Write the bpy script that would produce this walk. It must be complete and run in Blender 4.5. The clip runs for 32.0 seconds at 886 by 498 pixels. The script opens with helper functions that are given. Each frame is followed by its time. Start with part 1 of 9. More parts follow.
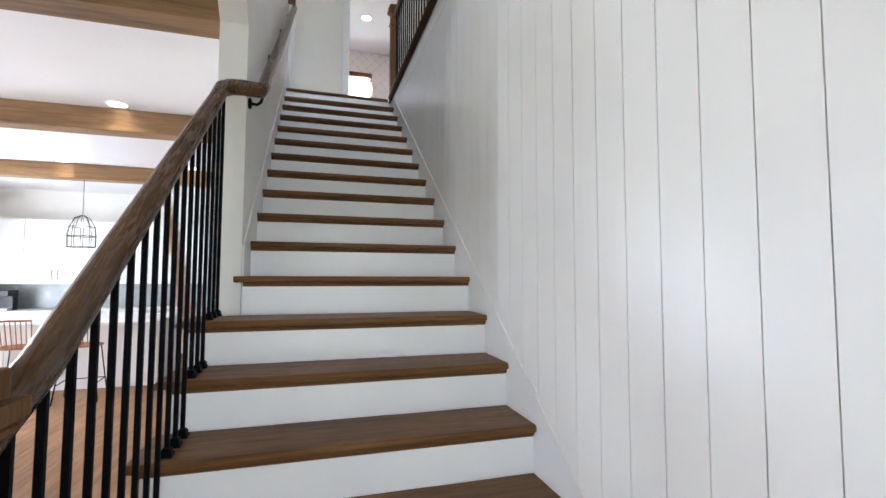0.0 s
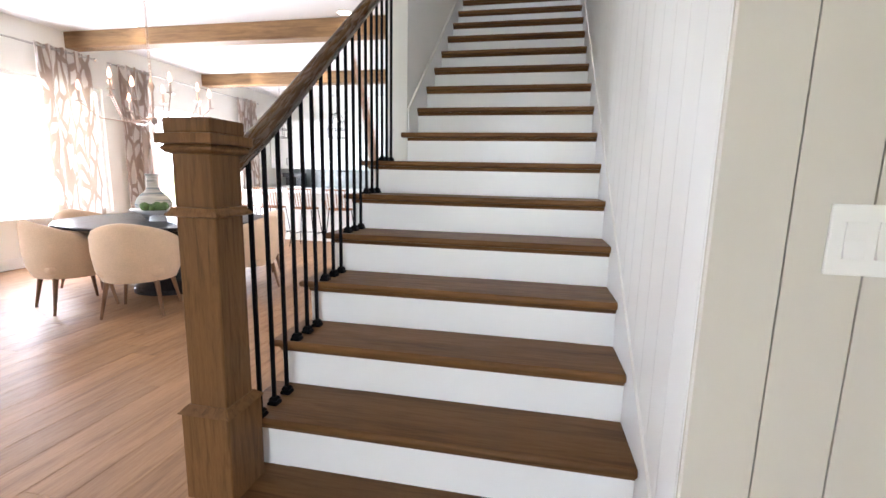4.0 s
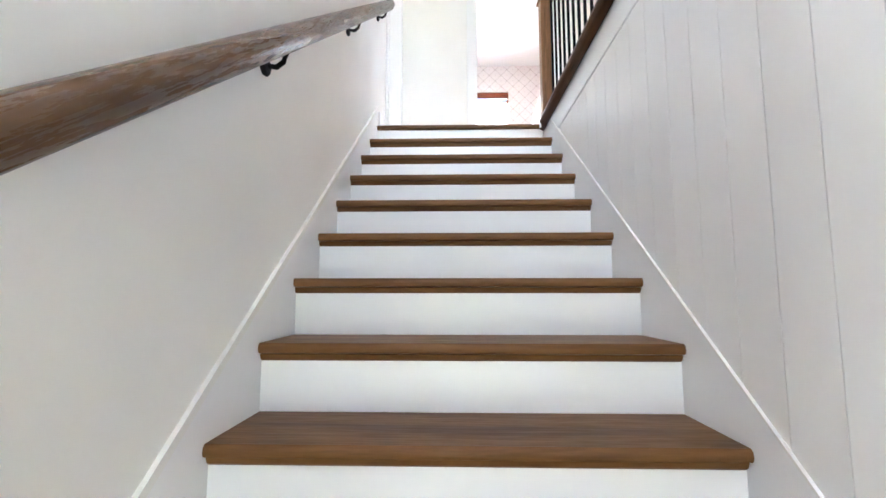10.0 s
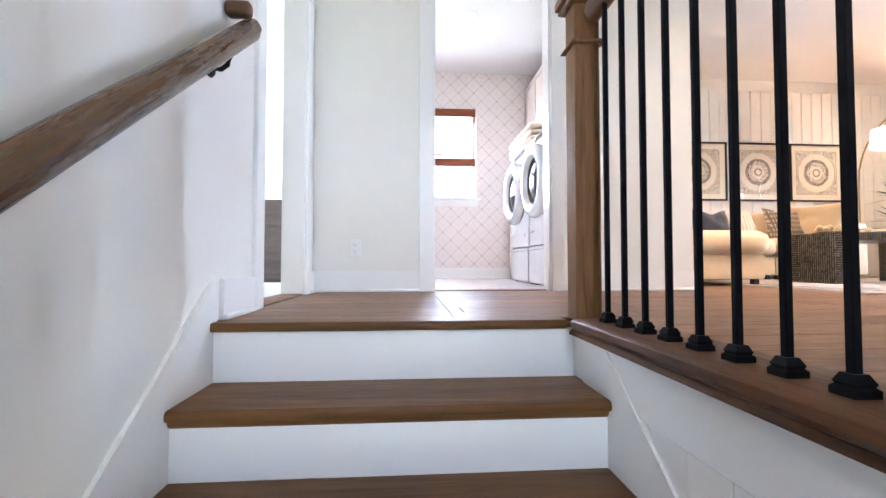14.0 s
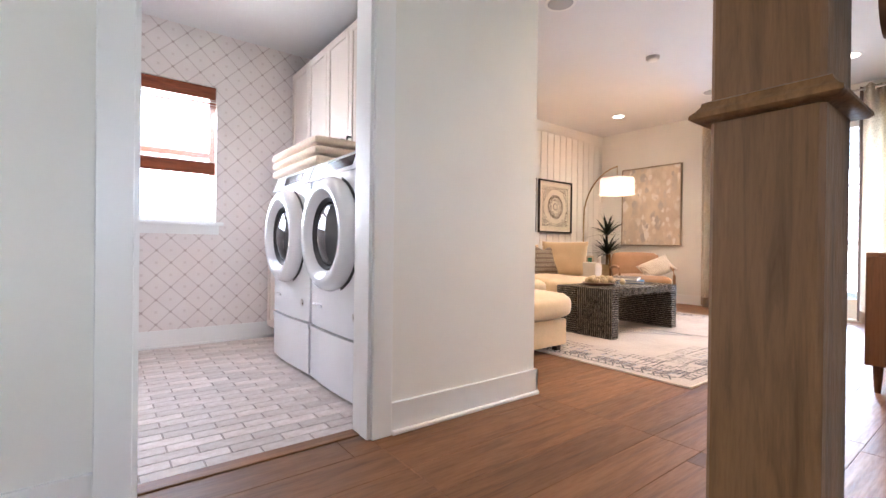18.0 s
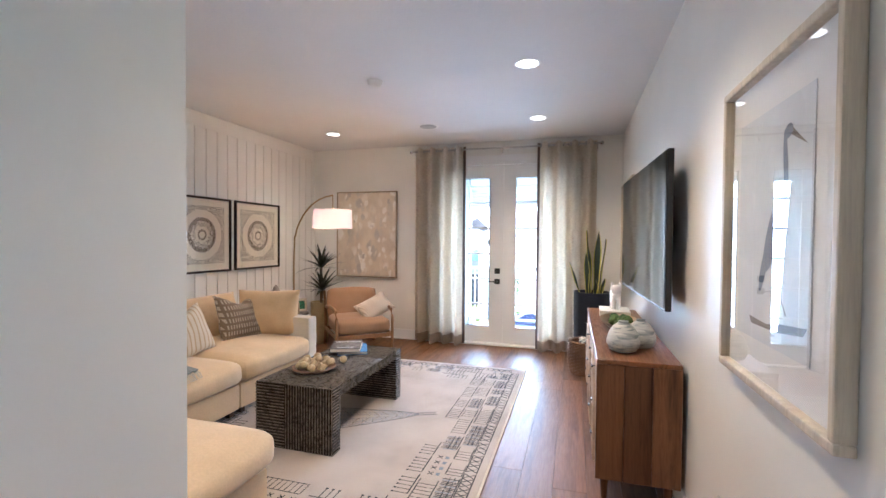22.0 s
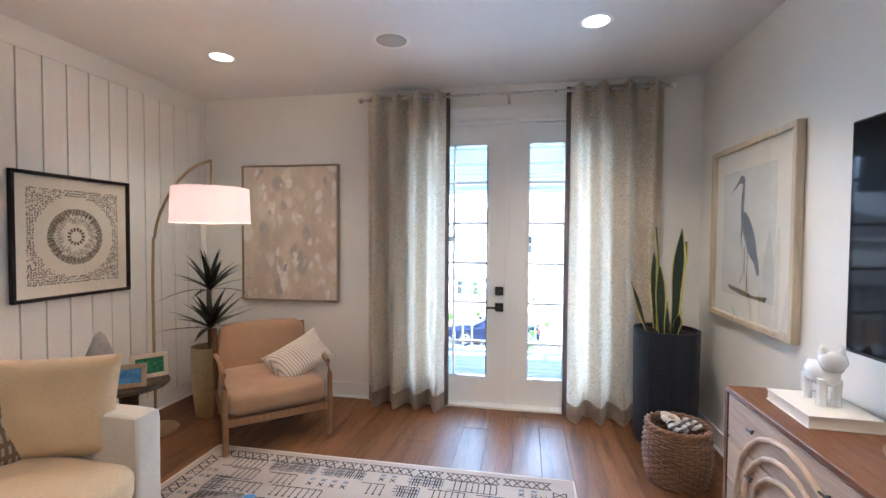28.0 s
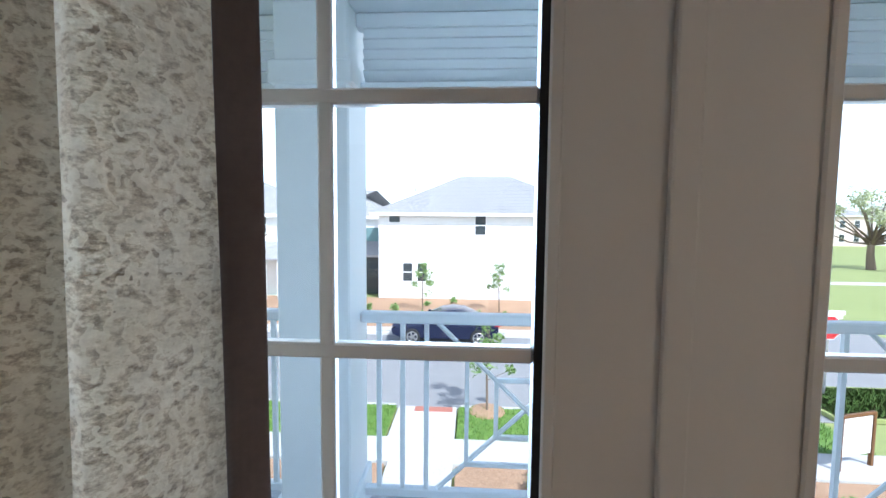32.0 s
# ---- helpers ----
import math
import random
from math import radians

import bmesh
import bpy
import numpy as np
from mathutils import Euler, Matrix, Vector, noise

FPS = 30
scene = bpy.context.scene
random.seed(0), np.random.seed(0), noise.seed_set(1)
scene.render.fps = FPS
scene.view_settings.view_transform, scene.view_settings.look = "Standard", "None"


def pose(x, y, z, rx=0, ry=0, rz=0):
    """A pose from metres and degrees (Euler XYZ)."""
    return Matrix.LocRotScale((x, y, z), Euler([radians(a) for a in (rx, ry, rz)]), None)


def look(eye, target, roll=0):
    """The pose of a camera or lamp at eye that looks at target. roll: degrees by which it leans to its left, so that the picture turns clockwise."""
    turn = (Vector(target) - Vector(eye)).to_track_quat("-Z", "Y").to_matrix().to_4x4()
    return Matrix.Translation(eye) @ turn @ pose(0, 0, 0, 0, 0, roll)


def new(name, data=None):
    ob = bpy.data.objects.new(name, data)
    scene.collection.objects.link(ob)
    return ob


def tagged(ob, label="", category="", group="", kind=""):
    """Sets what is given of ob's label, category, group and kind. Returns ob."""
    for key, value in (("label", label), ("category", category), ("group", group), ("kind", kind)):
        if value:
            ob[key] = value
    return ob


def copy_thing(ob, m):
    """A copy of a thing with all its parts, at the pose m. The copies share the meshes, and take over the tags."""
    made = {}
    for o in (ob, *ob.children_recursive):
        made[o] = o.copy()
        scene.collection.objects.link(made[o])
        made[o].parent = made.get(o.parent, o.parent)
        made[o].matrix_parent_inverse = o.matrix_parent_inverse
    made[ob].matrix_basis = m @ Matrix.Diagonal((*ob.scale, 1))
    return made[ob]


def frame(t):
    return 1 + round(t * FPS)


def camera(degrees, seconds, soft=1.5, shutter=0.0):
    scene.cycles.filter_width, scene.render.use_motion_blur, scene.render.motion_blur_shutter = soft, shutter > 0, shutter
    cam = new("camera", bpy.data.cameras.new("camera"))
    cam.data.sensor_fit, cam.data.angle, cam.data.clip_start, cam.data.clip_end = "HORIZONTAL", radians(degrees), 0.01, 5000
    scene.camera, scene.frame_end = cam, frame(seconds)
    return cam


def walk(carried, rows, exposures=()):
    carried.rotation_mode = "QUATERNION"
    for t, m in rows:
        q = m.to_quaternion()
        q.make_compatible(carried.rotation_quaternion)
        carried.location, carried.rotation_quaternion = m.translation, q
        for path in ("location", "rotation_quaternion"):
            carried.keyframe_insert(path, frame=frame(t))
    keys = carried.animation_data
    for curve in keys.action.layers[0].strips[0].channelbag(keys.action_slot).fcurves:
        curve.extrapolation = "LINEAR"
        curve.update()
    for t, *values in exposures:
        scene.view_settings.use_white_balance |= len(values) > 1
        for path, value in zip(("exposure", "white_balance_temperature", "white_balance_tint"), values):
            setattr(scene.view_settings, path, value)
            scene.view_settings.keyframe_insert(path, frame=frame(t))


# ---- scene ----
cam = camera(90.0, 32.0)
PATH = [
    (0, (-0.025, -0.098, 1.535), (0.536, 1.819, 1.651), 0.2),
    (0.5, (0.192, -0.062, 1.489), (0.045, 1.928, 1.624), -0.7),
    (1, (0.3, -0.049, 1.444), (-0.238, 1.874, 1.562), -0.4),
    (1.5, (0.35, -0.094, 1.393), (-0.261, 1.808, 1.497), 0.0),
    (2, (0.393, -0.309, 1.355), (-0.171, 1.609, 1.414), 0.6),
    (2.5, (0.474, -0.459, 1.281), (0.031, 1.491, 1.301), 0.5),
    (3, (0.514, -0.576, 1.205), (0.117, 1.38, 1.077), 0.9),
    (3.5, (0.5, -0.603, 1.219), (0.106, 1.338, 0.944), 1.2),
    (5.5, (0.293, -0.19, 1.373), (-0.086, 1.74, 1.011), 1.1),
    (6, (0.209, 0.079, 1.406), (-0.278, 1.989, 1.063), 0.6),
    (6.5, (0.104, 0.301, 1.464), (-0.534, 2.167, 1.131), 0.9),
    (7, (0.183, 0.589, 1.523), (-0.569, 2.435, 1.353), 0.2),
    (7.5, (0.259, 0.902, 1.638), (-0.506, 2.75, 1.645), 0.2),
    (8, (0.226, 1.119, 1.767), (-0.488, 2.986, 1.856), 0.1),
    (8.5, (0.25, 1.331, 1.926), (-0.268, 3.258, 2.075), 0.1),
    (9, (0.216, 1.565, 2.094), (-0.144, 3.524, 2.28), 0.0),
    (9.5, (0.198, 1.785, 2.279), (-0.023, 3.763, 2.477), -0.1),
    (10, (0.193, 2.023, 2.418), (0.14, 4.012, 2.627), -0.0),
    (10.5, (0.156, 2.251, 2.599), (0.201, 4.24, 2.798), -0.1),
    (11, (0.158, 2.455, 2.725), (0.216, 4.451, 2.841), 0.3),
    (11.5, (0.136, 2.7, 2.854), (0.183, 4.7, 2.88), 0.4),
    (12, (0.208, 2.88, 3.02), (0.245, 4.879, 2.952), 0.7),
    (12.5, (0.225, 3.102, 3.2), (0.278, 5.099, 3.107), 0.8),
    (13, (0.249, 3.264, 3.449), (0.282, 5.259, 3.306), 0.1),
    (13.5, (0.285, 3.446, 3.664), (0.346, 5.443, 3.591), -0.1),
    (14, (0.265, 3.6, 3.808), (0.417, 5.593, 3.872), 0.0),
    (14.5, (0.271, 3.755, 3.948), (0.601, 5.718, 4.143), 0.1),
    (16.5, (0.303, 4.426, 4.129), (1.136, 6.234, 4.314), 0.3),
    (17, (0.238, 4.576, 4.2), (1.133, 6.361, 4.312), 0.7),
    (17.5, (0.266, 4.721, 4.302), (1.286, 6.441, 4.336), -0.1),
    (18, (0.353, 4.918, 4.418), (1.568, 6.507, 4.411), 0.7),
    (18.5, (0.36, 5.063, 4.52), (1.767, 6.485, 4.48), 1.2),
    (19, (0.397, 5.146, 4.715), (1.968, 6.383, 4.656), 0.9),
    (19.5, (0.493, 5.264, 4.802), (2.204, 6.297, 4.735), 1.1),
    (20, (0.524, 5.335, 4.969), (2.34, 6.171, 4.909), 1.0),
    (20.5, (0.53, 5.406, 5.039), (2.406, 6.096, 4.986), 0.9),
    (21, (0.665, 5.452, 5.042), (2.573, 6.049, 4.996), 0.6),
    (21.5, (0.991, 5.503, 5.074), (2.912, 6.057, 5.028), 0.5),
    (22, (1.324, 5.579, 5.046), (3.24, 6.15, 5.004), 0.5),
    (22.5, (1.681, 5.602, 5.094), (3.539, 6.341, 5.05), 0.6),
    (23, (1.974, 5.623, 5.119), (3.68, 6.666, 5.072), 0.6),
    (23.5, (2.179, 5.717, 5.107), (3.627, 7.096, 5.071), 0.8),
    (24, (2.302, 5.897, 5.149), (3.589, 7.428, 5.127), 0.8),
    (24.5, (2.498, 5.972, 5.142), (3.731, 7.547, 5.136), 0.9),
    (25, (2.656, 6.077, 5.135), (3.909, 7.636, 5.156), 0.7),
    (25.5, (2.675, 6.143, 5.137), (4.081, 7.565, 5.164), 1.1),
    (26, (2.651, 6.194, 5.105), (4.37, 7.215, 5.148), 0.8),
    (26.5, (2.667, 6.24, 5.109), (4.551, 6.911, 5.142), 0.6),
    (28.5, (3.935, 6.405, 5.098), (5.906, 6.737, 5.028), 0.4),
    (29, (4.45, 6.429, 5.127), (6.427, 6.72, 5.044), 0.3),
    (29.5, (4.918, 6.514, 5.127), (6.899, 6.77, 5.022), 0.3),
    (30, (5.375, 6.575, 5.084), (7.362, 6.773, 4.979), 0.4),
    (30.5, (5.807, 6.644, 5.109), (7.794, 6.826, 4.975), 0.4),
    (31, (6.146, 6.738, 5.081), (8.13, 6.946, 4.935), 0.4),
    (32, (6.727, 6.793, 5.05), (8.718, 6.916, 4.905), 0.5),
]
EXPOSURES = [
    (0, 2.65, 5750, 14), (1.5, 2.55, 5650, 14), (2, 2.6, 5700, 14), (3, 2.85, 5950, 16), (6, 3.0, 5800, 15), (8, 2.85, 5600, 14), (9, 3.25, 5600, 15), (10, 3.95, 5750, 15), (11, 4.1, 6000, 18), (12, 4.15, 6050, 19),
    (13, 4.05, 5800, 17), (14, 3.45, 5500, 15), (14.5, 3.3, 5450, 16), (17, 2.97, 5650, 12), (18, 2.92, 5750, 16), (19, 2.5, 5450, 12), (20, 2.35, 5500, 10), (21, 2.25, 5400, 10),
    (22, 2.35, 5100, 11), (23, 2.15, 4800, 9), (24, 2.2, 5050, 9), (25, 2.5, 5050, 5), (26, 2.35, 4850, 9), (29, 2.12, 4950, 9), (30, 2.1, 5050, 10), (31, 1.02, 5350, 14), (32, 0.35, 5400, 9),
]
walk(cam, [(t, look(eye, target, roll)) for t, eye, target, roll in PATH], EXPOSURES)

# ---- light ----
FL, CEIL, CEIL0 = 3.6195, 6.37, 3.05
RISE, GOING, Y0, XR, XL = 0.1905, 0.254, 0.468, 0.82, -0.355
world = bpy.data.worlds.new("sky")
scene.world = world
world.use_nodes = True
wn = world.node_tree
sky = wn.nodes.new("ShaderNodeTexSky")
sky.sky_type = "NISHITA"
sky.sun_disc = False
sky.sun_elevation = radians(46)
sky.sun_rotation = radians(234)
sky.air_density = 1.2
sky.dust_density = 2.0
wn.links.new(sky.outputs[0], wn.nodes["Background"].inputs[0])
wn.nodes["Background"].inputs[1].default_value = 0.15
sun = new("sun", bpy.data.lights.new("sun", "SUN"))
sun.data.energy, sun.data.angle, sun.data.color = 5.0, radians(0.6), (1.0, 0.95, 0.87)
sun.matrix_world = look((0, 0, 50), (14, 10, 32))


# strength of the indoor light against the sun outside
DIM = 0.1


def window_light(name, eye, target, w, h, power, color=(0.93, 0.96, 1.0)):
    """An area lamp for the light of the sky, in a window's opening or an added one."""
    lamp = new(name, bpy.data.lights.new(name, "AREA"))
    lamp.data.shape, lamp.data.size, lamp.data.size_y = "RECTANGLE", w, h
    lamp.data.energy, lamp.data.color = power * DIM, color
    lamp.matrix_world = look(eye, target)
    return lamp


window_light("sky_french_door", (7.78, 6.52, 4.85), (3, 6.52, 4.15), 0.95, 1.9, 188, (0.74, 0.87, 1.0)).data.spread = radians(108)
window_light("sky_laundry_window", (0.68, 9.02, 5.0), (0.68, 5, 4.6), 0.8, 1.0, 68)
window_light("sky_dining_window", (-5.84, 3.82, 1.5), (0, 3.82, 1.2), 0.5, 1.7, 185)
window_light("sky_sliding_door", (-5.86, 6.95, 1.15), (0, 6.5, 1.0), 2.1, 2.2, 335)
window_light("sky_dining_window_south", (-5.86, 0.2, 1.5), (0, 0.6, 1.2), 1.8, 1.7, 88)
window_light("sky_entry_door", (0.25, -2.95, 1.2), (0.25, 2, 1.5), 1.0, 2.1, 6)
window_light("sky_bedroom_window", (-3.3, 8.0, 5.0), (0, 6.2, 4.6), 1.6, 1.6, 17)
# fill lamp added high over the stair, at an unseen made-up opening
window_light("added_stair_fill", (0.2, 1.02, 5.1), (0.2, 6, 4.4), 0.8, 1.3, 10)

# glowing ring added far beyond the houses, to whiten the low sky
haze = bpy.data.materials.new("horizon_glow")
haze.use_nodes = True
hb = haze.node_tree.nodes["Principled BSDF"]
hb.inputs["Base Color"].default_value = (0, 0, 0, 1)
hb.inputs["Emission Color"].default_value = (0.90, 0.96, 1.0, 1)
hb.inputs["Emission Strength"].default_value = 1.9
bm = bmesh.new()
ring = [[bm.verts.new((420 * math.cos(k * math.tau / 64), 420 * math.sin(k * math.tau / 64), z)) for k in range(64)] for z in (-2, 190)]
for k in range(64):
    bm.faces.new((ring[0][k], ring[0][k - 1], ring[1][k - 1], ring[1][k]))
me = bpy.data.meshes.new("backdrop_glow")
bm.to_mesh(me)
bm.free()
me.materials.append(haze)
tagged(new("backdrop_glow", me), "glowing pale ring added far beyond the houses to whiten the low sky", "sky", kind="structure")


# ---- materials ----


class Nodes:
    """A short hand for node materials."""

    def __init__(self, name):
        self.mat = bpy.data.materials.new(name)
        self.mat.use_nodes = True
        self.tree = self.mat.node_tree
        self.bsdf = self.tree.nodes["Principled BSDF"]

    def add(self, kind, **given):
        node = self.tree.nodes.new("ShaderNode" + kind)
        for key, value in given.items():
            if key in node.inputs:
                node.inputs[key].default_value = value
        return node

    def link(self, a, b):
        self.tree.links.new(a, b)

    def coords(self, scale=(1, 1, 1), turn=(0, 0, 0), source="Object"):
        tc = self.add("TexCoord")
        mp = self.add("Mapping")
        mp.inputs["Scale"].default_value = scale
        mp.inputs["Rotation"].default_value = turn
        self.link(tc.outputs[source], mp.inputs["Vector"])
        return mp.outputs[0]

    def noise(self, vec, scale, detail=4, rough=0.55):
        n = self.add("TexNoise", Scale=scale, Detail=detail, Roughness=rough)
        self.link(vec, n.inputs["Vector"])
        return n.outputs["Fac"]

    def ramp(self, fac, stops, how="LINEAR"):
        r = self.add("ValToRGB")
        r.color_ramp.interpolation = how
        el = r.color_ramp.elements
        while len(el) < len(stops):
            el.new(0.5)
        for e, (p, c) in zip(el, stops):
            e.position, e.color = p, (*c, 1)
        self.link(fac, r.inputs[0])
        return r.outputs[0]

    def value(self, fac, a, b, lo=0.3, hi=0.7):
        m = self.add("MapRange")
        for k, v in zip(("From Min", "From Max", "To Min", "To Max"), (lo, hi, a, b)):
            m.inputs[k].default_value = v
        self.link(fac, m.inputs[0])
        return m.outputs[0]

    def mix(self, fac, a, b, how="MIX"):
        m = self.tree.nodes.new("ShaderNodeMix")
        m.data_type, m.blend_type = "RGBA", how
        for sock, v in ((m.inputs[0], fac), (m.inputs[6], a), (m.inputs[7], b)):
            if isinstance(v, bpy.types.NodeSocket):
                self.link(v, sock)
            else:
                sock.default_value = v if isinstance(v, (int, float)) else (*v, 1)
        return m.outputs[2]

    def color(self, c):
        self.link(c, self.bsdf.inputs["Base Color"])

    def bump(self, fac, strength, distance=0.01):
        b = self.add("Bump", Strength=strength, Distance=distance)
        self.link(fac, b.inputs["Height"])
        self.link(b.outputs[0], self.bsdf.inputs["Normal"])

    def set(self, **given):
        for key, value in given.items():
            self.bsdf.inputs[key.replace("_", " ")].default_value = value


def tone(c, k):
    return tuple(min(1, v * k) for v in c)


def paint(name, c, rough=0.5, grain=60, relief=0.08, vary=0.05):
    """Rolled wall paint: a faint orange-peel relief and slow changes of tone."""
    n = Nodes(name)
    v = n.coords()
    slow = n.noise(v, 1.3, 3)
    n.color(n.ramp(slow, [(0.3, tone(c, 1 - vary)), (0.7, tone(c, 1 + vary * 0.4))]))
    n.bump(n.noise(v, grain, 5), relief, 0.004)
    n.link(n.value(n.noise(v, 4), rough - 0.015, rough + 0.02), n.bsdf.inputs["Roughness"])
    return n.mat


def wood(name, c, dark, along="x", rough=0.4, grain=1.0, spread=0.12, bump=0.12, tilt=0, spec=0.3):
    """Stained wood with long grain, pores and a tone of its own for each piece."""
    n = Nodes(name)
    s = {"x": (0.7, 9, 9), "y": (9, 0.7, 9), "z": (9, 9, 0.7)}[along]
    tc = n.add("TexCoord")
    info = n.add("ObjectInfo")
    shift = n.add("VectorMath")
    shift.operation = "ADD"
    spin = n.add("VectorMath")
    spin.operation = "SCALE"
    spin.inputs["Scale"].default_value = 37.0
    comb = n.add("CombineXYZ")
    for i in range(3):
        n.link(info.outputs["Random"], comb.inputs[i])
    n.link(comb.outputs[0], spin.inputs[0])
    n.link(tc.outputs["Object"], shift.inputs[0])
    n.link(spin.outputs[0], shift.inputs[1])
    mp = n.add("Mapping")
    mp.inputs["Scale"].default_value = [k * grain for k in s]
    if tilt:
        lean = n.add("Mapping")
        lean.inputs["Rotation"].default_value = (radians(-tilt), 0, 0)
        n.link(shift.outputs[0], lean.inputs["Vector"])
        n.link(lean.outputs[0], mp.inputs["Vector"])
    else:
        n.link(shift.outputs[0], mp.inputs["Vector"])
    v = mp.outputs[0]
    warp = n.add("TexNoise", Scale=2.2, Detail=5.0, Roughness=0.6, Distortion=0.8)
    n.link(v, warp.inputs["Vector"])
    fine = n.noise(v, 14, 6, 0.7)
    base = n.ramp(warp.outputs["Fac"], [(0.3, dark), (0.5, tone(c, 0.92)), (0.72, tone(c, 1.1))])
    base = n.mix(n.value(fine, 0.0, 0.45, 0.45, 0.75), base, tone(dark, 0.8))
    each = n.value(info.outputs["Random"], 1 - spread, 1 + spread, 0, 1)
    hsv = n.add("HueSaturation")
    n.link(each, hsv.inputs["Value"])
    n.link(base, hsv.inputs["Color"])
    n.color(hsv.outputs[0])
    n.link(n.value(fine, rough - 0.08, rough + 0.14), n.bsdf.inputs["Roughness"])
    n.set(Specular_IOR_Level=spec)
    n.bump(fine, bump, 0.003)
    return n.mat


def plain(name, c, rough=0.5, metal=0.0, vary=0.08, scale=12, relief=0.03, spec=0.5):
    n = Nodes(name)
    v = n.coords()
    f = n.noise(v, scale, 4)
    n.color(n.ramp(f, [(0.3, tone(c, 1 - vary)), (0.7, tone(c, 1 + vary))]))
    n.link(n.value(f, rough * 0.85, min(1, rough * 1.15)), n.bsdf.inputs["Roughness"])
    n.set(Metallic=metal, Specular_IOR_Level=spec)
    if relief:
        n.bump(n.noise(v, scale * 8, 3), relief, 0.003)
    return n.mat


def fabric(name, c, weave=420, vary=0.12, rough=0.9, relief=0.35, crease=0.0):
    """Woven cloth: crossing threads, slow wear and a soft sheen."""
    n = Nodes(name)
    v = n.coords()
    a = n.add("TexWave", Scale=weave / 6.3)
    a.bands_direction = "X"
    b = n.add("TexWave", Scale=weave / 6.3)
    b.bands_direction = "Z"
    n.link(v, a.inputs["Vector"])
    n.link(v, b.inputs["Vector"])
    threads = n.mix(0.5, a.outputs["Color"], b.outputs["Color"])
    slow = n.noise(v, 5, 4)
    fine = n.noise(v, 90, 3)
    base = n.ramp(slow, [(0.3, tone(c, 1 - vary)), (0.7, tone(c, 1 + vary))])
    n.color(n.mix(n.value(fine, 0, 0.35), base, tone(c, 0.72)))
    n.set(Roughness=rough, Sheen_Weight=0.25)
    n.bump(n.mix(0.5, threads, fine), relief, 0.0012)
    if crease:
        soft = n.add("TexNoise", Scale=5.0, Detail=2.0, Roughness=0.4, Distortion=0.6)
        n.link(v, soft.inputs["Vector"])
        wide = n.add("Bump", Strength=crease, Distance=0.03)
        n.link(soft.outputs["Fac"], wide.inputs["Height"])
        n.link(wide.outputs[0], n.bsdf.inputs["Normal"].links[0].from_node.inputs["Normal"])
    return n.mat


def glow(name, c, strength):
    n = Nodes(name)
    n.set(Base_Color=(*c, 1), Emission_Color=(*c, 1), Emission_Strength=strength)
    return n.mat


M_WALL = paint("wall_paint", (0.845, 0.832, 0.775))
M_SHIP = paint("panel_paint", (0.85, 0.842, 0.80), 0.36, 30, 0.04)
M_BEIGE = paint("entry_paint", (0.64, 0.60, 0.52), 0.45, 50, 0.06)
M_CEIL = paint("ceiling_paint", (0.76, 0.755, 0.745), 0.8, 45, 0.5, 0.03)
M_TRIM = paint("trim_paint", (0.86, 0.86, 0.84), 0.3, 25, 0.03, 0.02)
M_TREAD = wood("stained_tread", (0.172, 0.083, 0.029), (0.088, 0.040, 0.0145), "x", 0.42, 0.8, 0.1, 0.08, 0, 0.16)
M_RAIL = wood("stained_rail", (0.110, 0.052, 0.019), (0.046, 0.021, 0.008), "y", 0.34)
M_RAILSLANT = wood("slanted_rail", (0.108, 0.053, 0.018), (0.053, 0.025, 0.0095), "y", 0.24, 0.8, 0.05, 0.06, 36.9, 0.5)
M_POST = wood("stained_post", (0.19, 0.094, 0.037), (0.102, 0.049, 0.019), "z", 0.45, 2.6, 0.1, 0.12, 0, 0.15)
M_CAP = wood("stained_cap", (0.10, 0.042, 0.017), (0.045, 0.019, 0.008), "y", 0.36, 1, 0.1, 0.12, 0, 0.15)
M_BEAM = wood("beam_wood", (0.30, 0.18, 0.085), (0.15, 0.085, 0.04), "x", 0.55, 0.7, 0.1, 0.3)
M_PLANK0 = wood("oak_plank", (0.38, 0.215, 0.11), (0.24, 0.13, 0.065), "y", 0.48, 0.9, 0.14, 0.12, 0, 0.18)
M_PLANK = wood("dark_oak_plank", (0.195, 0.092, 0.038), (0.100, 0.045, 0.018), "x", 0.43, 0.9, 0.22, 0.12, 0, 0.28)
# brown backing: the shade in the loft boards' open joints, put into colour
M_JOINTSHADE = plain("joint_shade", (0.44, 0.35, 0.25), 0.9, 0.0, 0.2, 30, 0.2)
M_SUB = plain("subfloor", (0.05, 0.03, 0.02), 0.9)
M_IRON = plain("black_iron", (0.004, 0.004, 0.005), 0.5, 0.0, 0.2, 30, 0.03, 0.06)
M_BLACK = plain("black_paint", (0.015, 0.014, 0.014), 0.35, 0.0, 0.2, 20)
M_STEEL = plain("brushed_steel", (0.55, 0.53, 0.5), 0.3, 1.0, 0.06, 40)
M_CHROME = plain("chrome", (0.75, 0.75, 0.76), 0.08, 1.0, 0.02, 10, 0)
M_BRASS = plain("antique_brass", (0.45, 0.33, 0.18), 0.32, 1.0, 0.1, 20)
M_PLATE = plain("white_plastic", (0.82, 0.81, 0.77), 0.35, 0.0, 0.02, 10, 0)
M_LAMPON = glow("lamp_disc", (1.0, 0.87, 0.68), 14 * DIM)
M_ENAMEL = plain("white_enamel", (0.80, 0.81, 0.83), 0.18, 0.0, 0.015, 5, 0)

# ---- building helpers ----


def thing(name, at=(0, 0, 0), label="", category="", group="", kind="", turn=0):
    ob = new(name)
    ob.empty_display_size = 0.1
    ob.matrix_basis = pose(*at, 0, 0, turn)
    return tagged(ob, label, category, group, kind)


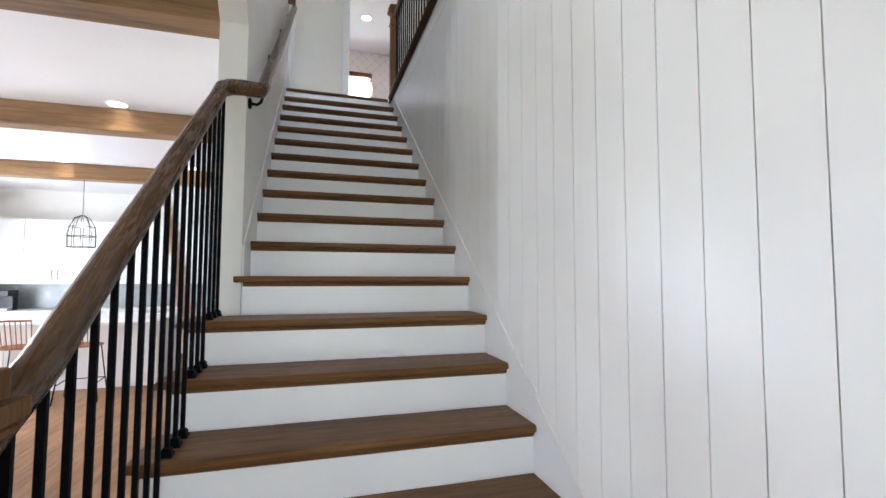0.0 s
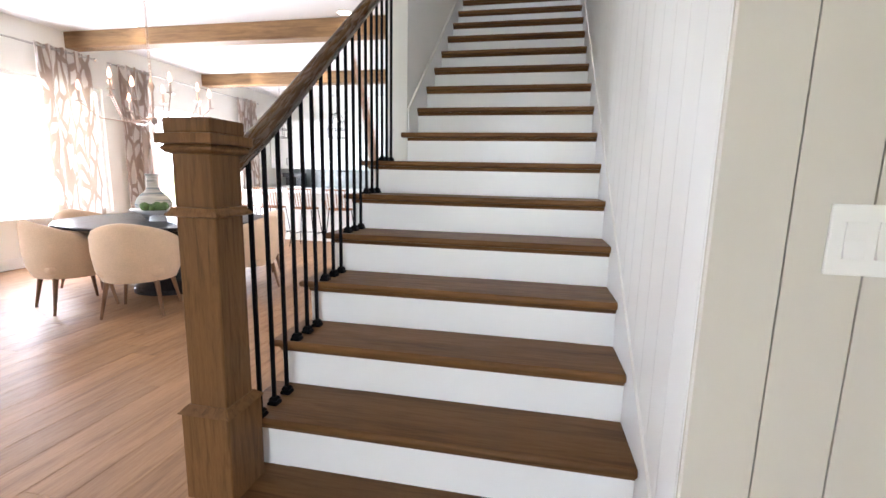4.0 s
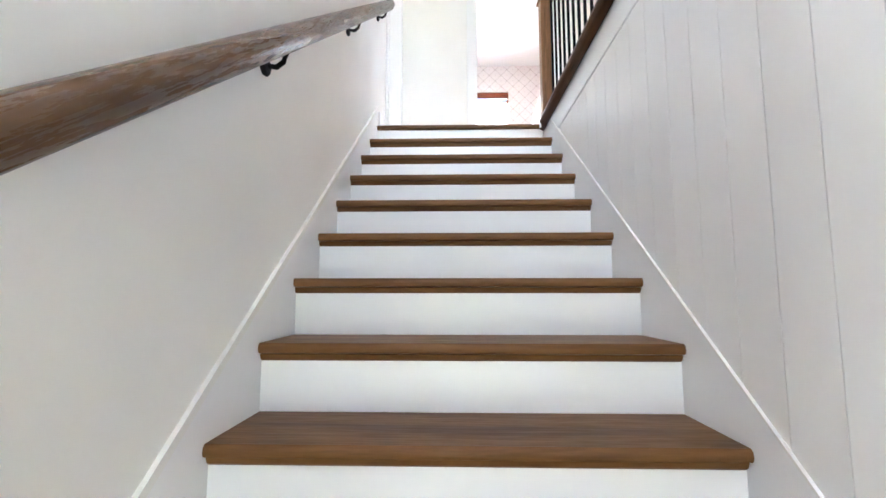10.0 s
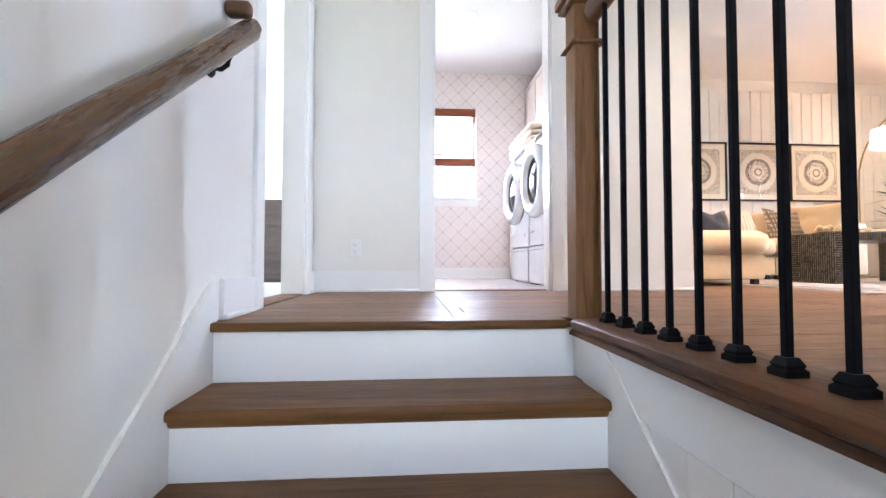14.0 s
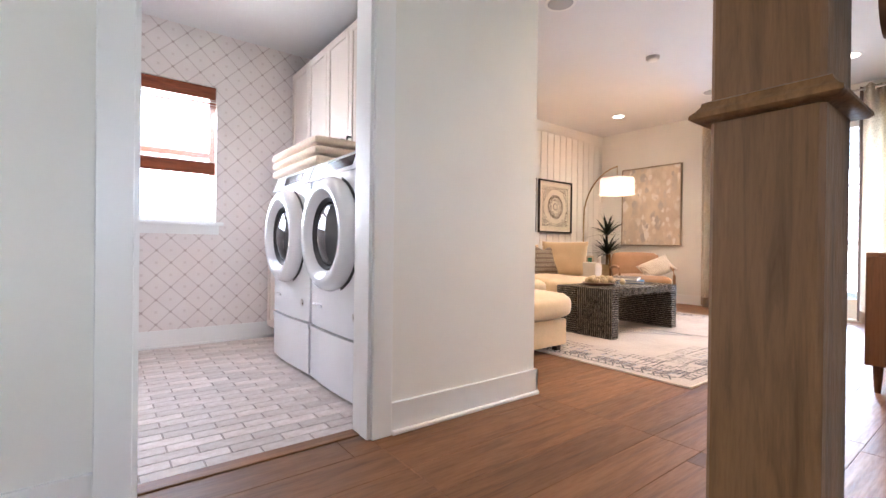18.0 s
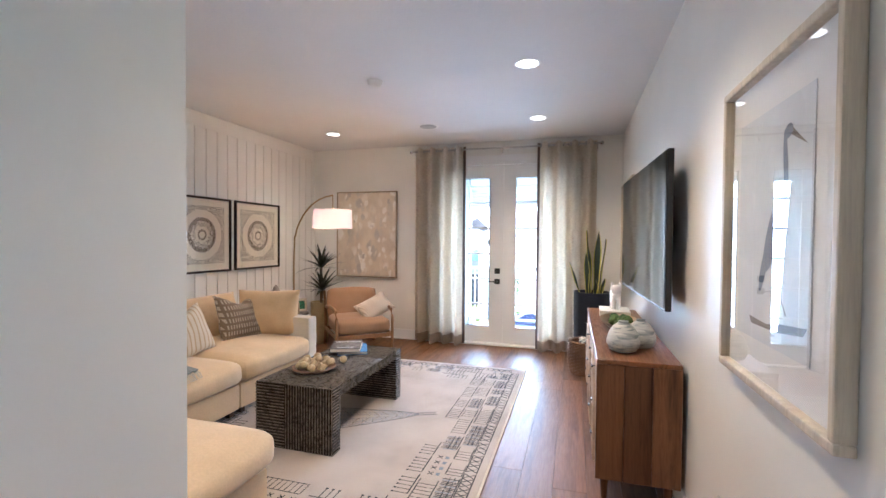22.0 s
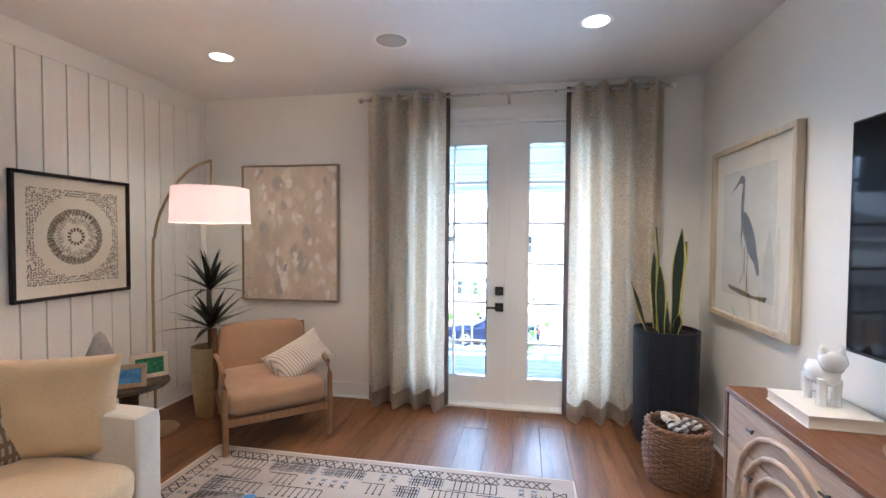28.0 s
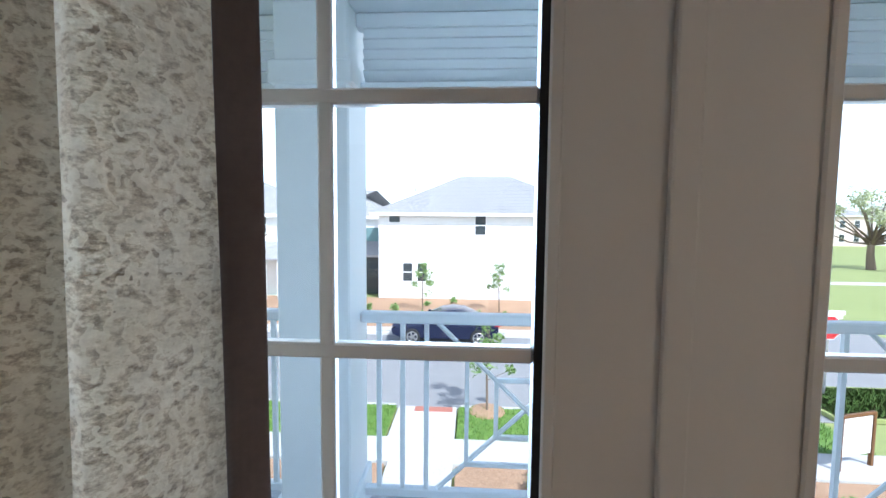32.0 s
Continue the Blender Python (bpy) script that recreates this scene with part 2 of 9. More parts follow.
def mesh(name, bm, material, smooth=None):
    me = bpy.data.meshes.new(name)
    if smooth is not None:
        for f in bm.faces:
            f.smooth = True
        for e in bm.edges:
            if len(e.link_faces) == 2 and e.calc_face_angle(0) > radians(smooth):
                e.smooth = False
    bm.to_mesh(me)
    bm.free()
    me.materials.append(material)
    return me


def part(name, bm, material, parent=None, label="", smooth=None, at=None):
    """One mesh object under a thing or under a part."""
    ob = new(name, mesh(name, bm, material, smooth) if isinstance(bm, bmesh.types.BMesh) else bm)
    if parent is not None:
        ob.parent = parent
    if at is not None:
        ob.matrix_basis = at
    return tagged(ob, label)


def box(x0, y0, z0, x1, y1, z1, bevel=0.0, seg=2, bm=None):
    bm2 = bmesh.new()
    m = Matrix.LocRotScale(((x0 + x1) / 2, (y0 + y1) / 2, (z0 + z1) / 2), None, (abs(x1 - x0), abs(y1 - y0), abs(z1 - z0)))
    bmesh.ops.create_cube(bm2, size=1, matrix=m)
    if bevel:
        bmesh.ops.bevel(bm2, geom=bm2.edges[:], offset=bevel, segments=seg, affect="EDGES", profile=0.6)
    return join(bm, bm2)


def join(bm, bm2):
    if bm is None:
        return bm2
    me = bpy.data.meshes.new("t")
    bm2.to_mesh(me)
    bm2.free()
    bm.from_mesh(me)
    bpy.data.meshes.remove(me)
    return bm


def moved(bm, m):
    bmesh.ops.transform(bm, matrix=m, verts=bm.verts)
    return bm


def prism(points, axis, a, b, bevel=0.0, seg=2):
    """A solid from an outline in the plane across the axis: yz for x, xz for y, xy for z."""
    bm = bmesh.new()
    place = {"x": lambda u, v, w: (w, u, v), "y": lambda u, v, w: (u, w, v), "z": lambda u, v, w: (u, v, w)}[axis]
    lo = [bm.verts.new(place(u, v, a)) for u, v in points]
    hi = [bm.verts.new(place(u, v, b)) for u, v in points]
    n = len(points)
    bm.faces.new(lo)
    bm.faces.new(hi)
    for i in range(n):
        bm.faces.new((lo[i], lo[(i + 1) % n], hi[(i + 1) % n], hi[i]))
    bmesh.ops.recalc_face_normals(bm, faces=bm.faces)
    if bevel:
        bmesh.ops.bevel(bm, geom=bm.edges[:], offset=bevel, segments=seg, affect="EDGES", profile=0.6)
    return bm


def lathe(profile, seg=24, at=(0, 0, 0), bm=None):
    """A turned solid from (radius, height) pairs, bottom to top."""
    b = bmesh.new()
    rings = []
    for r, z in profile:
        if r < 1e-5:
            rings.append([b.verts.new((at[0], at[1], at[2] + z))])
        else:
            rings.append([b.verts.new((at[0] + r * math.cos(k * math.tau / seg), at[1] + r * math.sin(k * math.tau / seg), at[2] + z)) for k in range(seg)])
    for p, q in zip(rings, rings[1:]):
        if len(p) == 1 and len(q) == 1:
            continue
        for k in range(seg):
            l = (k + 1) % seg
            if len(p) == 1:
                b.faces.new((p[0], q[l], q[k]))
            elif len(q) == 1:
                b.faces.new((p[k], p[l], q[0]))
            else:
                b.faces.new((p[k], p[l], q[l], q[k]))
    bmesh.ops.recalc_face_normals(b, faces=b.faces)
    return join(bm, b)


def tube(points, radius, seg=8, bm=None, closed=False, taper=None):
    """A round bar along points; taper: the radius at each point."""
    b = bmesh.new()
    pts = [Vector(p) for p in points]
    rings = []
    for i, p in enumerate(pts):
        if closed:
            d = pts[(i + 1) % len(pts)] - pts[i - 1]
        else:
            d = pts[min(i + 1, len(pts) - 1)] - pts[max(i - 1, 0)]
        d.normalize()
        side = d.cross(Vector((0, 0, 1)) if abs(d.z) < 0.9 else Vector((0, 1, 0))).normalized()
        up = side.cross(d)
        r = taper[i] if taper else radius
        rings.append([b.verts.new(p + side * r * math.cos(k * math.tau / seg) + up * r * math.sin(k * math.tau / seg)) for k in range(seg)])
    pairs = list(zip(rings, rings[1:])) + ([(rings[-1], rings[0])] if closed else [])
    for p, q in pairs:
        for k in range(seg):
            b.faces.new((p[k], p[(k + 1) % seg], q[(k + 1) % seg], q[k]))
    if not closed:
        b.faces.new(rings[0])
        b.faces.new(rings[-1])
    bmesh.ops.recalc_face_normals(b, faces=b.faces)
    return join(bm, b)


def sweep(outline, path, ups=None, bm=None):
    """A moulding: the outline (side, up) carried along a path with upright sides."""
    b = bmesh.new()
    pts = [Vector(p) for p in path]
    rings = []
    for i, p in enumerate(pts):
        d = (pts[min(i + 1, len(pts) - 1)] - pts[max(i - 1, 0)]).normalized()
        side = d.cross(Vector((0, 0, 1))).normalized()
        up = side.cross(d)
        rings.append([b.verts.new(p + side * u + up * v) for u, v in outline])
    n = len(outline)
    for p, q in zip(rings, rings[1:]):
        for k in range(n):
            b.faces.new((p[k], p[(k + 1) % n], q[(k + 1) % n], q[k]))
    b.faces.new(rings[0])
    b.faces.new(rings[-1])
    bmesh.ops.recalc_face_normals(b, faces=b.faces)
    return join(bm, b)


def pillow(w, h, t, n=14, pinch=0.10, seed=0, rough=0.006, chop=0.0):
    """A stuffed cushion, w wide, h high, t thick, with pulled-out corners; it stands in the xz plane."""
    b = bmesh.new()
    rnd = Vector((seed * 3.1, seed * 1.7, 5))
    sides = []
    for s in (1, -1):
        grid = []
        for i in range(n + 1):
            row = []
            for j in range(n + 1):
                u, v = 2 * i / n - 1, 2 * j / n - 1
                bulge = ((1 - abs(u) ** 2.6) * (1 - abs(v) ** 2.6)) ** 0.5
                x = u * w / 2 * (1 - pinch * (1 - abs(v) ** 1.5) * abs(u) ** 3)
                z = v * h / 2 * (1 - pinch * (1 - abs(u) ** 1.5) * abs(v) ** 3)
                if v > 0:
                    z -= chop * h * v * v * math.exp(-(u / 0.45) ** 2)
                y = s * t / 2 * bulge
                k = noise.noise(Vector((x * 7, z * 7, s)) + rnd) * rough * (0.4 + bulge)
                edge = i in (0, n) or j in (0, n)
                row.append((x, y + (0 if edge else k), z))
            grid.append(row)
        sides.append(grid)
    front = [[b.verts.new(p) for p in row] for row in sides[0]]
    back = [[front[i][j] if i in (0, n) or j in (0, n) else b.verts.new(sides[1][i][j]) for j in range(n + 1)] for i in range(n + 1)]
    for i in range(n):
        for j in range(n):
            b.faces.new((front[i][j], front[i + 1][j], front[i + 1][j + 1], front[i][j + 1]))
            b.faces.new((back[i][j], back[i][j + 1], back[i + 1][j + 1], back[i + 1][j]))
    bmesh.ops.recalc_face_normals(b, faces=b.faces)
    return b


def soft_box(x0, y0, z0, x1, y1, z1, r=0.05, puff=0.02, n=10, seed=0, wrinkle=0.006):
    """An upholstered block: rounded edges, faces that swell a little, faint wrinkles."""
    b = bmesh.new()
    bmesh.ops.create_cube(b, size=2)
    bmesh.ops.subdivide_edges(b, edges=b.edges[:], cuts=n, use_grid_fill=True)
    cx, cy, cz = (x0 + x1) / 2, (y0 + y1) / 2, (z0 + z1) / 2
    hx, hy, hz = (x1 - x0) / 2, (y1 - y0) / 2, (z1 - z0) / 2
    off = Vector((seed * 2.3, seed * 4.1, seed * 0.7))
    for v in b.verts:
        p = Vector((v.co.x * hx, v.co.y * hy, v.co.z * hz))
        core = Vector([max(-h + r, min(h - r, c)) for c, h in zip(p, (hx, hy, hz))])
        d = p - core
        if d.length > 1e-6:
            nrm = d.normalized()
            q = core + nrm * min(r, d.length) if d.length > r else p
        else:
            nrm, q = Vector((0, 0, 0)), p
        f = [1 - abs(c) ** 2 for c in v.co]
        if abs(abs(v.co.x) - 1) < 1e-4:
            q.x += math.copysign(puff * f[1] * f[2], v.co.x)
        if abs(abs(v.co.y) - 1) < 1e-4:
            q.y += math.copysign(puff * f[0] * f[2], v.co.y)
        if abs(abs(v.co.z) - 1) < 1e-4:
            q.z += math.copysign(puff * f[0] * f[1], v.co.z)
        w = noise.noise(Vector((q.x * 4, q.y * 4, q.z * 6)) + off) + 0.5 * noise.noise(Vector((q.x * 13, q.y * 11, q.z * 13)) + off)
        q += q.normalized() * w * wrinkle
        v.co = q + Vector((cx, cy, cz))
    return b


def wall(name, x0, y0, z0, x1, y1, z1, material=M_WALL, holes=(), label="", along=None):
    """A solid wall with openings cut through it; holes: (from, to, bottom, top) along its length."""
    along = along or ("x" if abs(x1 - x0) > abs(y1 - y0) else "y")
    a0, a1 = (x0, x1) if along == "x" else (y0, y1)
    bm = bmesh.new()

    def piece(u0, u1, w0, w1):
        if u1 - u0 > 1e-4 and w1 - w0 > 1e-4:
            if along == "x":
                box(u0, y0, w0, u1, y1, w1, bm=bm)
            else:
                box(x0, u0, w0, x1, u1, w1, bm=bm)

    cur = a0
    for h0, h1, w0, w1 in sorted(holes):
        piece(cur, h0, z0, z1)
        piece(h0, h1, z0, w0)
        piece(h0, h1, w1, z1)
        cur = h1
    piece(cur, a1, z0, z1)
    bmesh.ops.remove_doubles(bm, verts=bm.verts, dist=1e-5)
    return tagged(part(name, bm, material), label or "painted plaster wall, smooth and clean", "wall", kind="structure")


def baseboard(x0, y0, x1, y1, z, out, h=0.135):
    """A skirting board on a wall's face, with a shoe moulding; out: the way it stands proud."""
    ox, oy = out
    bm = bmesh.new()
    box(min(x0, x1, x0 + ox * 0.016), min(y0, y1, y0 + oy * 0.016), z, max(x0, x1, x0 + ox * 0.016), max(y0, y1, y0 + oy * 0.016), z + h, bm=bm)
    box(min(x0, x1, x0 + ox * 0.03), min(y0, y1, y0 + oy * 0.03), z, max(x0, x1, x0 + ox * 0.03), max(y0, y1, y0 + oy * 0.03), z + 0.018, 0.004, 1, bm=bm)
    return tagged(part("baseboard", bm, M_TRIM), "white painted baseboard along the wall", "baseboard", kind="structure")

# ---- the setting ----
XW0, YK, YB = -5.8, 9.62, -3.0        # window wall, kitchen wall and entry wall downstairs
YHALL, YPIC, YTV, XDOOR, XLW = 6.55, 9.40, 5.02, 7.25, 2.24


def lerp(a, b, t):
    return a + (b - a) * t


def nose(y):
    """Height of the stair's nosing line at y."""
    return RISE * (1 + (y - Y0) / GOING)


tagged(part("floor_downstairs", box(XW0, YB, -0.2, 3.2, YK, -0.016), M_SUB), "dark subfloor under the oak planks", "floor", kind="structure")
tagged(part("ceiling_downstairs", box(XW0, YB, CEIL0, -0.43, YK, CEIL0 + 0.3), M_CEIL), "white textured ceiling over the dining room", "ceiling", kind="structure")
tagged(part("ceiling_entry", box(-0.43, YB, CEIL0, 3.2, 0.9, CEIL0 + 0.3), M_CEIL), "white textured ceiling over the entry", "ceiling", kind="structure")

# downstairs walls
wall("wall_west", XW0 - 0.16, YB, 0, XW0, YK + 0.15, CEIL0 + 0.3, M_WALL, [(-0.75, 1.15, 0.62, 2.4), (3.55, 5.05, 0.62, 2.4), (5.86, 8.02, 0.02, 2.3)], "white wall with tall windows and a sliding door")
wall("wall_kitchen", XW0, YK, 0, 3.2, YK + 0.15, CEIL0, M_WALL, label="white kitchen wall behind the cabinets")
wall("wall_entry", XW0 - 0.16, YB - 0.15, 0, 3.35, YB, CEIL0 + 0.3, M_WALL, [(-0.3, 0.8, 0.02, 2.3)], "white entry wall with an open doorway")
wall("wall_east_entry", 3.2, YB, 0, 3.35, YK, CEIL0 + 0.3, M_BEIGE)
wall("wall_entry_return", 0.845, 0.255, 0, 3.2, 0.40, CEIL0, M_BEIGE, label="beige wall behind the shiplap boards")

# the wall that the stair climbs along: open rail below, solid above
stub = prism([(2.28, 0), (5.42, 0), (5.42, CEIL), (0.8, CEIL), (0.8, CEIL0), (2.03, CEIL0), (2.28, 2.80)], "x", -0.497, -0.365)
tagged(part("wall_stair_left", stub, M_WALL), "white plaster wall beside the stair with a clipped corner", "wall", kind="structure")
tagged(part("wall_stair_right", box(0.84, 0.40, 0, 0.96, YTV + 0.02, FL - 0.05), M_SHIP), "white painted wall behind the stair boards", "wall", kind="structure")
# the opening is made up, out of view behind the stair's fill lamp
wall("wall_stair_end", -0.365, 0.74, CEIL0, 0.96, 0.9, CEIL, M_WALL, [(-0.2, 0.65, 4.45, 5.85)])
wall("wall_hall_west_door", -0.497, 5.42, FL - 0.2, -0.365, 6.7, CEIL, M_WALL, [(5.52, 6.32, FL, FL + 2.44)], along="y")

# upstairs slab, walls and ceilings
slab = bmesh.new()
box(0.96, 0.9, FL - 0.3, XDOOR + 0.15, YPIC + 0.15, FL - 0.016, bm=slab)
box(-0.497, 5.085, FL - 0.3, 0.96, YPIC + 0.15, FL - 0.016, bm=slab)
box(-3.6, 4.6, FL - 0.3, -0.497, YPIC + 0.15, FL - 0.016, bm=slab)
tagged(part("floor_upstairs", slab, M_SUB), "dark subfloor under the upper planks", "floor", kind="structure")
tagged(part("ceiling", box(-3.7, 0.7, CEIL, XDOOR + 0.15, YPIC + 0.15, CEIL + 0.15), M_CEIL), "white textured ceiling over hall and loft", "ceiling", kind="structure")
tagged(part("ceiling_laundry", box(-0.36, 6.7, 6.14, 2.13, 9.1, 6.2), M_CEIL), "white ceiling of the laundry room", "ceiling", kind="structure")
wall("wall_hall", -0.497, YHALL, FL - 0.02, XLW, YHALL + 0.13, CEIL, M_WALL, [(0.42, 1.235, FL - 0.02, FL + 2.44)], "white hall wall with a doorway to the laundry")
wall("wall_loft_west", 2.13, YHALL + 0.13, FL - 0.02, XLW, YPIC, CEIL, M_WALL)
wall("wall_loft_pictures", 2.13, YPIC + 0.008, FL - 0.02, XDOOR + 0.15, YPIC + 0.15, CEIL, M_JOINTSHADE, label="wall behind white vertical boards, coloured brown for the shade in their joints")
wall("wall_loft_door", XDOOR, YTV - 0.15, FL - 0.02, XDOOR + 0.15, YPIC, CEIL, M_WALL, [(5.56, 7.48, FL - 0.02, 6.10)], "white wall with a glazed double door")
wall("wall_loft_screen", 2.0, YTV - 0.15, FL - 0.02, XDOOR, YTV, CEIL, M_WALL)
wall("wall_hall_east", 2.0, 0.9, FL - 0.02, 2.15, YTV - 0.15, CEIL, M_WALL)
wall("wall_hall_south", 0.96, 0.75, FL - 0.02, 2.15, 0.9, CEIL, M_WALL)
# laundry and bedroom shells
wall("wall_laundry_window", -0.36, 8.93, FL - 0.02, 2.13, 9.08, 6.2, M_WALL, [(0.22, 1.075, 4.60, 5.70)], "wallpapered wall with a window")
wall("wall_laundry_west", -0.49, 6.68, FL - 0.02, -0.36, YPIC, CEIL, M_WALL)
wall("wall_bedroom_west", -3.75, 4.6, FL - 0.02, -3.6, YPIC + 0.15, CEIL, M_WALL, [(7.1, 8.9, 4.3, 5.8)])
wall("wall_bedroom_north", -3.6, YPIC, FL - 0.02, -0.36, YPIC + 0.15, CEIL, M_WALL)
wall("wall_bedroom_south", -3.6, 4.45, FL - 0.02, -0.497, 4.6, CEIL, M_WALL)

# baseboards
for x0, y0, x1, y1, z, out in (
    (XW0, YB, XW0, 5.8, 0, (1, 0)), (XW0, 8.1, XW0, YK, 0, (1, 0)),
    (-0.365, 5.13, -0.365, 5.43, FL, (1, 0)), (-0.365, 6.41, -0.365, YHALL, FL, (1, 0)),
    (-0.365, YHALL, 0.33, YHALL, FL, (0, -1)), (1.325, YHALL, XLW + 0.016, YHALL, FL, (0, -1)),
    (XLW, YHALL - 0.016, XLW, YPIC, FL, (1, 0)), (XDOOR, 7.57, XDOOR, YPIC, FL, (-1, 0)),
    (XDOOR, YTV, XDOOR, 5.47, FL, (-1, 0)), (2.0, YTV, XDOOR, YTV, FL, (0, 1)), (XLW, YPIC, XDOOR, YPIC, FL, (0, -1)),
    (-0.36, 8.93, 2.13, 8.93, FL, (0, -1)), (2.0, 0.9, 2.0, YTV, FL, (-1, 0)),
):
    baseboard(x0, y0, x1, y1, z, out)


def casing(name, axis, at, a0, a1, z0, z1, out, w=0.09, deep=0.13):
    """Door trim: two stiles and a head on one face, and the lining of the opening."""
    bm = bmesh.new()
    f = at + out * 0.02
    lo, hi = min(at, f), max(at, f)
    j0, j1 = (at, at - out * deep)
    for u0, u1, w0, w1 in ((a0 - w, a0 + 0.004, z0, z1 + w), (a1 - 0.004, a1 + w, z0, z1 + w), (a0, a1, z1 - 0.004, z1 + w)):
        if axis == "x":
            box(u0, lo, w0, u1, hi, w1, 0.003, 1, bm=bm)
        else:
            box(lo, u0, w0, hi, u1, w1, 0.003, 1, bm=bm)
    for u0, u1, w0, w1 in ((a0 - 0.004, a0 + 0.018, z0, z1), (a1 - 0.018, a1 + 0.004, z0, z1), (a0, a1, z1 - 0.018, z1 + 0.004)):
        if axis == "x":
            box(u0, min(j0, j1), w0, u1, max(j0, j1), w1, bm=bm)
        else:
            box(min(j0, j1), u0, w0, max(j0, j1), u1, w1, bm=bm)
    return tagged(part(name, bm, M_TRIM), "white painted door casing", "trim", kind="structure")


casing("trim_laundry_door", "x", YHALL, 0.42, 1.235, FL, FL + 2.44, -1)
casing("trim_bedroom_door", "y", -0.365, 5.52, 6.32, FL, FL + 2.44, 1)

# dark oak beams under the dining ceiling
for y in (2.46, 4.67, 7.2):
    bm = box(XW0 + 0.002, y - 0.1, 2.84, -0.5, y + 0.1, CEIL0 - 0.002, 0.006, 1)
    tagged(part("ceiling_beam", bm, M_BEAM), "rough brown timber beam across the white ceiling", "beam", "ceiling beams", "structure")

# ---- the stair ----
stair = thing("staircase", (0, 0, 0), "straight stair with dark wood treads and white risers", "staircase")


def tread_mesh(x0, x1, y, z, back=GOING + 0.0275):
    """A board with a rounded front edge and a small cove under it."""
    prof = [(y + back, z - 0.03), (y + 0.016, z - 0.03), (y + 0.004, z - 0.027), (y, z - 0.017), (y + 0.002, z - 0.006), (y + 0.009, z), (y + back, z)]
    return prism(prof, "x", x0, x1)


for k in range(1, 19):
    y, z = Y0 + GOING * (k - 1), RISE * k
    left = -0.56 if k <= 7 else XL
    part("tread", tread_mesh(left, XR - 0.001, y, z), M_TREAD, stair, "dark stained oak tread with a rounded nosing" if k == 1 else "", 40)
    cove = prism([(y + 0.03, z - 0.03), (y + 0.015, z - 0.032), (y + 0.021, z - 0.045), (y + 0.03, z - 0.052)], "x", left + (0.03 if k <= 7 else 0), XR - 0.002)
    part("tread_moulding", cove, M_TREAD, stair)
    part("riser", box(left + (0.035 if k <= 7 else 0), y + 0.028, z - RISE + (0.001 if k > 1 else 0), XR - 0.001, y + 0.044, z - 0.03), M_TRIM, stair)
    if k <= 7:
        ret = prism([(-0.56, z - 0.03), (-0.572, z - 0.022), (-0.572, z - 0.008), (-0.56, z)], "y", y + 0.002, y + GOING - 0.01)
        part("tread_return", ret, M_TREAD, stair)
# the return of the nosing where the wall begins
part("tread_return", tread_mesh(-0.395, XL, Y0 + GOING * 7, RISE * 8, 0.033), M_TREAD, stair)
# landing edge and its riser
y, z = Y0 + GOING * 18, FL
part("landing_nosing", tread_mesh(XL, 0.79, y, z, 0.075), M_TREAD, stair, "dark wood nosing at the edge of the landing", 40)
part("riser", box(XL, y + 0.028, z - RISE, XR - 0.001, y + 0.044, z - 0.03), M_TRIM, stair)
# closed side under the open treads
side = [(Y0 + 0.03, 0.0)]
for k in range(1, 8):
    side += [(Y0 + GOING * (k - 1) + 0.03, RISE * k - 0.031), (Y0 + GOING * k + 0.03, RISE * k - 0.031)]
side += [(Y0 + GOING * 7 + 0.03, 0.0)]
part("stringer", prism(side, "x", -0.525, -0.505), M_TRIM, stair, "white painted side of the stair")
# slanted skirt boards on both walls with a thin cap
for x, y1, y2 in ((XR, Y0 + 0.05, 4.84), (XL, 2.29, 5.08)):
    s = 1 if x > 0 else -1
    top = 0.098
    xi, xo = x, x + s * (0.011 if s > 0 else 0.008)
    pts = [(y1, max(0, nose(y1) - 0.35)), (y2, nose(y2) - 0.35), (y2, nose(y2) + top), (y1, nose(y1) + top)]
    part("skirt_board", prism(pts, "x", xi, xo), M_TRIM, stair)
    high = 0.007 if s > 0 else 0.026
    cap = [(y1, nose(y1) + top), (y2, nose(y2) + top), (y2, nose(y2) + top + high), (y1, nose(y1) + top + high)]
    part("skirt_cap", prism(cap, "x", xi - s * 0.002, xo + s * 0.002), M_WALL, stair)


def newel(name, x, y, z, top, label, base=0.0, half=0.066, drop=0.285):
    """A square box newel with a stepped cap, a collar and a wide plinth."""
    th = thing(name, (x, y, z), label, "newel post")
    h = top - z
    part("post", box(-half, -half, 0, half, half, h - 0.02, 0.004, 1), M_POST, th)
    if base:
        part("plinth", box(-half - 0.02, -half - 0.02, 0, half + 0.02, half + 0.02, base, 0.004, 1), M_POST, th)
        part("plinth_moulding", collar(half + 0.028, half + 0.004, base, base + 0.024), M_POST, th)
    g = half / 0.066
    turns = [(0.001, -0.003), (0.016, -0.001), (0.021, 0.003), (0.0205, 0.008), (0.014, 0.014), (0.009, 0.021), (0.008, 0.026), (0.001, 0.029)]
    part("collar", moulding([(half + p * g, h - drop + u * g) for p, u in turns]), M_POST, th, "", 50)
    cap = moulding([(half + p, h + u) for p, u in ((0.001, -0.102), (0.010, -0.099), (0.019, -0.090), (0.019, -0.084), (0.012, -0.077), (0.010, -0.075))])
    part("cap_moulding", cap, M_POST, th, "", 40)
    part("cap_plate", box(-half - 0.029, -half - 0.029, h - 0.0745, half + 0.029, half + 0.029, h - 0.044, 0.005, 2), M_POST, th)
    part("cap_block", box(-half - 0.012, -half - 0.012, h - 0.044, half + 0.012, half + 0.012, h, 0.006, 2), M_POST, th)
    return th


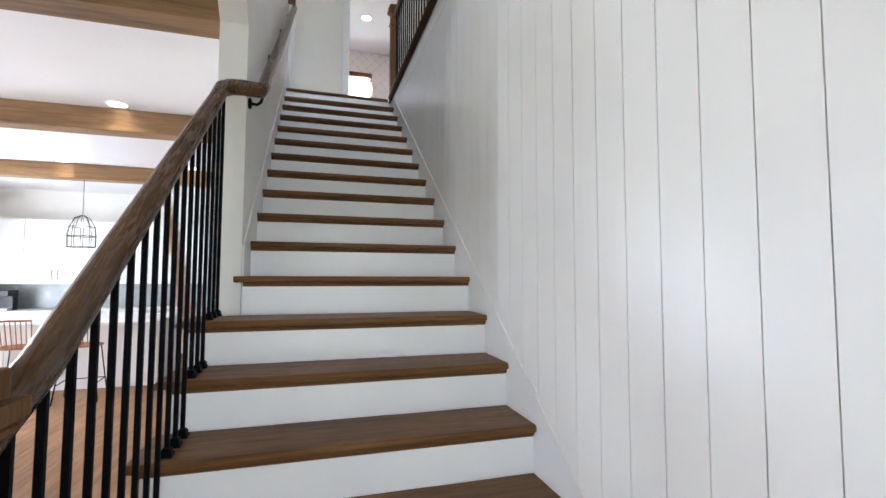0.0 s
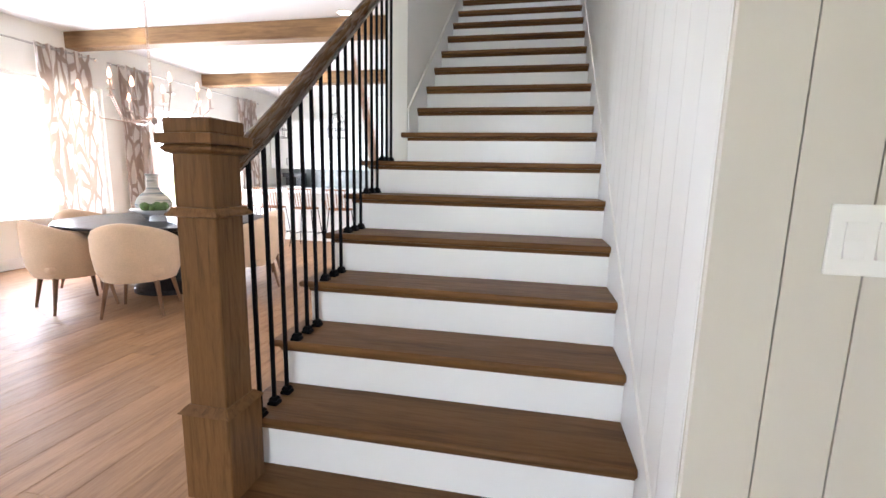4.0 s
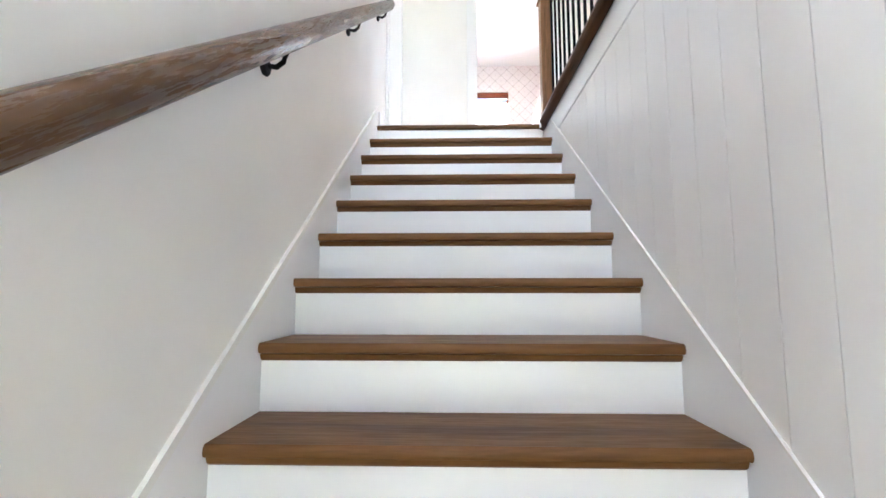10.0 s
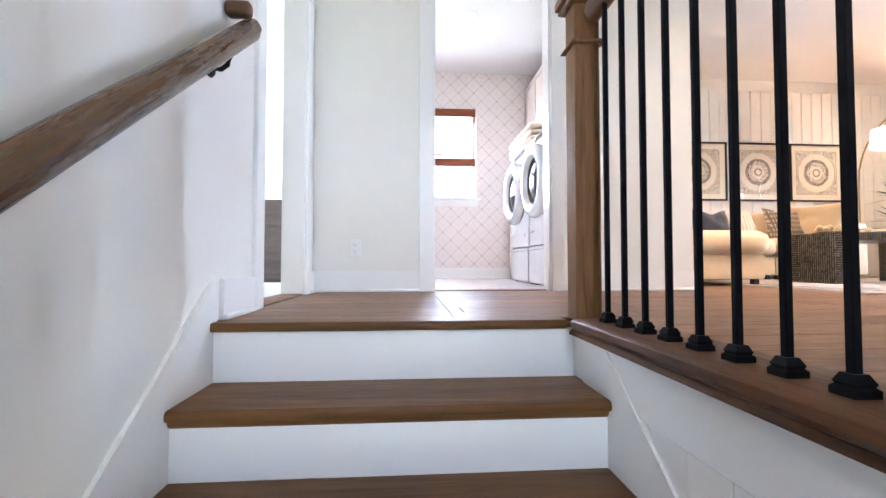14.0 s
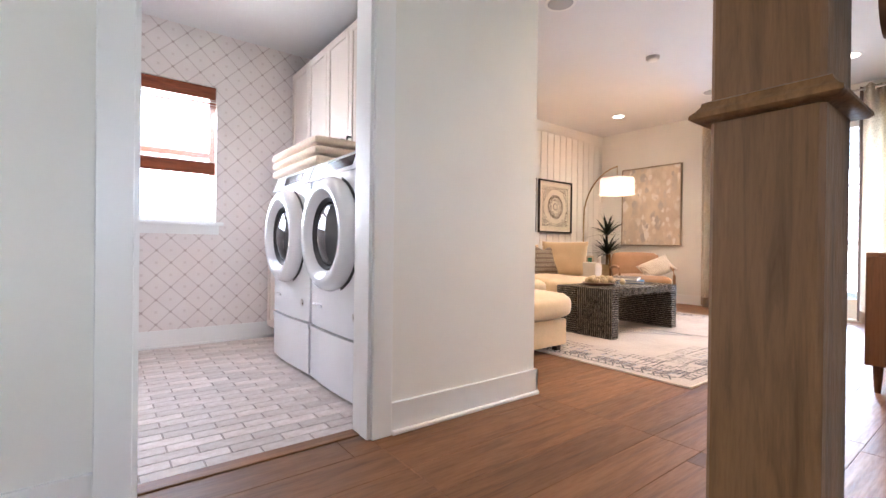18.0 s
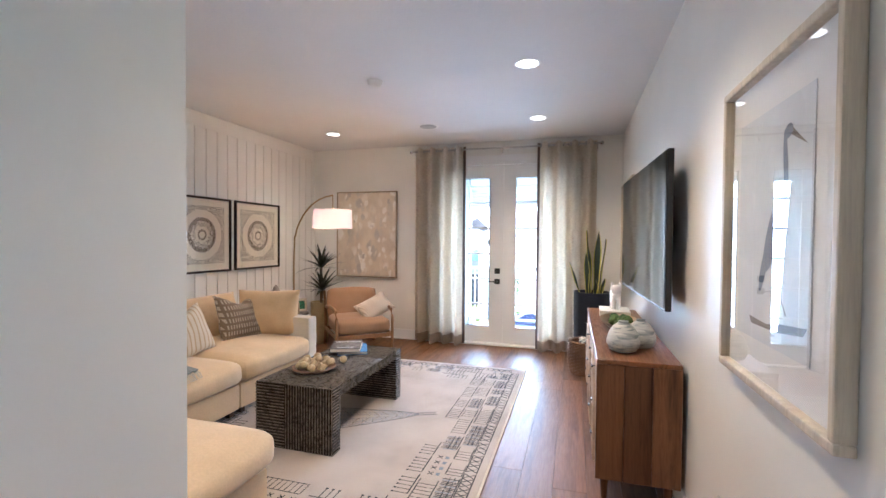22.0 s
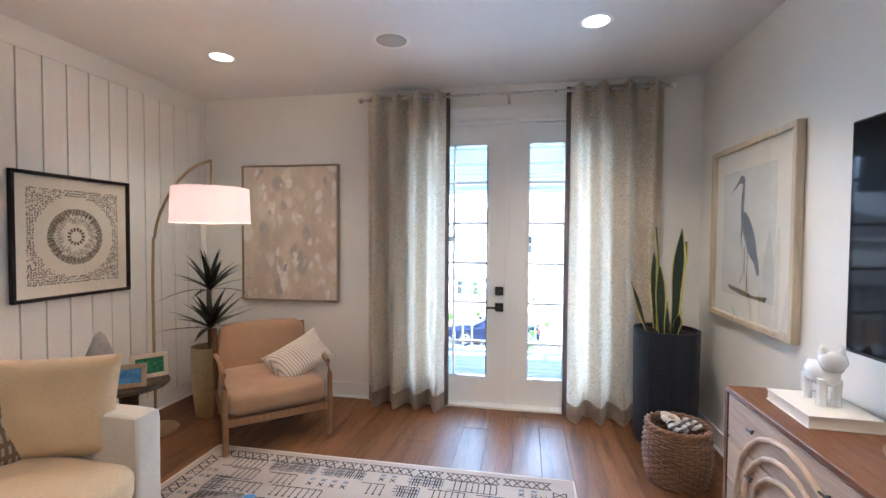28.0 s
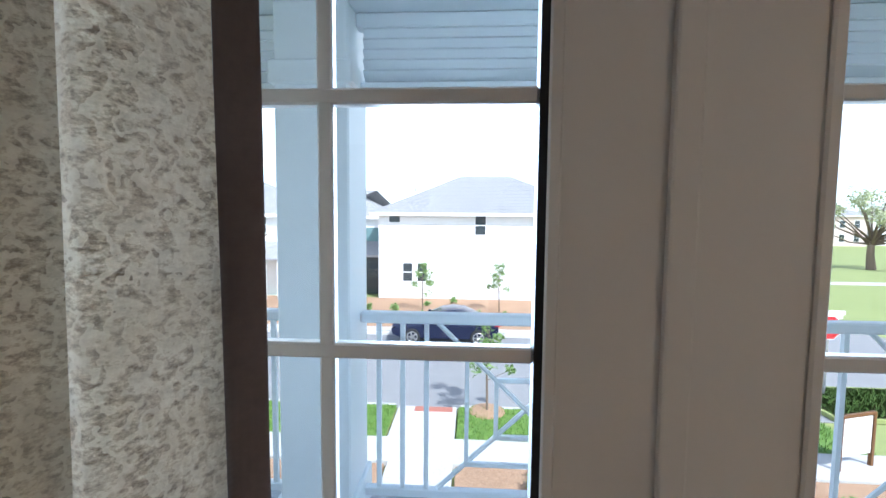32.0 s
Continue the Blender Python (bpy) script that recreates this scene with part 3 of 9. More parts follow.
def collar(r0, r1, z0, z1, r2=None, z2=None):
    """A square moulding that grows from r0 to r1, then to r2."""
    return moulding([(r0, z0), (r1, z1)] + ([(r2, z2)] if r2 else []))


def moulding(levels):
    """A square moulding through (half width, height) levels."""
    b = bmesh.new()
    rings = [[b.verts.new((sx * r, sy * r, z)) for sx, sy in ((-1, -1), (1, -1), (1, 1), (-1, 1))] for r, z in levels]
    b.faces.new(rings[0])
    b.faces.new(rings[-1])
    for p, q in zip(rings, rings[1:]):
        for k in range(4):
            b.faces.new((p[k], p[(k + 1) % 4], q[(k + 1) % 4], q[k]))
    bmesh.ops.recalc_face_normals(b, faces=b.faces)
    return b


newel("newel_post", -0.512, 0.615, RISE, 1.402, "square brown oak newel post at the foot of the stair", 0.30)
newel("newel_post", 0.855, 5.058, FL, FL + 1.16, "square dark wood newel post at the top of the stair", 0.0, 0.043, 0.238)

# handrail with the bend where the wall begins
RAIL = [(0.033 * math.cos(k * math.tau / 20) * (1 if math.sin(k * math.tau / 20) > -0.3 else 0.85), 0.039 * math.sin(k * math.tau / 20) - 0.004) for k in range(20)]
rail = thing("handrail", (0, 0, 0), "long brown wooden handrail with iron balusters and brackets", "handrail")
RX = -0.462
pts = [(-0.486, 0.675, nose(0.675) + 0.925), (RX - 0.002, 0.82, nose(0.82) + 0.925), (RX, 2.08, nose(2.08) + 0.93), (RX + 0.004, 2.17, 2.415), (RX + 0.03, 2.225, 2.452), (-0.38, 2.245, 2.462), (-0.33, 2.262, 2.466), (-0.302, 2.30, 2.48), (-0.295, 2.38, nose(2.38) + 0.905), (-0.295, 5.2, nose(5.2) + 0.905)]
part("rail_body", sweep(RAIL, pts), M_RAILSLANT, rail, "", 40)
ye, ze = 5.2, nose(5.2) + 0.905
part("rail_return", box(-0.365, ye - 0.075, ze + 0.01, -0.278, ye - 0.03, ze + 0.062, 0.018, 3), M_RAIL, rail, "", 40)


def bracket(y, z):
    bm = lathe([(0, 0), (0.026, 0), (0.03, 0.006), (0.024, 0.014), (0, 0.018)], 16)
    bm = moved(bm, pose(-0.365, y, z, 0, 90, 0))
    tube([(-0.35, y, z), (-0.325, y, z - 0.004), (-0.305, y, z + 0.012), (-0.297, y, z + 0.04), (-0.295, y, z + 0.062)], 0.008, 8, bm)
    return part("bracket", bm, M_IRON, rail, "black iron rail bracket", 40)


for y in (2.36, 3.24, 4.18, 5.02):
    bracket(y, nose(y) + 0.815)

# slim iron balusters with square shoes, three to a tread
bal = thing("balustrade", (0, 0, 0), "slim black iron balusters with square shoes on the treads", "balustrade")


def shoe():
    b = collar(0.019, 0.019, 0, 0.010, 0.0145, 0.014)
    join(b, collar(0.0145, 0.0165, 0.014, 0.018, 0.0105, 0.030))
    return b


shoe_me = mesh("shoe", shoe(), M_IRON)


def bar_mesh(h):
    return mesh("baluster", box(-0.007, -0.007, 0, 0.007, 0.007, h, 0.002, 1), M_IRON)


for i in range(-3, 15):
    y = 1.008 + 0.0885 * i
    base = RISE * min(7, int((y - Y0) / GOING) + 1)
    b = part("baluster", bar_mesh(nose(y) + 0.90 - base), None, bal, at=pose(RX, y, base))
    part("shoe", shoe_me, None, b)

# guard along the upper floor
guard = thing("guard_rail", (0, 0, 0), "dark wood guard rail with black balusters beside the stairwell", "guard rail")
GX = 0.872
cap = [(0.785, FL - 0.022), (0.778, FL - 0.012), (0.780, FL + 0.004), (0.79, FL + 0.012), (0.965, FL + 0.012), (0.965, FL - 0.016), (0.95, FL - 0.03), (0.80, FL - 0.03)]
part("base_cap", prism(cap, "y", 0.9, 4.985), M_CAP, guard, "dark wood cap along the edge of the floor", 40)
part("base_moulding", prism([(0.80, FL - 0.03), (0.792, FL - 0.045), (0.815, FL - 0.055), (0.84, FL - 0.03)], "y", 0.9, 5.04), M_CAP, guard)
part("top_rail", sweep(RAIL, [(GX - 0.005, 0.92, FL + 1.02), (GX - 0.005, 4.99, FL + 1.02)]), M_CAP, guard, "", 40)
gb = bar_mesh(0.99)
for n in range(38):
    y = 4.888 - n * 0.105
    b = part("baluster", gb, None, guard, at=pose(GX - 0.014, y, FL + 0.012))
    part("shoe", shoe_me, None, b)
tagged(part("fascia", box(0.823, 0.9, 3.43, 0.8395, 5.09, FL - 0.03), M_TRIM), "white fascia board below the guard rail", "trim", kind="structure")

# vertical boards with open joints on the stair wall
boards = thing("wall_boards_stair", (0, 0, 0), "white vertical boards with dark joints on the stair wall", "wall panel", kind="structure")
y = 4.86
while y > 0.26:
    y2 = max(0.258, y - 0.13)
    lo0, lo1 = max(0.0, nose(y2) + 0.1), max(0.0, nose(y) + 0.1)
    if lo1 < 3.42:
        part("board", prism([(y2 + 0.0014, lo0), (y - 0.0014, lo1), (y - 0.0014, 3.427), (y2 + 0.0014, 3.427)], "x", 0.826, 0.8395), M_SHIP, boards)
    y = y2
entry = thing("wall_boards_entry", (0, 0, 0), "beige vertical boards with dark joints beside the stair", "wall panel", kind="structure")
x = 0.765
while x < 3.1:
    x2 = x + 0.1155
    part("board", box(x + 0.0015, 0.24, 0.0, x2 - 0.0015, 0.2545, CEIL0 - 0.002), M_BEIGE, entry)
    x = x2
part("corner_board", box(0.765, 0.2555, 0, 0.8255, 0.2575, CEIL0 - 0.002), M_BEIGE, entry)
# boards of the loft's picture wall between two rails
loftb = thing("wall_boards_loft", (0, 0, 0), "white vertical boards with dark joints behind the sofa", "wall panel", kind="structure")
part("top_rail", box(XLW + 0.002, YPIC - 0.012, 6.217, XDOOR - 0.002, YPIC + 0.0075, CEIL - 0.001), M_SHIP, loftb)
x = 2.427
edges = [XLW + 0.002]
while x < XDOOR - 0.03:
    edges.append(x)
    x += 0.1525
edges.append(XDOOR - 0.002)
for x, x2 in zip(edges, edges[1:]):
    part("board", box(x + 0.0045, YPIC - 0.012, FL, x2 - 0.0045, YPIC + 0.0075, 6.215, 0.0015, 1), M_SHIP, loftb)

# ---- loft: doors, curtains, lamps and pictures ----


def thin_glass(name, tint=(0.97, 0.99, 1.0), facing=0.06):
    """A clear pane: light passes straight, the surface mirrors at grazing angles."""
    n = Nodes(name)
    t, g, f, m = n.add("BsdfTransparent"), n.add("BsdfGlossy"), n.add("LayerWeight", Blend=0.5), n.add("MixShader")
    t.inputs[0].default_value = (*tint, 1)
    g.inputs["Roughness"].default_value = 0.01
    steep = n.add("Math")
    steep.operation = "POWER"
    steep.inputs[1].default_value = 4.0
    n.link(f.outputs["Facing"], steep.inputs[0])
    n.link(n.value(steep.outputs[0], facing, 0.95, 0, 1), m.inputs[0])
    n.link(t.outputs[0], m.inputs[1])
    n.link(g.outputs[0], m.inputs[2])
    n.link(m.outputs[0], n.tree.nodes["Material Output"].inputs[0])
    return n.mat


M_PANE = thin_glass("clear_pane")
M_PICGLASS = thin_glass("picture_glass", (0.99, 0.99, 0.99), 0.10)


def pane(name, quad, parent, label="", material=M_PANE):
    """A single sheet of glass; quad: axis, place, two spans, and the side that faces the room."""
    axis, at, a0, a1, b0, b1, way = quad
    bm = bmesh.new()
    put = {"x": lambda u, v: (at, u, v), "y": lambda u, v: (u, at, v)}[axis]
    f = bm.faces.new([bm.verts.new(put(u, v)) for u, v in ((a0, b0), (a1, b0), (a1, b1), (a0, b1))])
    f.normal_update()
    if f.normal["xyz".index(axis)] * way < 0:
        f.normal_flip()
    ob = part(name, bm, material, parent, label)
    ob.visible_shadow = False
    return ob


ZG0, ZG1 = 3.863, 5.89
door = thing("door_1", (0, 0, 0), "white glazed double door with slim glazing bars, closed", "door", kind="structure")
fr = bmesh.new()
for y0, y1, z0, z1 in ((5.562, 5.598, FL, 6.098), (7.442, 7.478, FL, 6.098), (5.598, 7.442, 6.065, 6.098)):
    box(7.26, y0, z0, 7.40, y1, z1, bm=fr)
part("door_frame", fr, M_TRIM, door)
part("threshold", box(7.22, 5.598, FL - 0.004, 7.42, 7.442, FL + 0.018, 0.006, 2), M_TRIM, door, "white painted threshold")
for s, y0, y1, g0, g1, mu in ((1, 6.523, 7.44, 6.69, 7.292, 6.991), (-1, 5.60, 6.517, 5.745, 6.348, 6.046)):
    bm = bmesh.new()
    for a0, a1, z0, z1 in ((y0, g0, FL + 0.022, 6.06), (g1, y1, FL + 0.022, 6.06), (g0, g1, FL + 0.022, ZG0), (g0, g1, ZG1, 6.06)):
        box(7.312, a0, z0, 7.355, a1, z1, bm=bm)
    leaf = part("door_leaf", bm, M_TRIM, door, "white painted door leaf")
    bead = bmesh.new()
    for a0, a1, z0, z1 in ((g0 - 0.012, g0 + 0.006, ZG0 - 0.012, ZG1 + 0.012), (g1 - 0.006, g1 + 0.012, ZG0 - 0.012, ZG1 + 0.012), (g0, g1, ZG0 - 0.012, ZG0 + 0.006), (g0, g1, ZG1 - 0.006, ZG1 + 0.012)):
        box(7.304, a0, z0, 7.3118, a1, z1, 0.003, 1, bm=bead)
    part("glazing_bead", bead, M_TRIM, leaf)
    dark = bmesh.new()
    wide = 0.016 if s > 0 else 0.008
    for a0, a1, z0, z1 in ((g0, g0 + wide, ZG0, ZG1), (g1 - 0.008, g1, ZG0, ZG1), (g0, g1, ZG0, ZG0 + 0.008), (g0, g1, ZG1 - 0.007, ZG1)):
        box(7.318, a0, z0, 7.348, a1, z1, bm=dark)
    part("glazing_seal", dark, M_BLACK, leaf)
    pane("pane", ("x", 7.333, g0, g1, ZG0, ZG1, -1), leaf)
    for z in (4.17, 4.519, 4.862, 5.21, 5.558):
        part("glazing_bar", box(7.322, g0 + wide, z - 0.011, 7.344, g1 - 0.008, z + 0.011, 0.003, 1), M_TRIM, leaf)
    part("glazing_bar", box(7.3225, mu - 0.011, ZG0 + 0.005, 7.3435, mu + 0.011, ZG1 - 0.005, 0.003, 1), M_TRIM, leaf)
part("astragal", box(7.298, 6.508, FL + 0.022, 7.3115, 6.545, 6.06, 0.004, 2), M_TRIM, door)
lock = part("lock_plate", box(7.296, 6.553, 4.59, 7.312, 6.625, 4.662, 0.003, 1), M_BLACK, door, "square black deadbolt")
part("thumb_turn", box(7.276, 6.58, 4.618, 7.297, 6.598, 4.634, 0.003, 1), M_BLACK, lock)
plate = part("handle_plate", box(7.298, 6.553, 4.447, 7.312, 6.625, 4.519, 0.003, 1), M_BLACK, door, "square black lever handle")
lever = tube([(7.30, 6.588, 4.484), (7.262, 6.588, 4.484)], 0.011, 10)
box(7.252, 6.58, 4.474, 7.268, 6.702, 4.49, 0.004, 2, bm=lever)
part("lever", lever, M_BLACK, plate)
for z in (3.95, 4.85, 5.75):
    part("hinge", tube([(7.305, 7.446, z - 0.05), (7.305, 7.446, z + 0.05)], 0.007, 8), M_STEEL, door)
cas = bmesh.new()
for a0, a1, z0, z1 in ((5.475, 5.567, FL, 6.185), (7.473, 7.565, FL, 6.185), (5.567, 7.473, 6.093, 6.185)):
    box(7.232, a0, z0, XDOOR, a1, z1, 0.003, 1, bm=cas)
tagged(part("trim_french_door", cas, M_TRIM), "white painted casing round the double door", "trim", kind="structure")


def curtain_cloth(name, light, dark, ground):
    """Heavy tweed: short zigzag dashes of light thread on a mottled ground."""
    n = Nodes(name)
    v = n.coords()
    tc = n.add("TexCoord")
    sep = n.add("SeparateXYZ")
    n.link(tc.outputs["UV"], sep.inputs[0])

    def op(kind, a, b=0.0):
        m = n.add("Math")
        m.operation = kind
        for sock, val in zip(m.inputs, (a, b)):
            if isinstance(val, bpy.types.NodeSocket):
                n.link(val, sock)
            else:
                sock.default_value = val
        return m.outputs[0]

    wob = n.noise(v, 60, 2)
    soft = n.noise(v, 14, 3)
    zig = op("ABSOLUTE", op("SUBTRACT", op("FRACT", op("DIVIDE", sep.outputs[1], 0.044)), 0.5))
    dash = op("FRACT", op("ADD", op("ADD", op("DIVIDE", sep.outputs[0], 0.032), op("MULTIPLY", zig, 1.5)), op("MULTIPLY", wob, 2.8)))
    thread = n.noise(n.coords((1, 1, 1.7)), 75, 5, 0.75)
    col = n.ramp(thread, [(0.36, dark), (0.5, ground), (0.62, light)])
    col = n.mix(n.value(dash, 0, 0.7, 0.5, 0.64), col, light)
    col = n.mix(n.value(soft, 0, 0.35, 0.45, 0.65), col, ground)
    n.color(col)
    n.set(Roughness=0.9, Sheen_Weight=0.15)
    n.bump(n.mix(0.5, dash, thread), 0.6, 0.003)
    thin, both = n.add("BsdfTranslucent"), n.add("MixShader")
    n.link(n.bsdf.inputs["Base Color"].links[0].from_socket, thin.inputs["Color"])
    both.inputs[0].default_value = 0.15
    n.link(n.bsdf.outputs[0], both.inputs[1])
    n.link(thin.outputs[0], both.inputs[2])
    n.link(both.outputs[0], n.tree.nodes["Material Output"].inputs[0])
    return n.mat


M_DRAPE = curtain_cloth("drape_cloth", (0.95, 0.885, 0.765), (0.43, 0.355, 0.275), (0.735, 0.65, 0.525))
M_DRAPE_EDGE = fabric("drape_edge", (0.20, 0.15, 0.125), 300, 0.25)
M_HEM = fabric("drape_hem", (0.46, 0.36, 0.275), 300, 0.25)


def curtain(name, label, axis, at, a0, a1, z0, z1, folds, depth, cloth, hem, rod_z, edge=None, out=1, seed=0, hem_h=0.13, edge_cloth=None):
    """A pleated panel on eyelets; axis: the way that it runs; edge: the side with the dark band."""
    th = thing(name, (0, 0, 0), label, "curtain")
    nz, nu = 14, folds * 12

    def place(u, w):
        amp = depth * (0.75 + 0.35 * w) * (1 + 0.25 * noise.noise(Vector((u * folds, seed, 0))))
        ph = u * folds * math.tau + 0.5 * noise.noise(Vector((u * 3, w * 1.5, seed)))
        off = amp * math.cos(ph) + 0.012 * noise.noise(Vector((u * 9, w * 5, seed + 3)))
        a = lerp(a0, a1, u) + 0.012 * noise.noise(Vector((u * 4, w * 2, seed + 7))) * (1 - w)
        z = lerp(z1, z0, w) + (0.005 * math.cos(ph) * w if w > 0.9 else 0) + (0.010 * math.cos(2 * ph) if w < 0.01 else 0)
        return (a, at + off, z) if axis == "x" else (at + off, a, z)

    hw = 1 - hem_h / (z1 - z0)
    eu = 0.032 / abs(a1 - a0)

    def sheet(u0, u1, w0, w1, ku, kw):
        b = bmesh.new()
        g = [[b.verts.new(place(lerp(u0, u1, i / ku), lerp(w0, w1, j / kw))) for j in range(kw + 1)] for i in range(ku + 1)]
        run = [0.0]
        for i in range(ku):
            run.append(run[-1] + (g[i + 1][kw // 2].co - g[i][kw // 2].co).length)
        uv = b.loops.layers.uv.new("cloth")
        for i in range(ku):
            for j in range(kw):
                f = b.faces.new((g[i][j], g[i + 1][j], g[i + 1][j + 1], g[i][j + 1]))
                for loop, (m, k) in zip(f.loops, ((i, j), (i + 1, j), (i + 1, j + 1), (i, j + 1))):
                    loop[uv].uv = (run[m], g[m][k].co.z)
        bmesh.ops.solidify(b, geom=b.faces[:], thickness=0.003)
        return b

    ua, ub = (eu, 1) if edge == 0 else ((0, 1 - eu) if edge == 1 else (0, 1))
    part("cloth", sheet(ua, ub, 0, hw, nu, nz), cloth, th, "", 60)
    part("hem", sheet(ua, ub, hw, 1, nu, 4), hem, th, "dark woven band along the bottom", 60)
    if edge is not None:
        u0, u1 = (0, eu) if edge == 0 else (1 - eu, 1)
        part("leading_edge", sheet(u0, u1, 0, 1, 6, nz), edge_cloth or hem, th, "dark woven band along the side", 60)
    for k in range(folds * 2):
        u = (k + 0.5) / (folds * 2)
        x, y, _ = place(u, 0.0)
        ring = tube([(0.024 * math.cos(q * math.tau / 14), 0, 0.024 * math.sin(q * math.tau / 14)) for q in range(14)], 0.005, 6, closed=True)
        a = lerp(a0, a1, u)
        m = pose(a, at, rod_z, 0, 0, 65) if axis == "x" else pose(at, a, rod_z, 0, 0, 25)
        part("eyelet", moved(ring, m), M_STEEL, th)
    return th


def curtain_rod(axis, at, a0, a1, z, wall_at, posts):
    th = thing("curtain_rod", (0, 0, 0), "slim brushed metal curtain rod with round ends", "curtain rod")
    p = (lambda a, d=0, h=0: (a, at + d, z + h)) if axis == "x" else (lambda a, d=0, h=0: (at + d, a, z + h))
    part("rod", tube([p(a0), p(a1)], 0.012, 12), M_STEEL, th, "", 40)
    for a in (a0, a1):
        b = bmesh.new()
        bmesh.ops.create_uvsphere(b, u_segments=14, v_segments=10, radius=0.026, matrix=Matrix.Translation(p(a)))
        part("finial", b, M_CHROME, th, "", 60)
    for a in posts:
        b = tube([p(a, wall_at - at), p(a)], 0.007, 8)
        tube([p(a, wall_at - at, -0.05), p(a, wall_at - at, 0.04)], 0.012, 8, b)
        part("bracket", b, M_STEEL, th)
    return th


curtain_rod("y", 7.12, 5.28, 7.78, 6.255, 7.245, (5.33, 6.52, 7.73))
curtain("curtain", "beige patterned drape with brown hem beside the glazed door", "y", 7.12, 7.01, 7.73, FL + 0.012, 6.295, 4, 0.068, M_DRAPE, M_HEM, 6.255, 0, seed=1, edge_cloth=M_DRAPE_EDGE)
curtain("curtain", "beige patterned drape with brown hem beside the plant stand", "y", 7.12, 6.06, 5.33, FL + 0.012, 6.295, 4, 0.068, M_DRAPE, M_HEM, 6.255, 0, seed=2, edge_cloth=M_DRAPE_EDGE)


def downlight(x, y, z, power, color=(1.0, 0.80, 0.57), r=0.075):
    """A recessed ceiling lamp: white ring, bright disc, and a spot that shines down."""
    th = thing("ceiling_light", (x, y, z), "round recessed ceiling light with a white trim ring, lit", "ceiling light", "recessed lights")
    ring = lathe([(r, -0.001), (r + 0.018, -0.003), (r + 0.022, -0.0005), (r + 0.022, 0.0)], 28)
    part("trim_ring", ring, M_TRIM, th, "", 60)
    part("lens", lathe([(0, -0.0035), (r * 0.7, -0.0035), (r, -0.0015), (r, -0.0005), (0, -0.0005)], 28), M_LAMPON, th, "glowing warm lens", 60)
    lamp = new("downlight_lamp", bpy.data.lights.new("downlight_lamp", "SPOT"))
    lamp.data.energy, lamp.data.color, lamp.data.spot_size, lamp.data.spot_blend = power * DIM, color, radians(125), 0.8
    lamp.data.shadow_soft_size = 0.06
    lamp.matrix_world = look((x, y, z - 0.02), (x, y + 0.001, z - 2))
    return th


for x, y in ((3.23, 5.91), (4.71, 5.94), (6.23, 5.98), (6.34, 8.54), (3.20, 8.42)):
    downlight(x, y, CEIL, (135 if x > 5 else 235) if y > 7 else 265, (1.0, 0.71, 0.44))


def speaker(x, y):
    th = thing("ceiling_speaker", (x, y, CEIL), "round flush ceiling loudspeaker with a grey grille", "loudspeaker", "ceiling speakers")
    part("rim", lathe([(0.1, -0.001), (0.12, -0.004), (0.124, 0)], 32), M_PLATE, th, "", 60)
    part("grille", lathe([(0, -0.006), (0.09, -0.005), (0.1, -0.001), (0, -0.0005)], 32), plain_grille, th, "", 60)


def perforated(name, c):
    n = Nodes(name)
    v = n.coords((1, 1, 1))
    vo = n.add("TexVoronoi", Scale=260.0, Randomness=0.0)
    n.link(v, vo.inputs["Vector"])
    n.color(n.ramp(vo.outputs["Distance"], [(0.25, tone(c, 0.35)), (0.45, c)]))
    n.set(Roughness=0.5)
    return n.mat


plain_grille = perforated("speaker_grille", (0.42, 0.42, 0.41))
speaker(3.22, 7.17)
speaker(6.28, 7.25)
sm = thing("smoke_detector", (4.75, 7.21, CEIL), "round white plastic smoke detector on the ceiling", "smoke detector")
part("base", lathe([(0.066, 0), (0.066, -0.012), (0.0, -0.012)], 28), M_PLATE, sm, "", 40)
part("cover", lathe([(0.062, -0.0125), (0.058, -0.03), (0.04, -0.04), (0, -0.042)], 28), M_PLATE, sm, "", 50)

# four framed prints behind the sofa
M_FRAME = wood("dark_frame", (0.022, 0.016, 0.013), (0.010, 0.007, 0.006), "x", 0.35)
M_PAPER = paint("cream_paper", (0.84, 0.78, 0.66), 0.8, 120, 0.08, 0.04)
M_INK = plain("brown_ink", (0.10, 0.066, 0.036), 0.85, 0, 0.4, 40, 0)


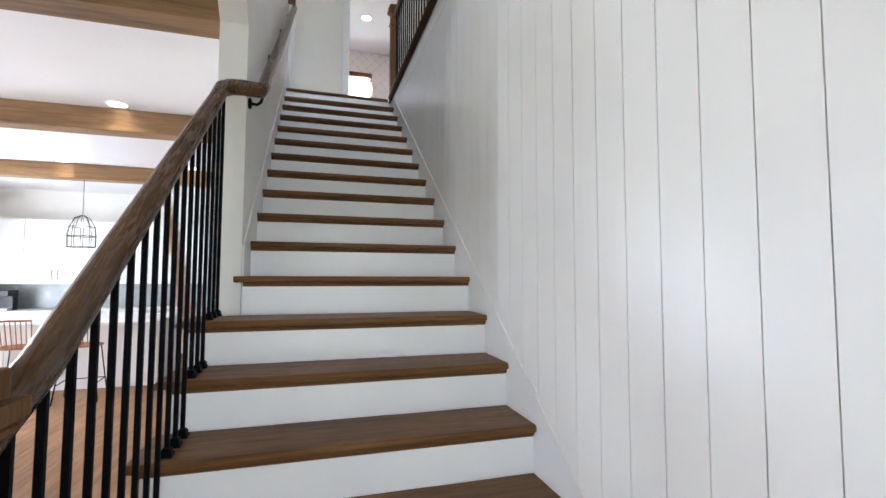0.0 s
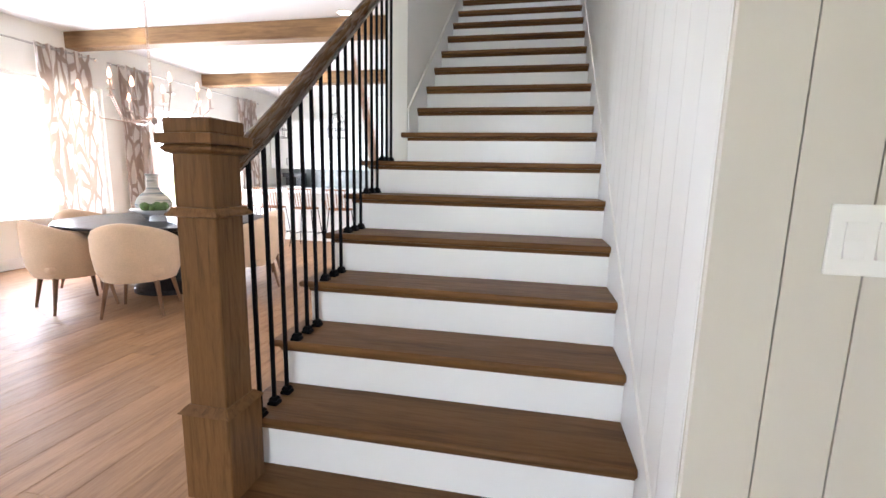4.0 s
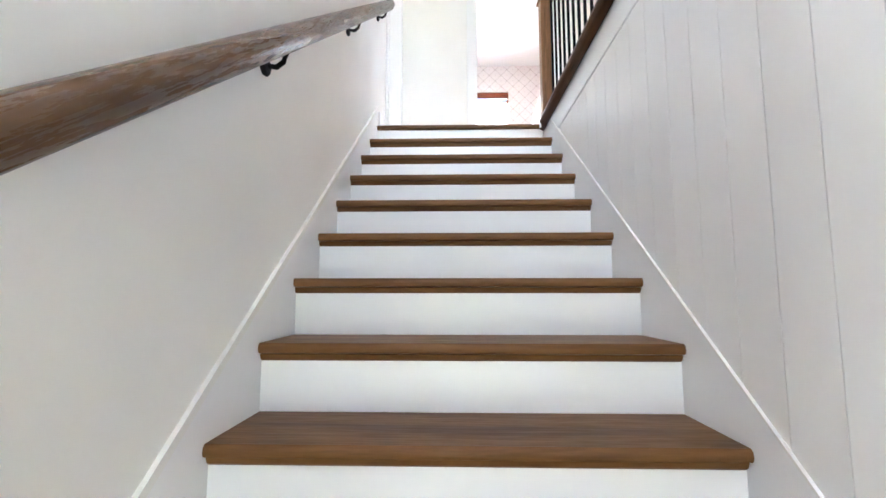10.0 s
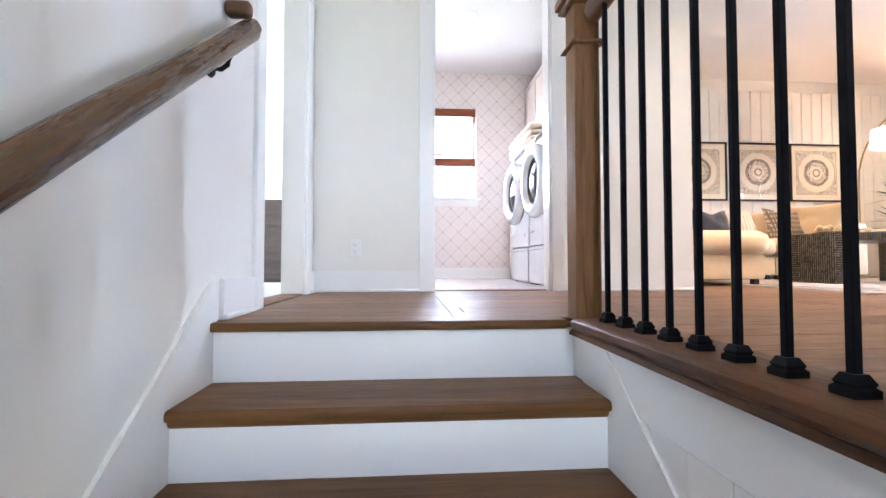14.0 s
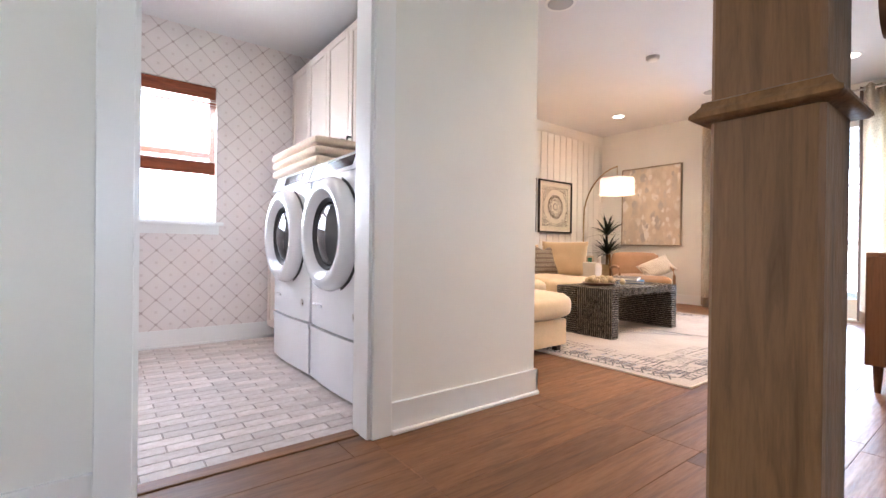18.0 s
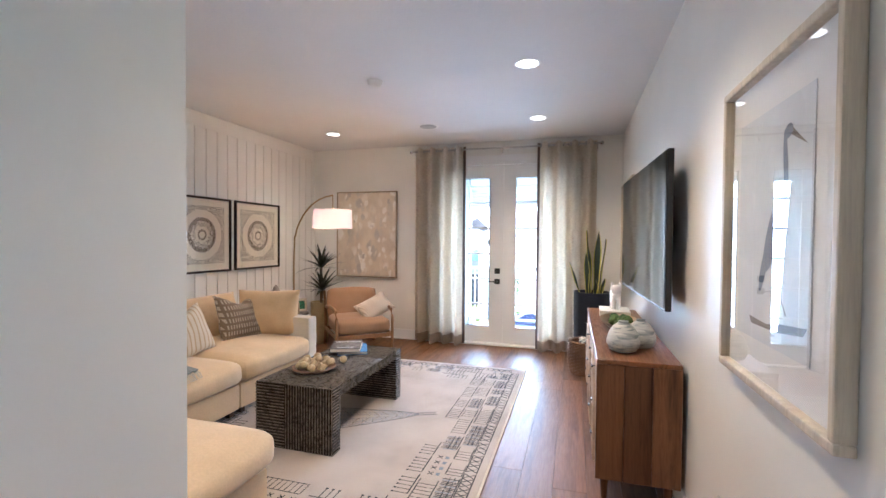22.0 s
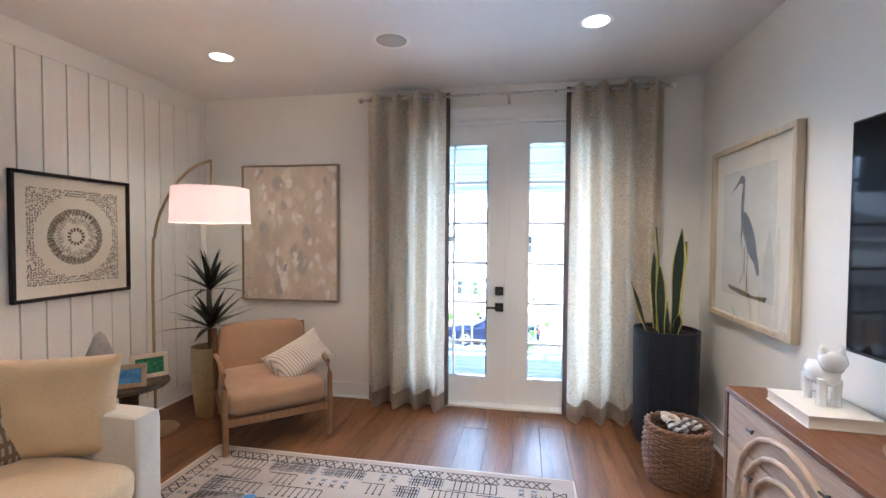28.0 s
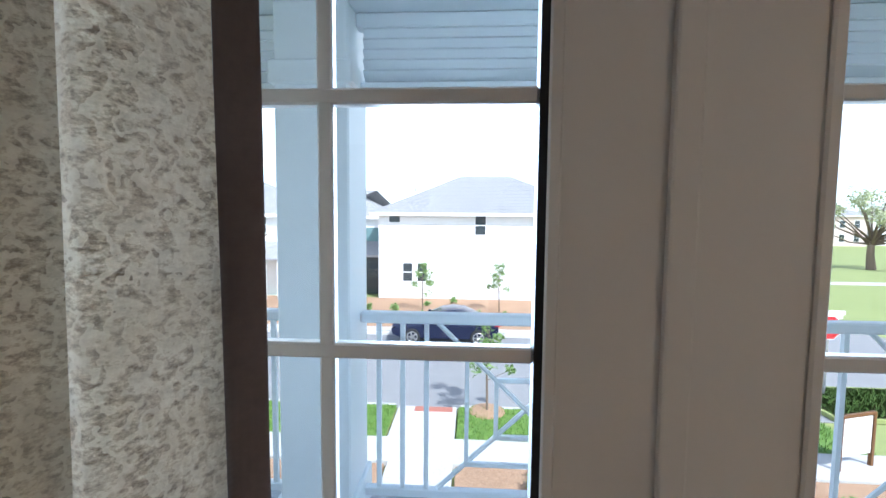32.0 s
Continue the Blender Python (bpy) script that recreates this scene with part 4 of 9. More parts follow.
def print_mesh():
    """Ink marks of the print: a wheel of spokes and a square field of short dashes."""
    rnd = random.Random(11)
    b = bmesh.new()

    def dash(x, z, l, w, ang):
        c, s = math.cos(ang), math.sin(ang)
        q = [(x + c * l * i - s * w * j, 0, z + s * l * i + c * w * j) for i, j in ((-1, -1), (1, -1), (1, 1), (-1, 1))]
        b.faces.new([b.verts.new(p) for p in q])

    for k in range(14):
        a = k * math.tau / 14
        dash(0.042 * math.cos(a), 0.042 * math.sin(a), 0.010, 0.0062, a)
    for k in range(120):
        a = k * math.tau / 120 + rnd.uniform(-0.008, 0.008)
        r = 0.165 - rnd.random() * 0.006
        l = rnd.uniform(0.014, 0.024)
        dash((r - l) * math.cos(a), (r - l) * math.sin(a), l, 0.0028, a)
        r2 = rnd.uniform(0.085, 0.12)
        dash(r2 * math.cos(a), r2 * math.sin(a), 0.018, 0.0011, a)
    n = 40
    for i in range(n):
        for j in range(n):
            x, z = (i - n / 2 + 0.5) * 0.0134, (j - n / 2 + 0.5) * 0.0134
            if math.hypot(x, z) < 0.232 or rnd.random() < 0.08:
                continue
            a = math.radians(40 if i % 2 else -40) + (math.pi / 2 if abs(x) > abs(z) else 0) + rnd.uniform(-0.5, 0.5)
            dash(x + rnd.uniform(-0.003, 0.003), z + rnd.uniform(-0.003, 0.003), rnd.uniform(0.005, 0.0075), rnd.uniform(0.002, 0.0034), a)
    return b


def print_picture(x0, x1):
    th = thing("framed_print", ((x0 + x1) / 2, YPIC - 0.0125, 5.075), "brown sunburst print on cream paper in a dark frame under glass", "picture", "four prints")
    w, h, f = (x1 - x0) / 2, 0.406, 0.022
    bm = bmesh.new()
    for a in ((-w, -h, w, -h + f), (-w, h - f, w, h), (-w, -h + f, -w + f, h - f), (w - f, -h + f, w, h - f)):
        box(a[0], -0.032, a[1], a[2], 0, a[3], 0.003, 1, bm=bm)
    part("picture_frame", bm, M_FRAME, th)
    part("paper", box(-w + f, -0.012, -h + f, w - f, -0.002, h - f), M_PAPER, th)
    part("print", PRINT, None, th, at=pose(0, -0.0126, 0) @ Matrix.Scale(1.16, 4))
    pane("glass", ("y", -0.020, -w + f, w - f, -h + f, h - f, -1), th, "", M_PICGLASS)
    return th


PRINT = mesh("print", print_mesh(), M_INK)
for x0, x1 in ((2.93, 3.755), (3.82, 4.64), (4.70, 5.505), (5.57, 6.372)):
    print_picture(x0, x1)


def abstract(name, stops, scale, stretch=(1, 1, 1), relief=0.4):
    n = Nodes(name)
    v = n.coords(stretch)
    a = n.add("TexNoise", Scale=scale, Detail=6.0, Roughness=0.65, Distortion=1.2)
    n.link(v, a.inputs["Vector"])
    vo = n.add("TexVoronoi", Scale=scale * 2.6)
    n.link(v, vo.inputs["Vector"])
    f = n.mix(0.28, a.outputs["Fac"], vo.outputs["Color"])
    n.color(n.ramp(f, stops))
    n.set(Roughness=0.75)
    n.bump(a.outputs["Fac"], relief, 0.004)
    return n.mat


def dabbed(name):
    """A tan ground under overlapping palette-knife dabs of white, grey and sand."""
    n = Nodes(name)
    v = n.coords((1, 1, 0.62))
    ground = n.ramp(n.noise(v, 5, 4, 0.6), [(0.35, (0.56, 0.46, 0.35)), (0.65, (0.70, 0.60, 0.47))])
    warp = n.add("TexNoise", Scale=9.0, Detail=3.0)
    n.link(v, warp.inputs["Vector"])
    shift = n.add("VectorMath")
    shift.operation = "MULTIPLY_ADD"
    n.link(warp.outputs["Color"], shift.inputs[0])
    shift.inputs[1].default_value = (0.09, 0.09, 0.09)
    n.link(v, shift.inputs[2])
    col, rough = ground, None
    area = n.value(n.noise(v, 2.6, 2), 0.25, 1, 0.34, 0.52)
    for size, lo in ((8, 0.16), (13, 0.30)):
        vo = n.add("TexVoronoi", Scale=float(size))
        n.link(shift.outputs[0], vo.inputs["Vector"])
        pick = n.add("SeparateColor")
        n.link(vo.outputs["Color"], pick.inputs[0])
        dab = n.ramp(pick.outputs[1], [(0.0, (0.43, 0.385, 0.345)), (0.3, (0.54, 0.475, 0.40)), (0.5, (0.74, 0.66, 0.55)), (0.70, (0.86, 0.82, 0.76))], "CONSTANT")
        keep = n.value(pick.outputs[0], 0, 1, lo, lo + 0.03)
        inside = n.value(vo.outputs["Distance"], 1, 0, 0.34, 0.52)
        both = n.mix(keep, (0, 0, 0), inside)
        col = n.mix(n.mix(area, (0, 0, 0), both), col, dab)
        rough = both
    n.color(n.mix(n.value(n.noise(v, 60, 3), 0, 0.16), col, (0.70, 0.62, 0.51)))
    n.set(Roughness=0.75)
    n.bump(rough, 0.4, 0.003)
    return n.mat


M_CANVAS = dabbed("pale_canvas")
M_GOLDWOOD = wood("pale_gold_wood", (0.42, 0.33, 0.22), (0.27, 0.2, 0.13), "z", 0.4)
art = thing("painting", (XDOOR, 8.51, 5.112), "pale abstract canvas in a slim gold wood frame", "painting")
bm = bmesh.new()
for a in ((-0.48, -0.626, 0.48, -0.612), (-0.48, 0.612, 0.48, 0.626), (-0.48, -0.612, -0.466, 0.612), (0.466, -0.612, 0.48, 0.612)):
    box(-0.042, a[0], a[1], -0.001, a[2], a[3], 0.002, 1, bm=bm)
part("picture_frame", bm, M_GOLDWOOD, art)
part("canvas", box(-0.036, -0.462, -0.608, -0.004, 0.462, 0.608, 0.003, 1), M_CANVAS, art)

# dark frame on the stair wall near the landing
sf = thing("framed_picture", (-0.365, 4.70, 5.00), "dark framed picture on the white stair wall", "picture")
bm = bmesh.new()
for a in ((-0.26, -0.37, 0.26, -0.335), (-0.26, 0.335, 0.26, 0.37), (-0.26, -0.335, -0.225, 0.335), (0.225, -0.335, 0.26, 0.335)):
    box(0.001, a[0], a[1], 0.028, a[2], a[3], 0.003, 1, bm=bm)
part("picture_frame", bm, M_FRAME, sf)
part("paper", box(0.002, -0.225, -0.335, 0.010, 0.225, 0.335), M_PAPER, sf)

# dark canvas on the short wall beside the sofa
M_DARKART = abstract("grey_canvas", [(0.25, (0.03, 0.03, 0.035)), (0.42, (0.13, 0.12, 0.12)), (0.55, (0.42, 0.40, 0.39)), (0.7, (0.60, 0.58, 0.56))], 1.6, (1, 1, 1), 0.2)
dk = thing("canvas_painting", (XLW, 7.95, 5.08), "large dark grey and white abstract canvas on the short wall", "painting")
part("canvas", box(0.001, -0.62, -0.88, 0.04, 0.62, 0.88, 0.004, 1), M_DARKART, dk)

M_BIRDFRAME = wood("cream_frame", (0.64, 0.56, 0.42), (0.50, 0.42, 0.30), "z", 0.42, 1, 0.03)
M_BOARD = paint("picture_mount", (0.80, 0.79, 0.75), 0.8, 90, 0.05, 0.02)
M_SHEET = abstract("pale_blue_sheet", [(0.3, (0.60, 0.63, 0.64)), (0.7, (0.72, 0.74, 0.74))], 3, (1, 1, 1), 0.0)
M_SLATE = plain("slate_ink", (0.13, 0.17, 0.24), 0.8, 0, 0.3, 18, 0)
M_SEPIA = plain("sepia_ink", (0.12, 0.09, 0.06), 0.8, 0, 0.3, 18, 0)


def tall_picture(x0, x1, z0, z1, face=1):
    """A wide mount with a long-necked figure; face: the way it looks."""
    th = thing("framed_picture", ((x0 + x1) / 2, YTV, (z0 + z1) / 2), "cream framed picture with slate blue shapes on pale paper", "picture", "pictures beside the screen")
    w, h, f = (x1 - x0) / 2, (z1 - z0) / 2, 0.068 * (x1 - x0) / 2
    k0 = w / 0.5025
    bm = bmesh.new()
    for a in ((-w, -h, w, -h + f), (-w, h - f, w, h), (-w, -h + f, -w + f, h - f), (w - f, -h + f, w, h - f)):
        box(a[0], 0.001, a[1], a[2], 0.045, a[3], 0.006, 2, bm=bm)
    part("picture_frame", bm, M_BIRDFRAME, th)
    part("mount", box(-w + f, 0.004, -h + f, w - f, 0.016, h - f), M_BOARD, th)
    part("sheet", box(-w * 0.57, 0.0165, -h * 0.71, w * 0.72, 0.018, h * 0.71), M_SHEET, th)
    b = bmesh.new()
    for n, (px, pz, rx, rz, ang) in enumerate(((0.0, -0.02, 0.058, 0.17, -0.48), (0.088, 0.22, 0.019, 0.13, 0.10), (0.105, 0.335, 0.034, 0.025, 0.3), (0.09, 0.06, 0.012, 0.13, 0.08), (-0.085, -0.16, 0.026, 0.10, -0.36))):
        vs = []
        for k in range(20):
            u, v = rx * math.cos(k * math.tau / 20), rz * math.sin(k * math.tau / 20)
            vs.append(b.verts.new((face * k0 * (px + u * math.cos(ang) - v * math.sin(ang)), 0.0184 + n * 0.0002, k0 * (pz + u * math.sin(ang) + v * math.cos(ang)))))
        b.faces.new(vs)
    part("print", b, M_SLATE, th)
    b = prism([(0.13, 0.345), (0.245, 0.262), (0.128, 0.318)], "y", 0.0182, 0.0186)
    box(0.012, 0.0181, -0.36, 0.020, 0.0183, -0.09, bm=b)
    box(0.048, 0.0181, -0.24, 0.056, 0.0183, -0.08, bm=b)
    join(b, prism([(0.05, -0.235), (0.057, -0.24), (0.115, -0.315), (0.108, -0.32)], "y", 0.0181, 0.0183))
    join(b, prism([(-0.22, -0.365), (-0.05, -0.375), (0.06, -0.355), (0.27, -0.335), (0.24, -0.365), (0.05, -0.39), (-0.2, -0.395)], "y", 0.0187, 0.0189))
    b = moved(b, Matrix.Diagonal((face * k0, 1, k0, 1)))
    if face < 0:
        bmesh.ops.reverse_faces(b, faces=b.faces[:])
    part("print", b, M_SEPIA, th)
    pane("glass", ("y", 0.028, -w + f, w - f, -h + f, h - f, 1), th, "", M_PICGLASS)
    return th


tall_picture(2.42, 3.18, 4.605, 5.575, -1)
tall_picture(5.94, 6.945, 4.565, 5.69)

# wall-mounted screen over the sideboard
M_SCREEN = plain("dark_screen", (0.006, 0.006, 0.007), 0.05, 0, 0.1, 3, 0, 0.07)
tv = thing("television", (4.61, YTV + 0.022, 5.105), "large flat black television on a wall arm", "television", turn=2.5)
part("housing", box(-0.75, 0.085, -0.425, 0.75, 0.118, 0.425, 0.006, 2), M_BLACK, tv)
part("screen", box(-0.742, 0.1185, -0.412, 0.742, 0.121, 0.418, 0.001, 1), M_SCREEN, tv, "glossy dark screen")
part("mount_arm", box(-0.1, -0.02, -0.15, 0.1, 0.084, 0.2, 0.01, 1), M_BLACK, tv)


def outlet(x, y, z, turn):
    th = thing("wall_outlet", (x, y, z), "white plastic double power outlet on the wall", "outlet", turn=turn)
    part("cover_plate", box(-0.036, -0.006, -0.057, 0.036, 0, 0.057, 0.003, 2), M_PLATE, th)
    for dz in (-0.021, 0.021):
        s = part("socket", moved(lathe([(0, 0), (0.0165, 0), (0.0165, 0.0025), (0, 0.003)], 18), pose(0, -0.006, dz, 90)), M_PLATE, th)
        bm = box(-0.0075, -0.0094, dz - 0.001, -0.0055, -0.0088, dz + 0.008)
        box(0.0055, -0.0094, dz - 0.001, 0.0075, -0.0088, dz + 0.007, bm=bm)
        box(-0.002, -0.0094, dz - 0.011, 0.002, -0.0088, dz - 0.007, bm=bm)
        part("slots", bm, M_BLACK, s)
    return th


outlet(-0.09, YHALL, 3.905, 0)
outlet(3.26, YTV, 3.99, 180)
sw = thing("light_switch", (0.995, 0.24, 1.163), "white double rocker light switch plate", "light switch")
part("cover_plate", box(-0.059, -0.007, -0.058, 0.059, 0, 0.058, 0.003, 2), M_PLATE, sw)
for dx in (-0.023, 0.023):
    part("rocker", prism([(-0.0065, -0.030), (-0.0130, -0.030), (-0.0120, -0.026), (-0.0085, 0.0), (-0.0100, 0.027), (-0.0095, 0.030), (-0.0065, 0.030)], "x", dx - 0.0145, dx + 0.0145), M_PLATE, sw)

# ---- loft: furniture ----
M_SOFA = fabric("sofa_cloth", (0.66, 0.49, 0.285), 380, 0.06, 0.9, 0.25, 0.22)
M_PALE = fabric("pale_cloth", (0.66, 0.60, 0.50), 380, 0.06, 0.9, 0.25)
M_NAVY = fabric("navy_cloth", (0.016, 0.0175, 0.028), 320, 0.16, 0.9, 0.5, 0.35)
M_THROW = fabric("grey_blue_knit", (0.205, 0.232, 0.225), 240, 0.12)
M_FRINGE = fabric("cream_fringe", (0.62, 0.57, 0.47), 240, 0.1)
M_TAN = fabric("tan_cloth", (0.40, 0.25, 0.145), 420, 0.08, 0.9, 0.35, 0.2)
M_LIGHTWOOD = wood("light_oak", (0.33, 0.19, 0.095), (0.2, 0.11, 0.055), "z", 0.42)
M_FOOT = wood("dark_foot", (0.05, 0.032, 0.02), (0.03, 0.018, 0.012), "z", 0.5)


def striped(name, ground, stripe, scale, axis="X", width=0.5, second=None):
    n = Nodes(name)
    v = n.coords()
    w = n.add("TexWave", Scale=scale)
    w.bands_direction = axis
    n.link(v, w.inputs["Vector"])
    col = n.mix(n.value(w.outputs["Fac"], 0, 1, width - 0.06, width + 0.06), ground, stripe)
    if second:
        w2 = n.add("TexWave", Scale=second[1])
        w2.bands_direction = second[2]
        n.link(v, w2.inputs["Vector"])
        col = n.mix(n.value(w2.outputs["Fac"], 0, 1, 0.62, 0.75), col, second[0])
    fine = n.noise(v, 130, 3)
    n.color(n.mix(n.value(fine, 0, 0.3), col, tone(ground, 0.7)))
    n.set(Roughness=0.92, Sheen_Weight=0.2)
    n.bump(fine, 0.3, 0.002)
    return n.mat


M_CREAMSTRIPE = striped("cream_stripe_cloth", (0.68, 0.60, 0.46), (0.50, 0.36, 0.20), 6.5, "X", 0.78)
M_BROWNGRID = striped("brown_pick_cloth", (0.20, 0.15, 0.10), (0.52, 0.46, 0.36), 12, "X", 0.62, ((0.20, 0.15, 0.10), 5.5, "Z"))
M_DOTSTRIPE = striped("brown_dot_cloth", (0.62, 0.55, 0.44), (0.27, 0.21, 0.16), 14, "Z", 0.6, ((0.62, 0.55, 0.44), 11, "X"))
M_TICKING = striped("ticking_cloth", (0.68, 0.62, 0.54), (0.36, 0.30, 0.24), 22, "X", 0.72)

sofa = thing("sectional_sofa", (0, 0, FL), "large L-shaped beige fabric sofa with loose cushions", "sofa")
SEATS = ((2.33, 7.06, 3.22, 8.13), (2.33, 8.13, 3.22, 9.36), (3.22, 8.12, 4.235, 9.36), (4.235, 8.12, 5.17, 9.36))
for n, (x0, y0, x1, y1) in enumerate(SEATS):
    part("base", soft_box(x0 + 0.003, y0 + 0.003, 0.055, x1 - 0.003, y1 - 0.003, 0.265, 0.02, 0.0, 8, n, 0.002), M_SOFA, sofa, "", 60)
    for fx in (x0 + 0.06, x1 - 0.06):
        for fy in (y0 + 0.06, y1 - 0.06):
            part("foot", box(fx - 0.025, fy - 0.025, 0.0, fx + 0.025, fy + 0.025, 0.056, 0.004, 1), M_FOOT, sofa)
cs = ((2.55, 7.02, 3.25, 8.12), (2.55, 8.13, 3.22, 9.15), (3.225, 8.07, 4.23, 9.12), (4.24, 8.07, 5.165, 9.12))
for n, (x0, y0, x1, y1) in enumerate(cs):
    part("seat_cushion", soft_box(x0, y0, 0.262, x1, y1, 0.455, 0.075, 0.03, 14, n + 10, 0.007), M_SOFA, sofa, "plump beige seat cushion" if n == 0 else "", 80)
part("back_frame", soft_box(2.27, 7.06, 0.06, 2.45, 9.36, 0.63, 0.04, 0.0, 10, 21, 0.003), M_SOFA, sofa, "", 60)
part("back_frame", soft_box(2.45, 9.19, 0.06, 5.17, 9.365, 0.63, 0.04, 0.0, 10, 22, 0.003), M_SOFA, sofa, "", 60)
part("arm", soft_box(5.17, 8.12, 0.055, 5.33, 9.36, 0.635, 0.03, 0.0, 10, 23, 0.003), M_PALE, sofa, "slim pale upholstered arm", 60)


def loose(name, w, h, t, at, lean, turn, seed, parent, material, roll=0, pinch=0.07, label="", chop=0.0):
    m = Matrix.Translation(at) @ pose(0, 0, 0, 0, 0, turn) @ pose(0, 0, 0, lean, 0, 0) @ pose(0, 0, 0, 0, roll, 0)
    return part(name, moved(pillow(w, h, t, 16, pinch, seed, 0.014, chop), m), material, parent, label, 80)


for n, (w, x, y, z, turn) in enumerate(((0.90, 3.83, 9.06, 0.615, 0), (0.98, 4.72, 9.04, 0.635, -3), (0.86, 2.98, 9.06, 0.60, 4), (0.98, 2.60, 8.55, 0.575, 92), (0.98, 2.58, 7.62, 0.57, 88))):
    loose("back_cushion", w, 0.45, 0.27, (x, y, z), -14, turn, n + 30, sofa, M_SOFA, 0, 0.05)
loose("back_cushion", 0.60, 0.47, 0.2, (5.13, 8.56, 0.665), -10, -66, 41, sofa, M_SOFA, 0, 0.05, "square end cushion against the arm")


def throw_pillow(w, h, t, at, lean, turn, seed, material, label, roll=0):
    th = thing("throw_pillow", at, label, "pillow", "sofa pillows")
    loose("cover", w, h, t, (0, 0, 0), lean, turn, seed, th, material, roll, 0.14, "", 0.17 if material in (M_NAVY, M_BROWNGRID) else 0.09)
    return th


throw_pillow(0.50, 0.46, 0.17, (3.83, 8.58, FL + 0.635), -24, 4, 51, M_NAVY, "plain navy blue pillow on the sofa seat", 4)
throw_pillow(0.46, 0.44, 0.16, (4.24, 8.66, FL + 0.635), -24, 2, 52, M_CREAMSTRIPE, "cream pillow with tan stripes on the sofa", -6)
throw_pillow(0.48, 0.46, 0.17, (4.87, 8.70, FL + 0.65), -20, -8, 53, M_BROWNGRID, "brown and cream woven pillow on the sofa", 5)
throw_pillow(0.48, 0.46, 0.16, (2.93, 8.74, FL + 0.615), -28, 46, 54, M_CREAMSTRIPE, "cream striped pillow in the sofa corner", 12)
throw_pillow(0.44, 0.42, 0.15, (2.86, 8.40, FL + 0.54), -36, 58, 55, M_DOTSTRIPE, "cream pillow with brown dotted rows", -5)
throw_pillow(0.52, 0.50, 0.19, (2.94, 7.94, FL + 0.575), -32, 52, 56, M_NAVY, "dark navy pillow on the short side of the sofa", -8)

# throw blanket over the back and the seat
th = thing("throw_blanket", (0, 0, FL), "grey-blue knitted throw with cream fringe, draped on the sofa", "blanket")
line = [(9.22, 0.56), (9.19, 0.72), (9.08, 0.835), (8.95, 0.82), (8.85, 0.72), (8.78, 0.60), (8.72, 0.50), (8.6, 0.486), (8.4, 0.490), (8.22, 0.484), (8.10, 0.46)]
b = bmesh.new()
g = []
for i in range(15):
    u = i / 14
    row = []
    for j, (yy, zz) in enumerate(line):
        k = j / (len(line) - 1)
        x = lerp(3.41 + 0.02 * math.sin(j), 3.76, u) + 0.03 * k * (u - 0.5) + 0.05 * k
        w = 0.010 * math.sin(u * 17 + j * 0.6) + 0.006 * noise.noise(Vector((u * 6, j, 0)))
        row.append(b.verts.new((x, yy - 0.02 + (w if 1 < j < 6 else 0) + (0.05 * u if j > 8 else 0), zz + 0.016 + (abs(w) if j >= 6 else 0))))
    g.append(row)
for i in range(14):
    for j in range(len(line) - 1):
        b.faces.new((g[i][j], g[i + 1][j], g[i + 1][j + 1], g[i][j + 1]))
bmesh.ops.subdivide_edges(b, edges=b.edges[:], cuts=1, use_grid_fill=True, smooth=0.6)
bmesh.ops.solidify(b, geom=b.faces[:], thickness=0.01)
part("cloth", b, M_THROW, th, "", 80)
b = bmesh.new()
rnd = random.Random(3)
for i in range(46):
    u = i / 45
    x, yy = lerp(3.445, 3.825, u), lerp(8.085, 8.135, u)
    d = rnd.uniform(-0.01, 0.01)
    tube([(x, yy, 0.478), (x + d, yy - 0.025, 0.470), (x + d * 2, yy - 0.05, 0.44)], 0.0025, 4, b)
tagged(part("fringe", b, M_FRINGE, th, "cream knotted fringe"), kind="stuff")

# rug with a woven border and loose marks
rug = thing("rug", (0, 0, FL), "cream rug with worn blue-grey geometric border", "rug")


def rug_cloth():
    n = Nodes("rug_wool")
    v = n.coords()
    slow = n.noise(v, 2.2, 5)
    fine = n.noise(v, 150, 3)
    w = n.add("TexWave", Scale=70.0)
    w.bands_direction = "X"
    n.link(v, w.inputs["Vector"])
    base = n.ramp(slow, [(0.3, (0.37, 0.305, 0.25)), (0.5, (0.47, 0.40, 0.335)), (0.72, (0.54, 0.475, 0.415))])
    n.color(n.mix(n.value(fine, 0, 0.4), base, (0.40, 0.37, 0.34)))
    n.set(Roughness=0.95, Sheen_Weight=0.2)
    n.bump(n.mix(0.4, fine, w.outputs["Fac"]), 0.5, 0.003)
    return n.mat


def worn_ink(name, c):
    n = Nodes(name)
    v = n.coords()
    f = n.noise(v, 26, 5, 0.7)
    n.color(n.ramp(f, [(0.30, (0.50, 0.47, 0.42)), (0.42, c), (0.75, tone(c, 0.7))]))
    n.set(Roughness=0.95)
    n.bump(n.noise(v, 150, 2), 0.4, 0.002)
    return n.mat


M_RUG, M_RUGINK, M_RUGBLUE = rug_cloth(), worn_ink("rug_ink", (0.035, 0.037, 0.045)), worn_ink("rug_blue", (0.22, 0.26, 0.32))
RX0, RY0, RX1, RY1 = 3.05, 6.08, 6.17, 8.45
part("pile", box(RX0, RY0, 0.001, RX1, RY1, 0.012, 0.004, 1), M_RUG, rug)
part("border_edge", join(join(join(box(RX0 - 0.012, RY0 - 0.012, 0.001, RX1 + 0.012, RY0, 0.011), box(RX0 - 0.012, RY1, 0.001, RX1 + 0.012, RY1 + 0.012, 0.011)), box(RX0 - 0.012, RY0, 0.001, RX0, RY1, 0.011)), box(RX1, RY0, 0.001, RX1 + 0.012, RY1, 0.011)), M_PALE, rug)
ink, blue = bmesh.new(), bmesh.new()
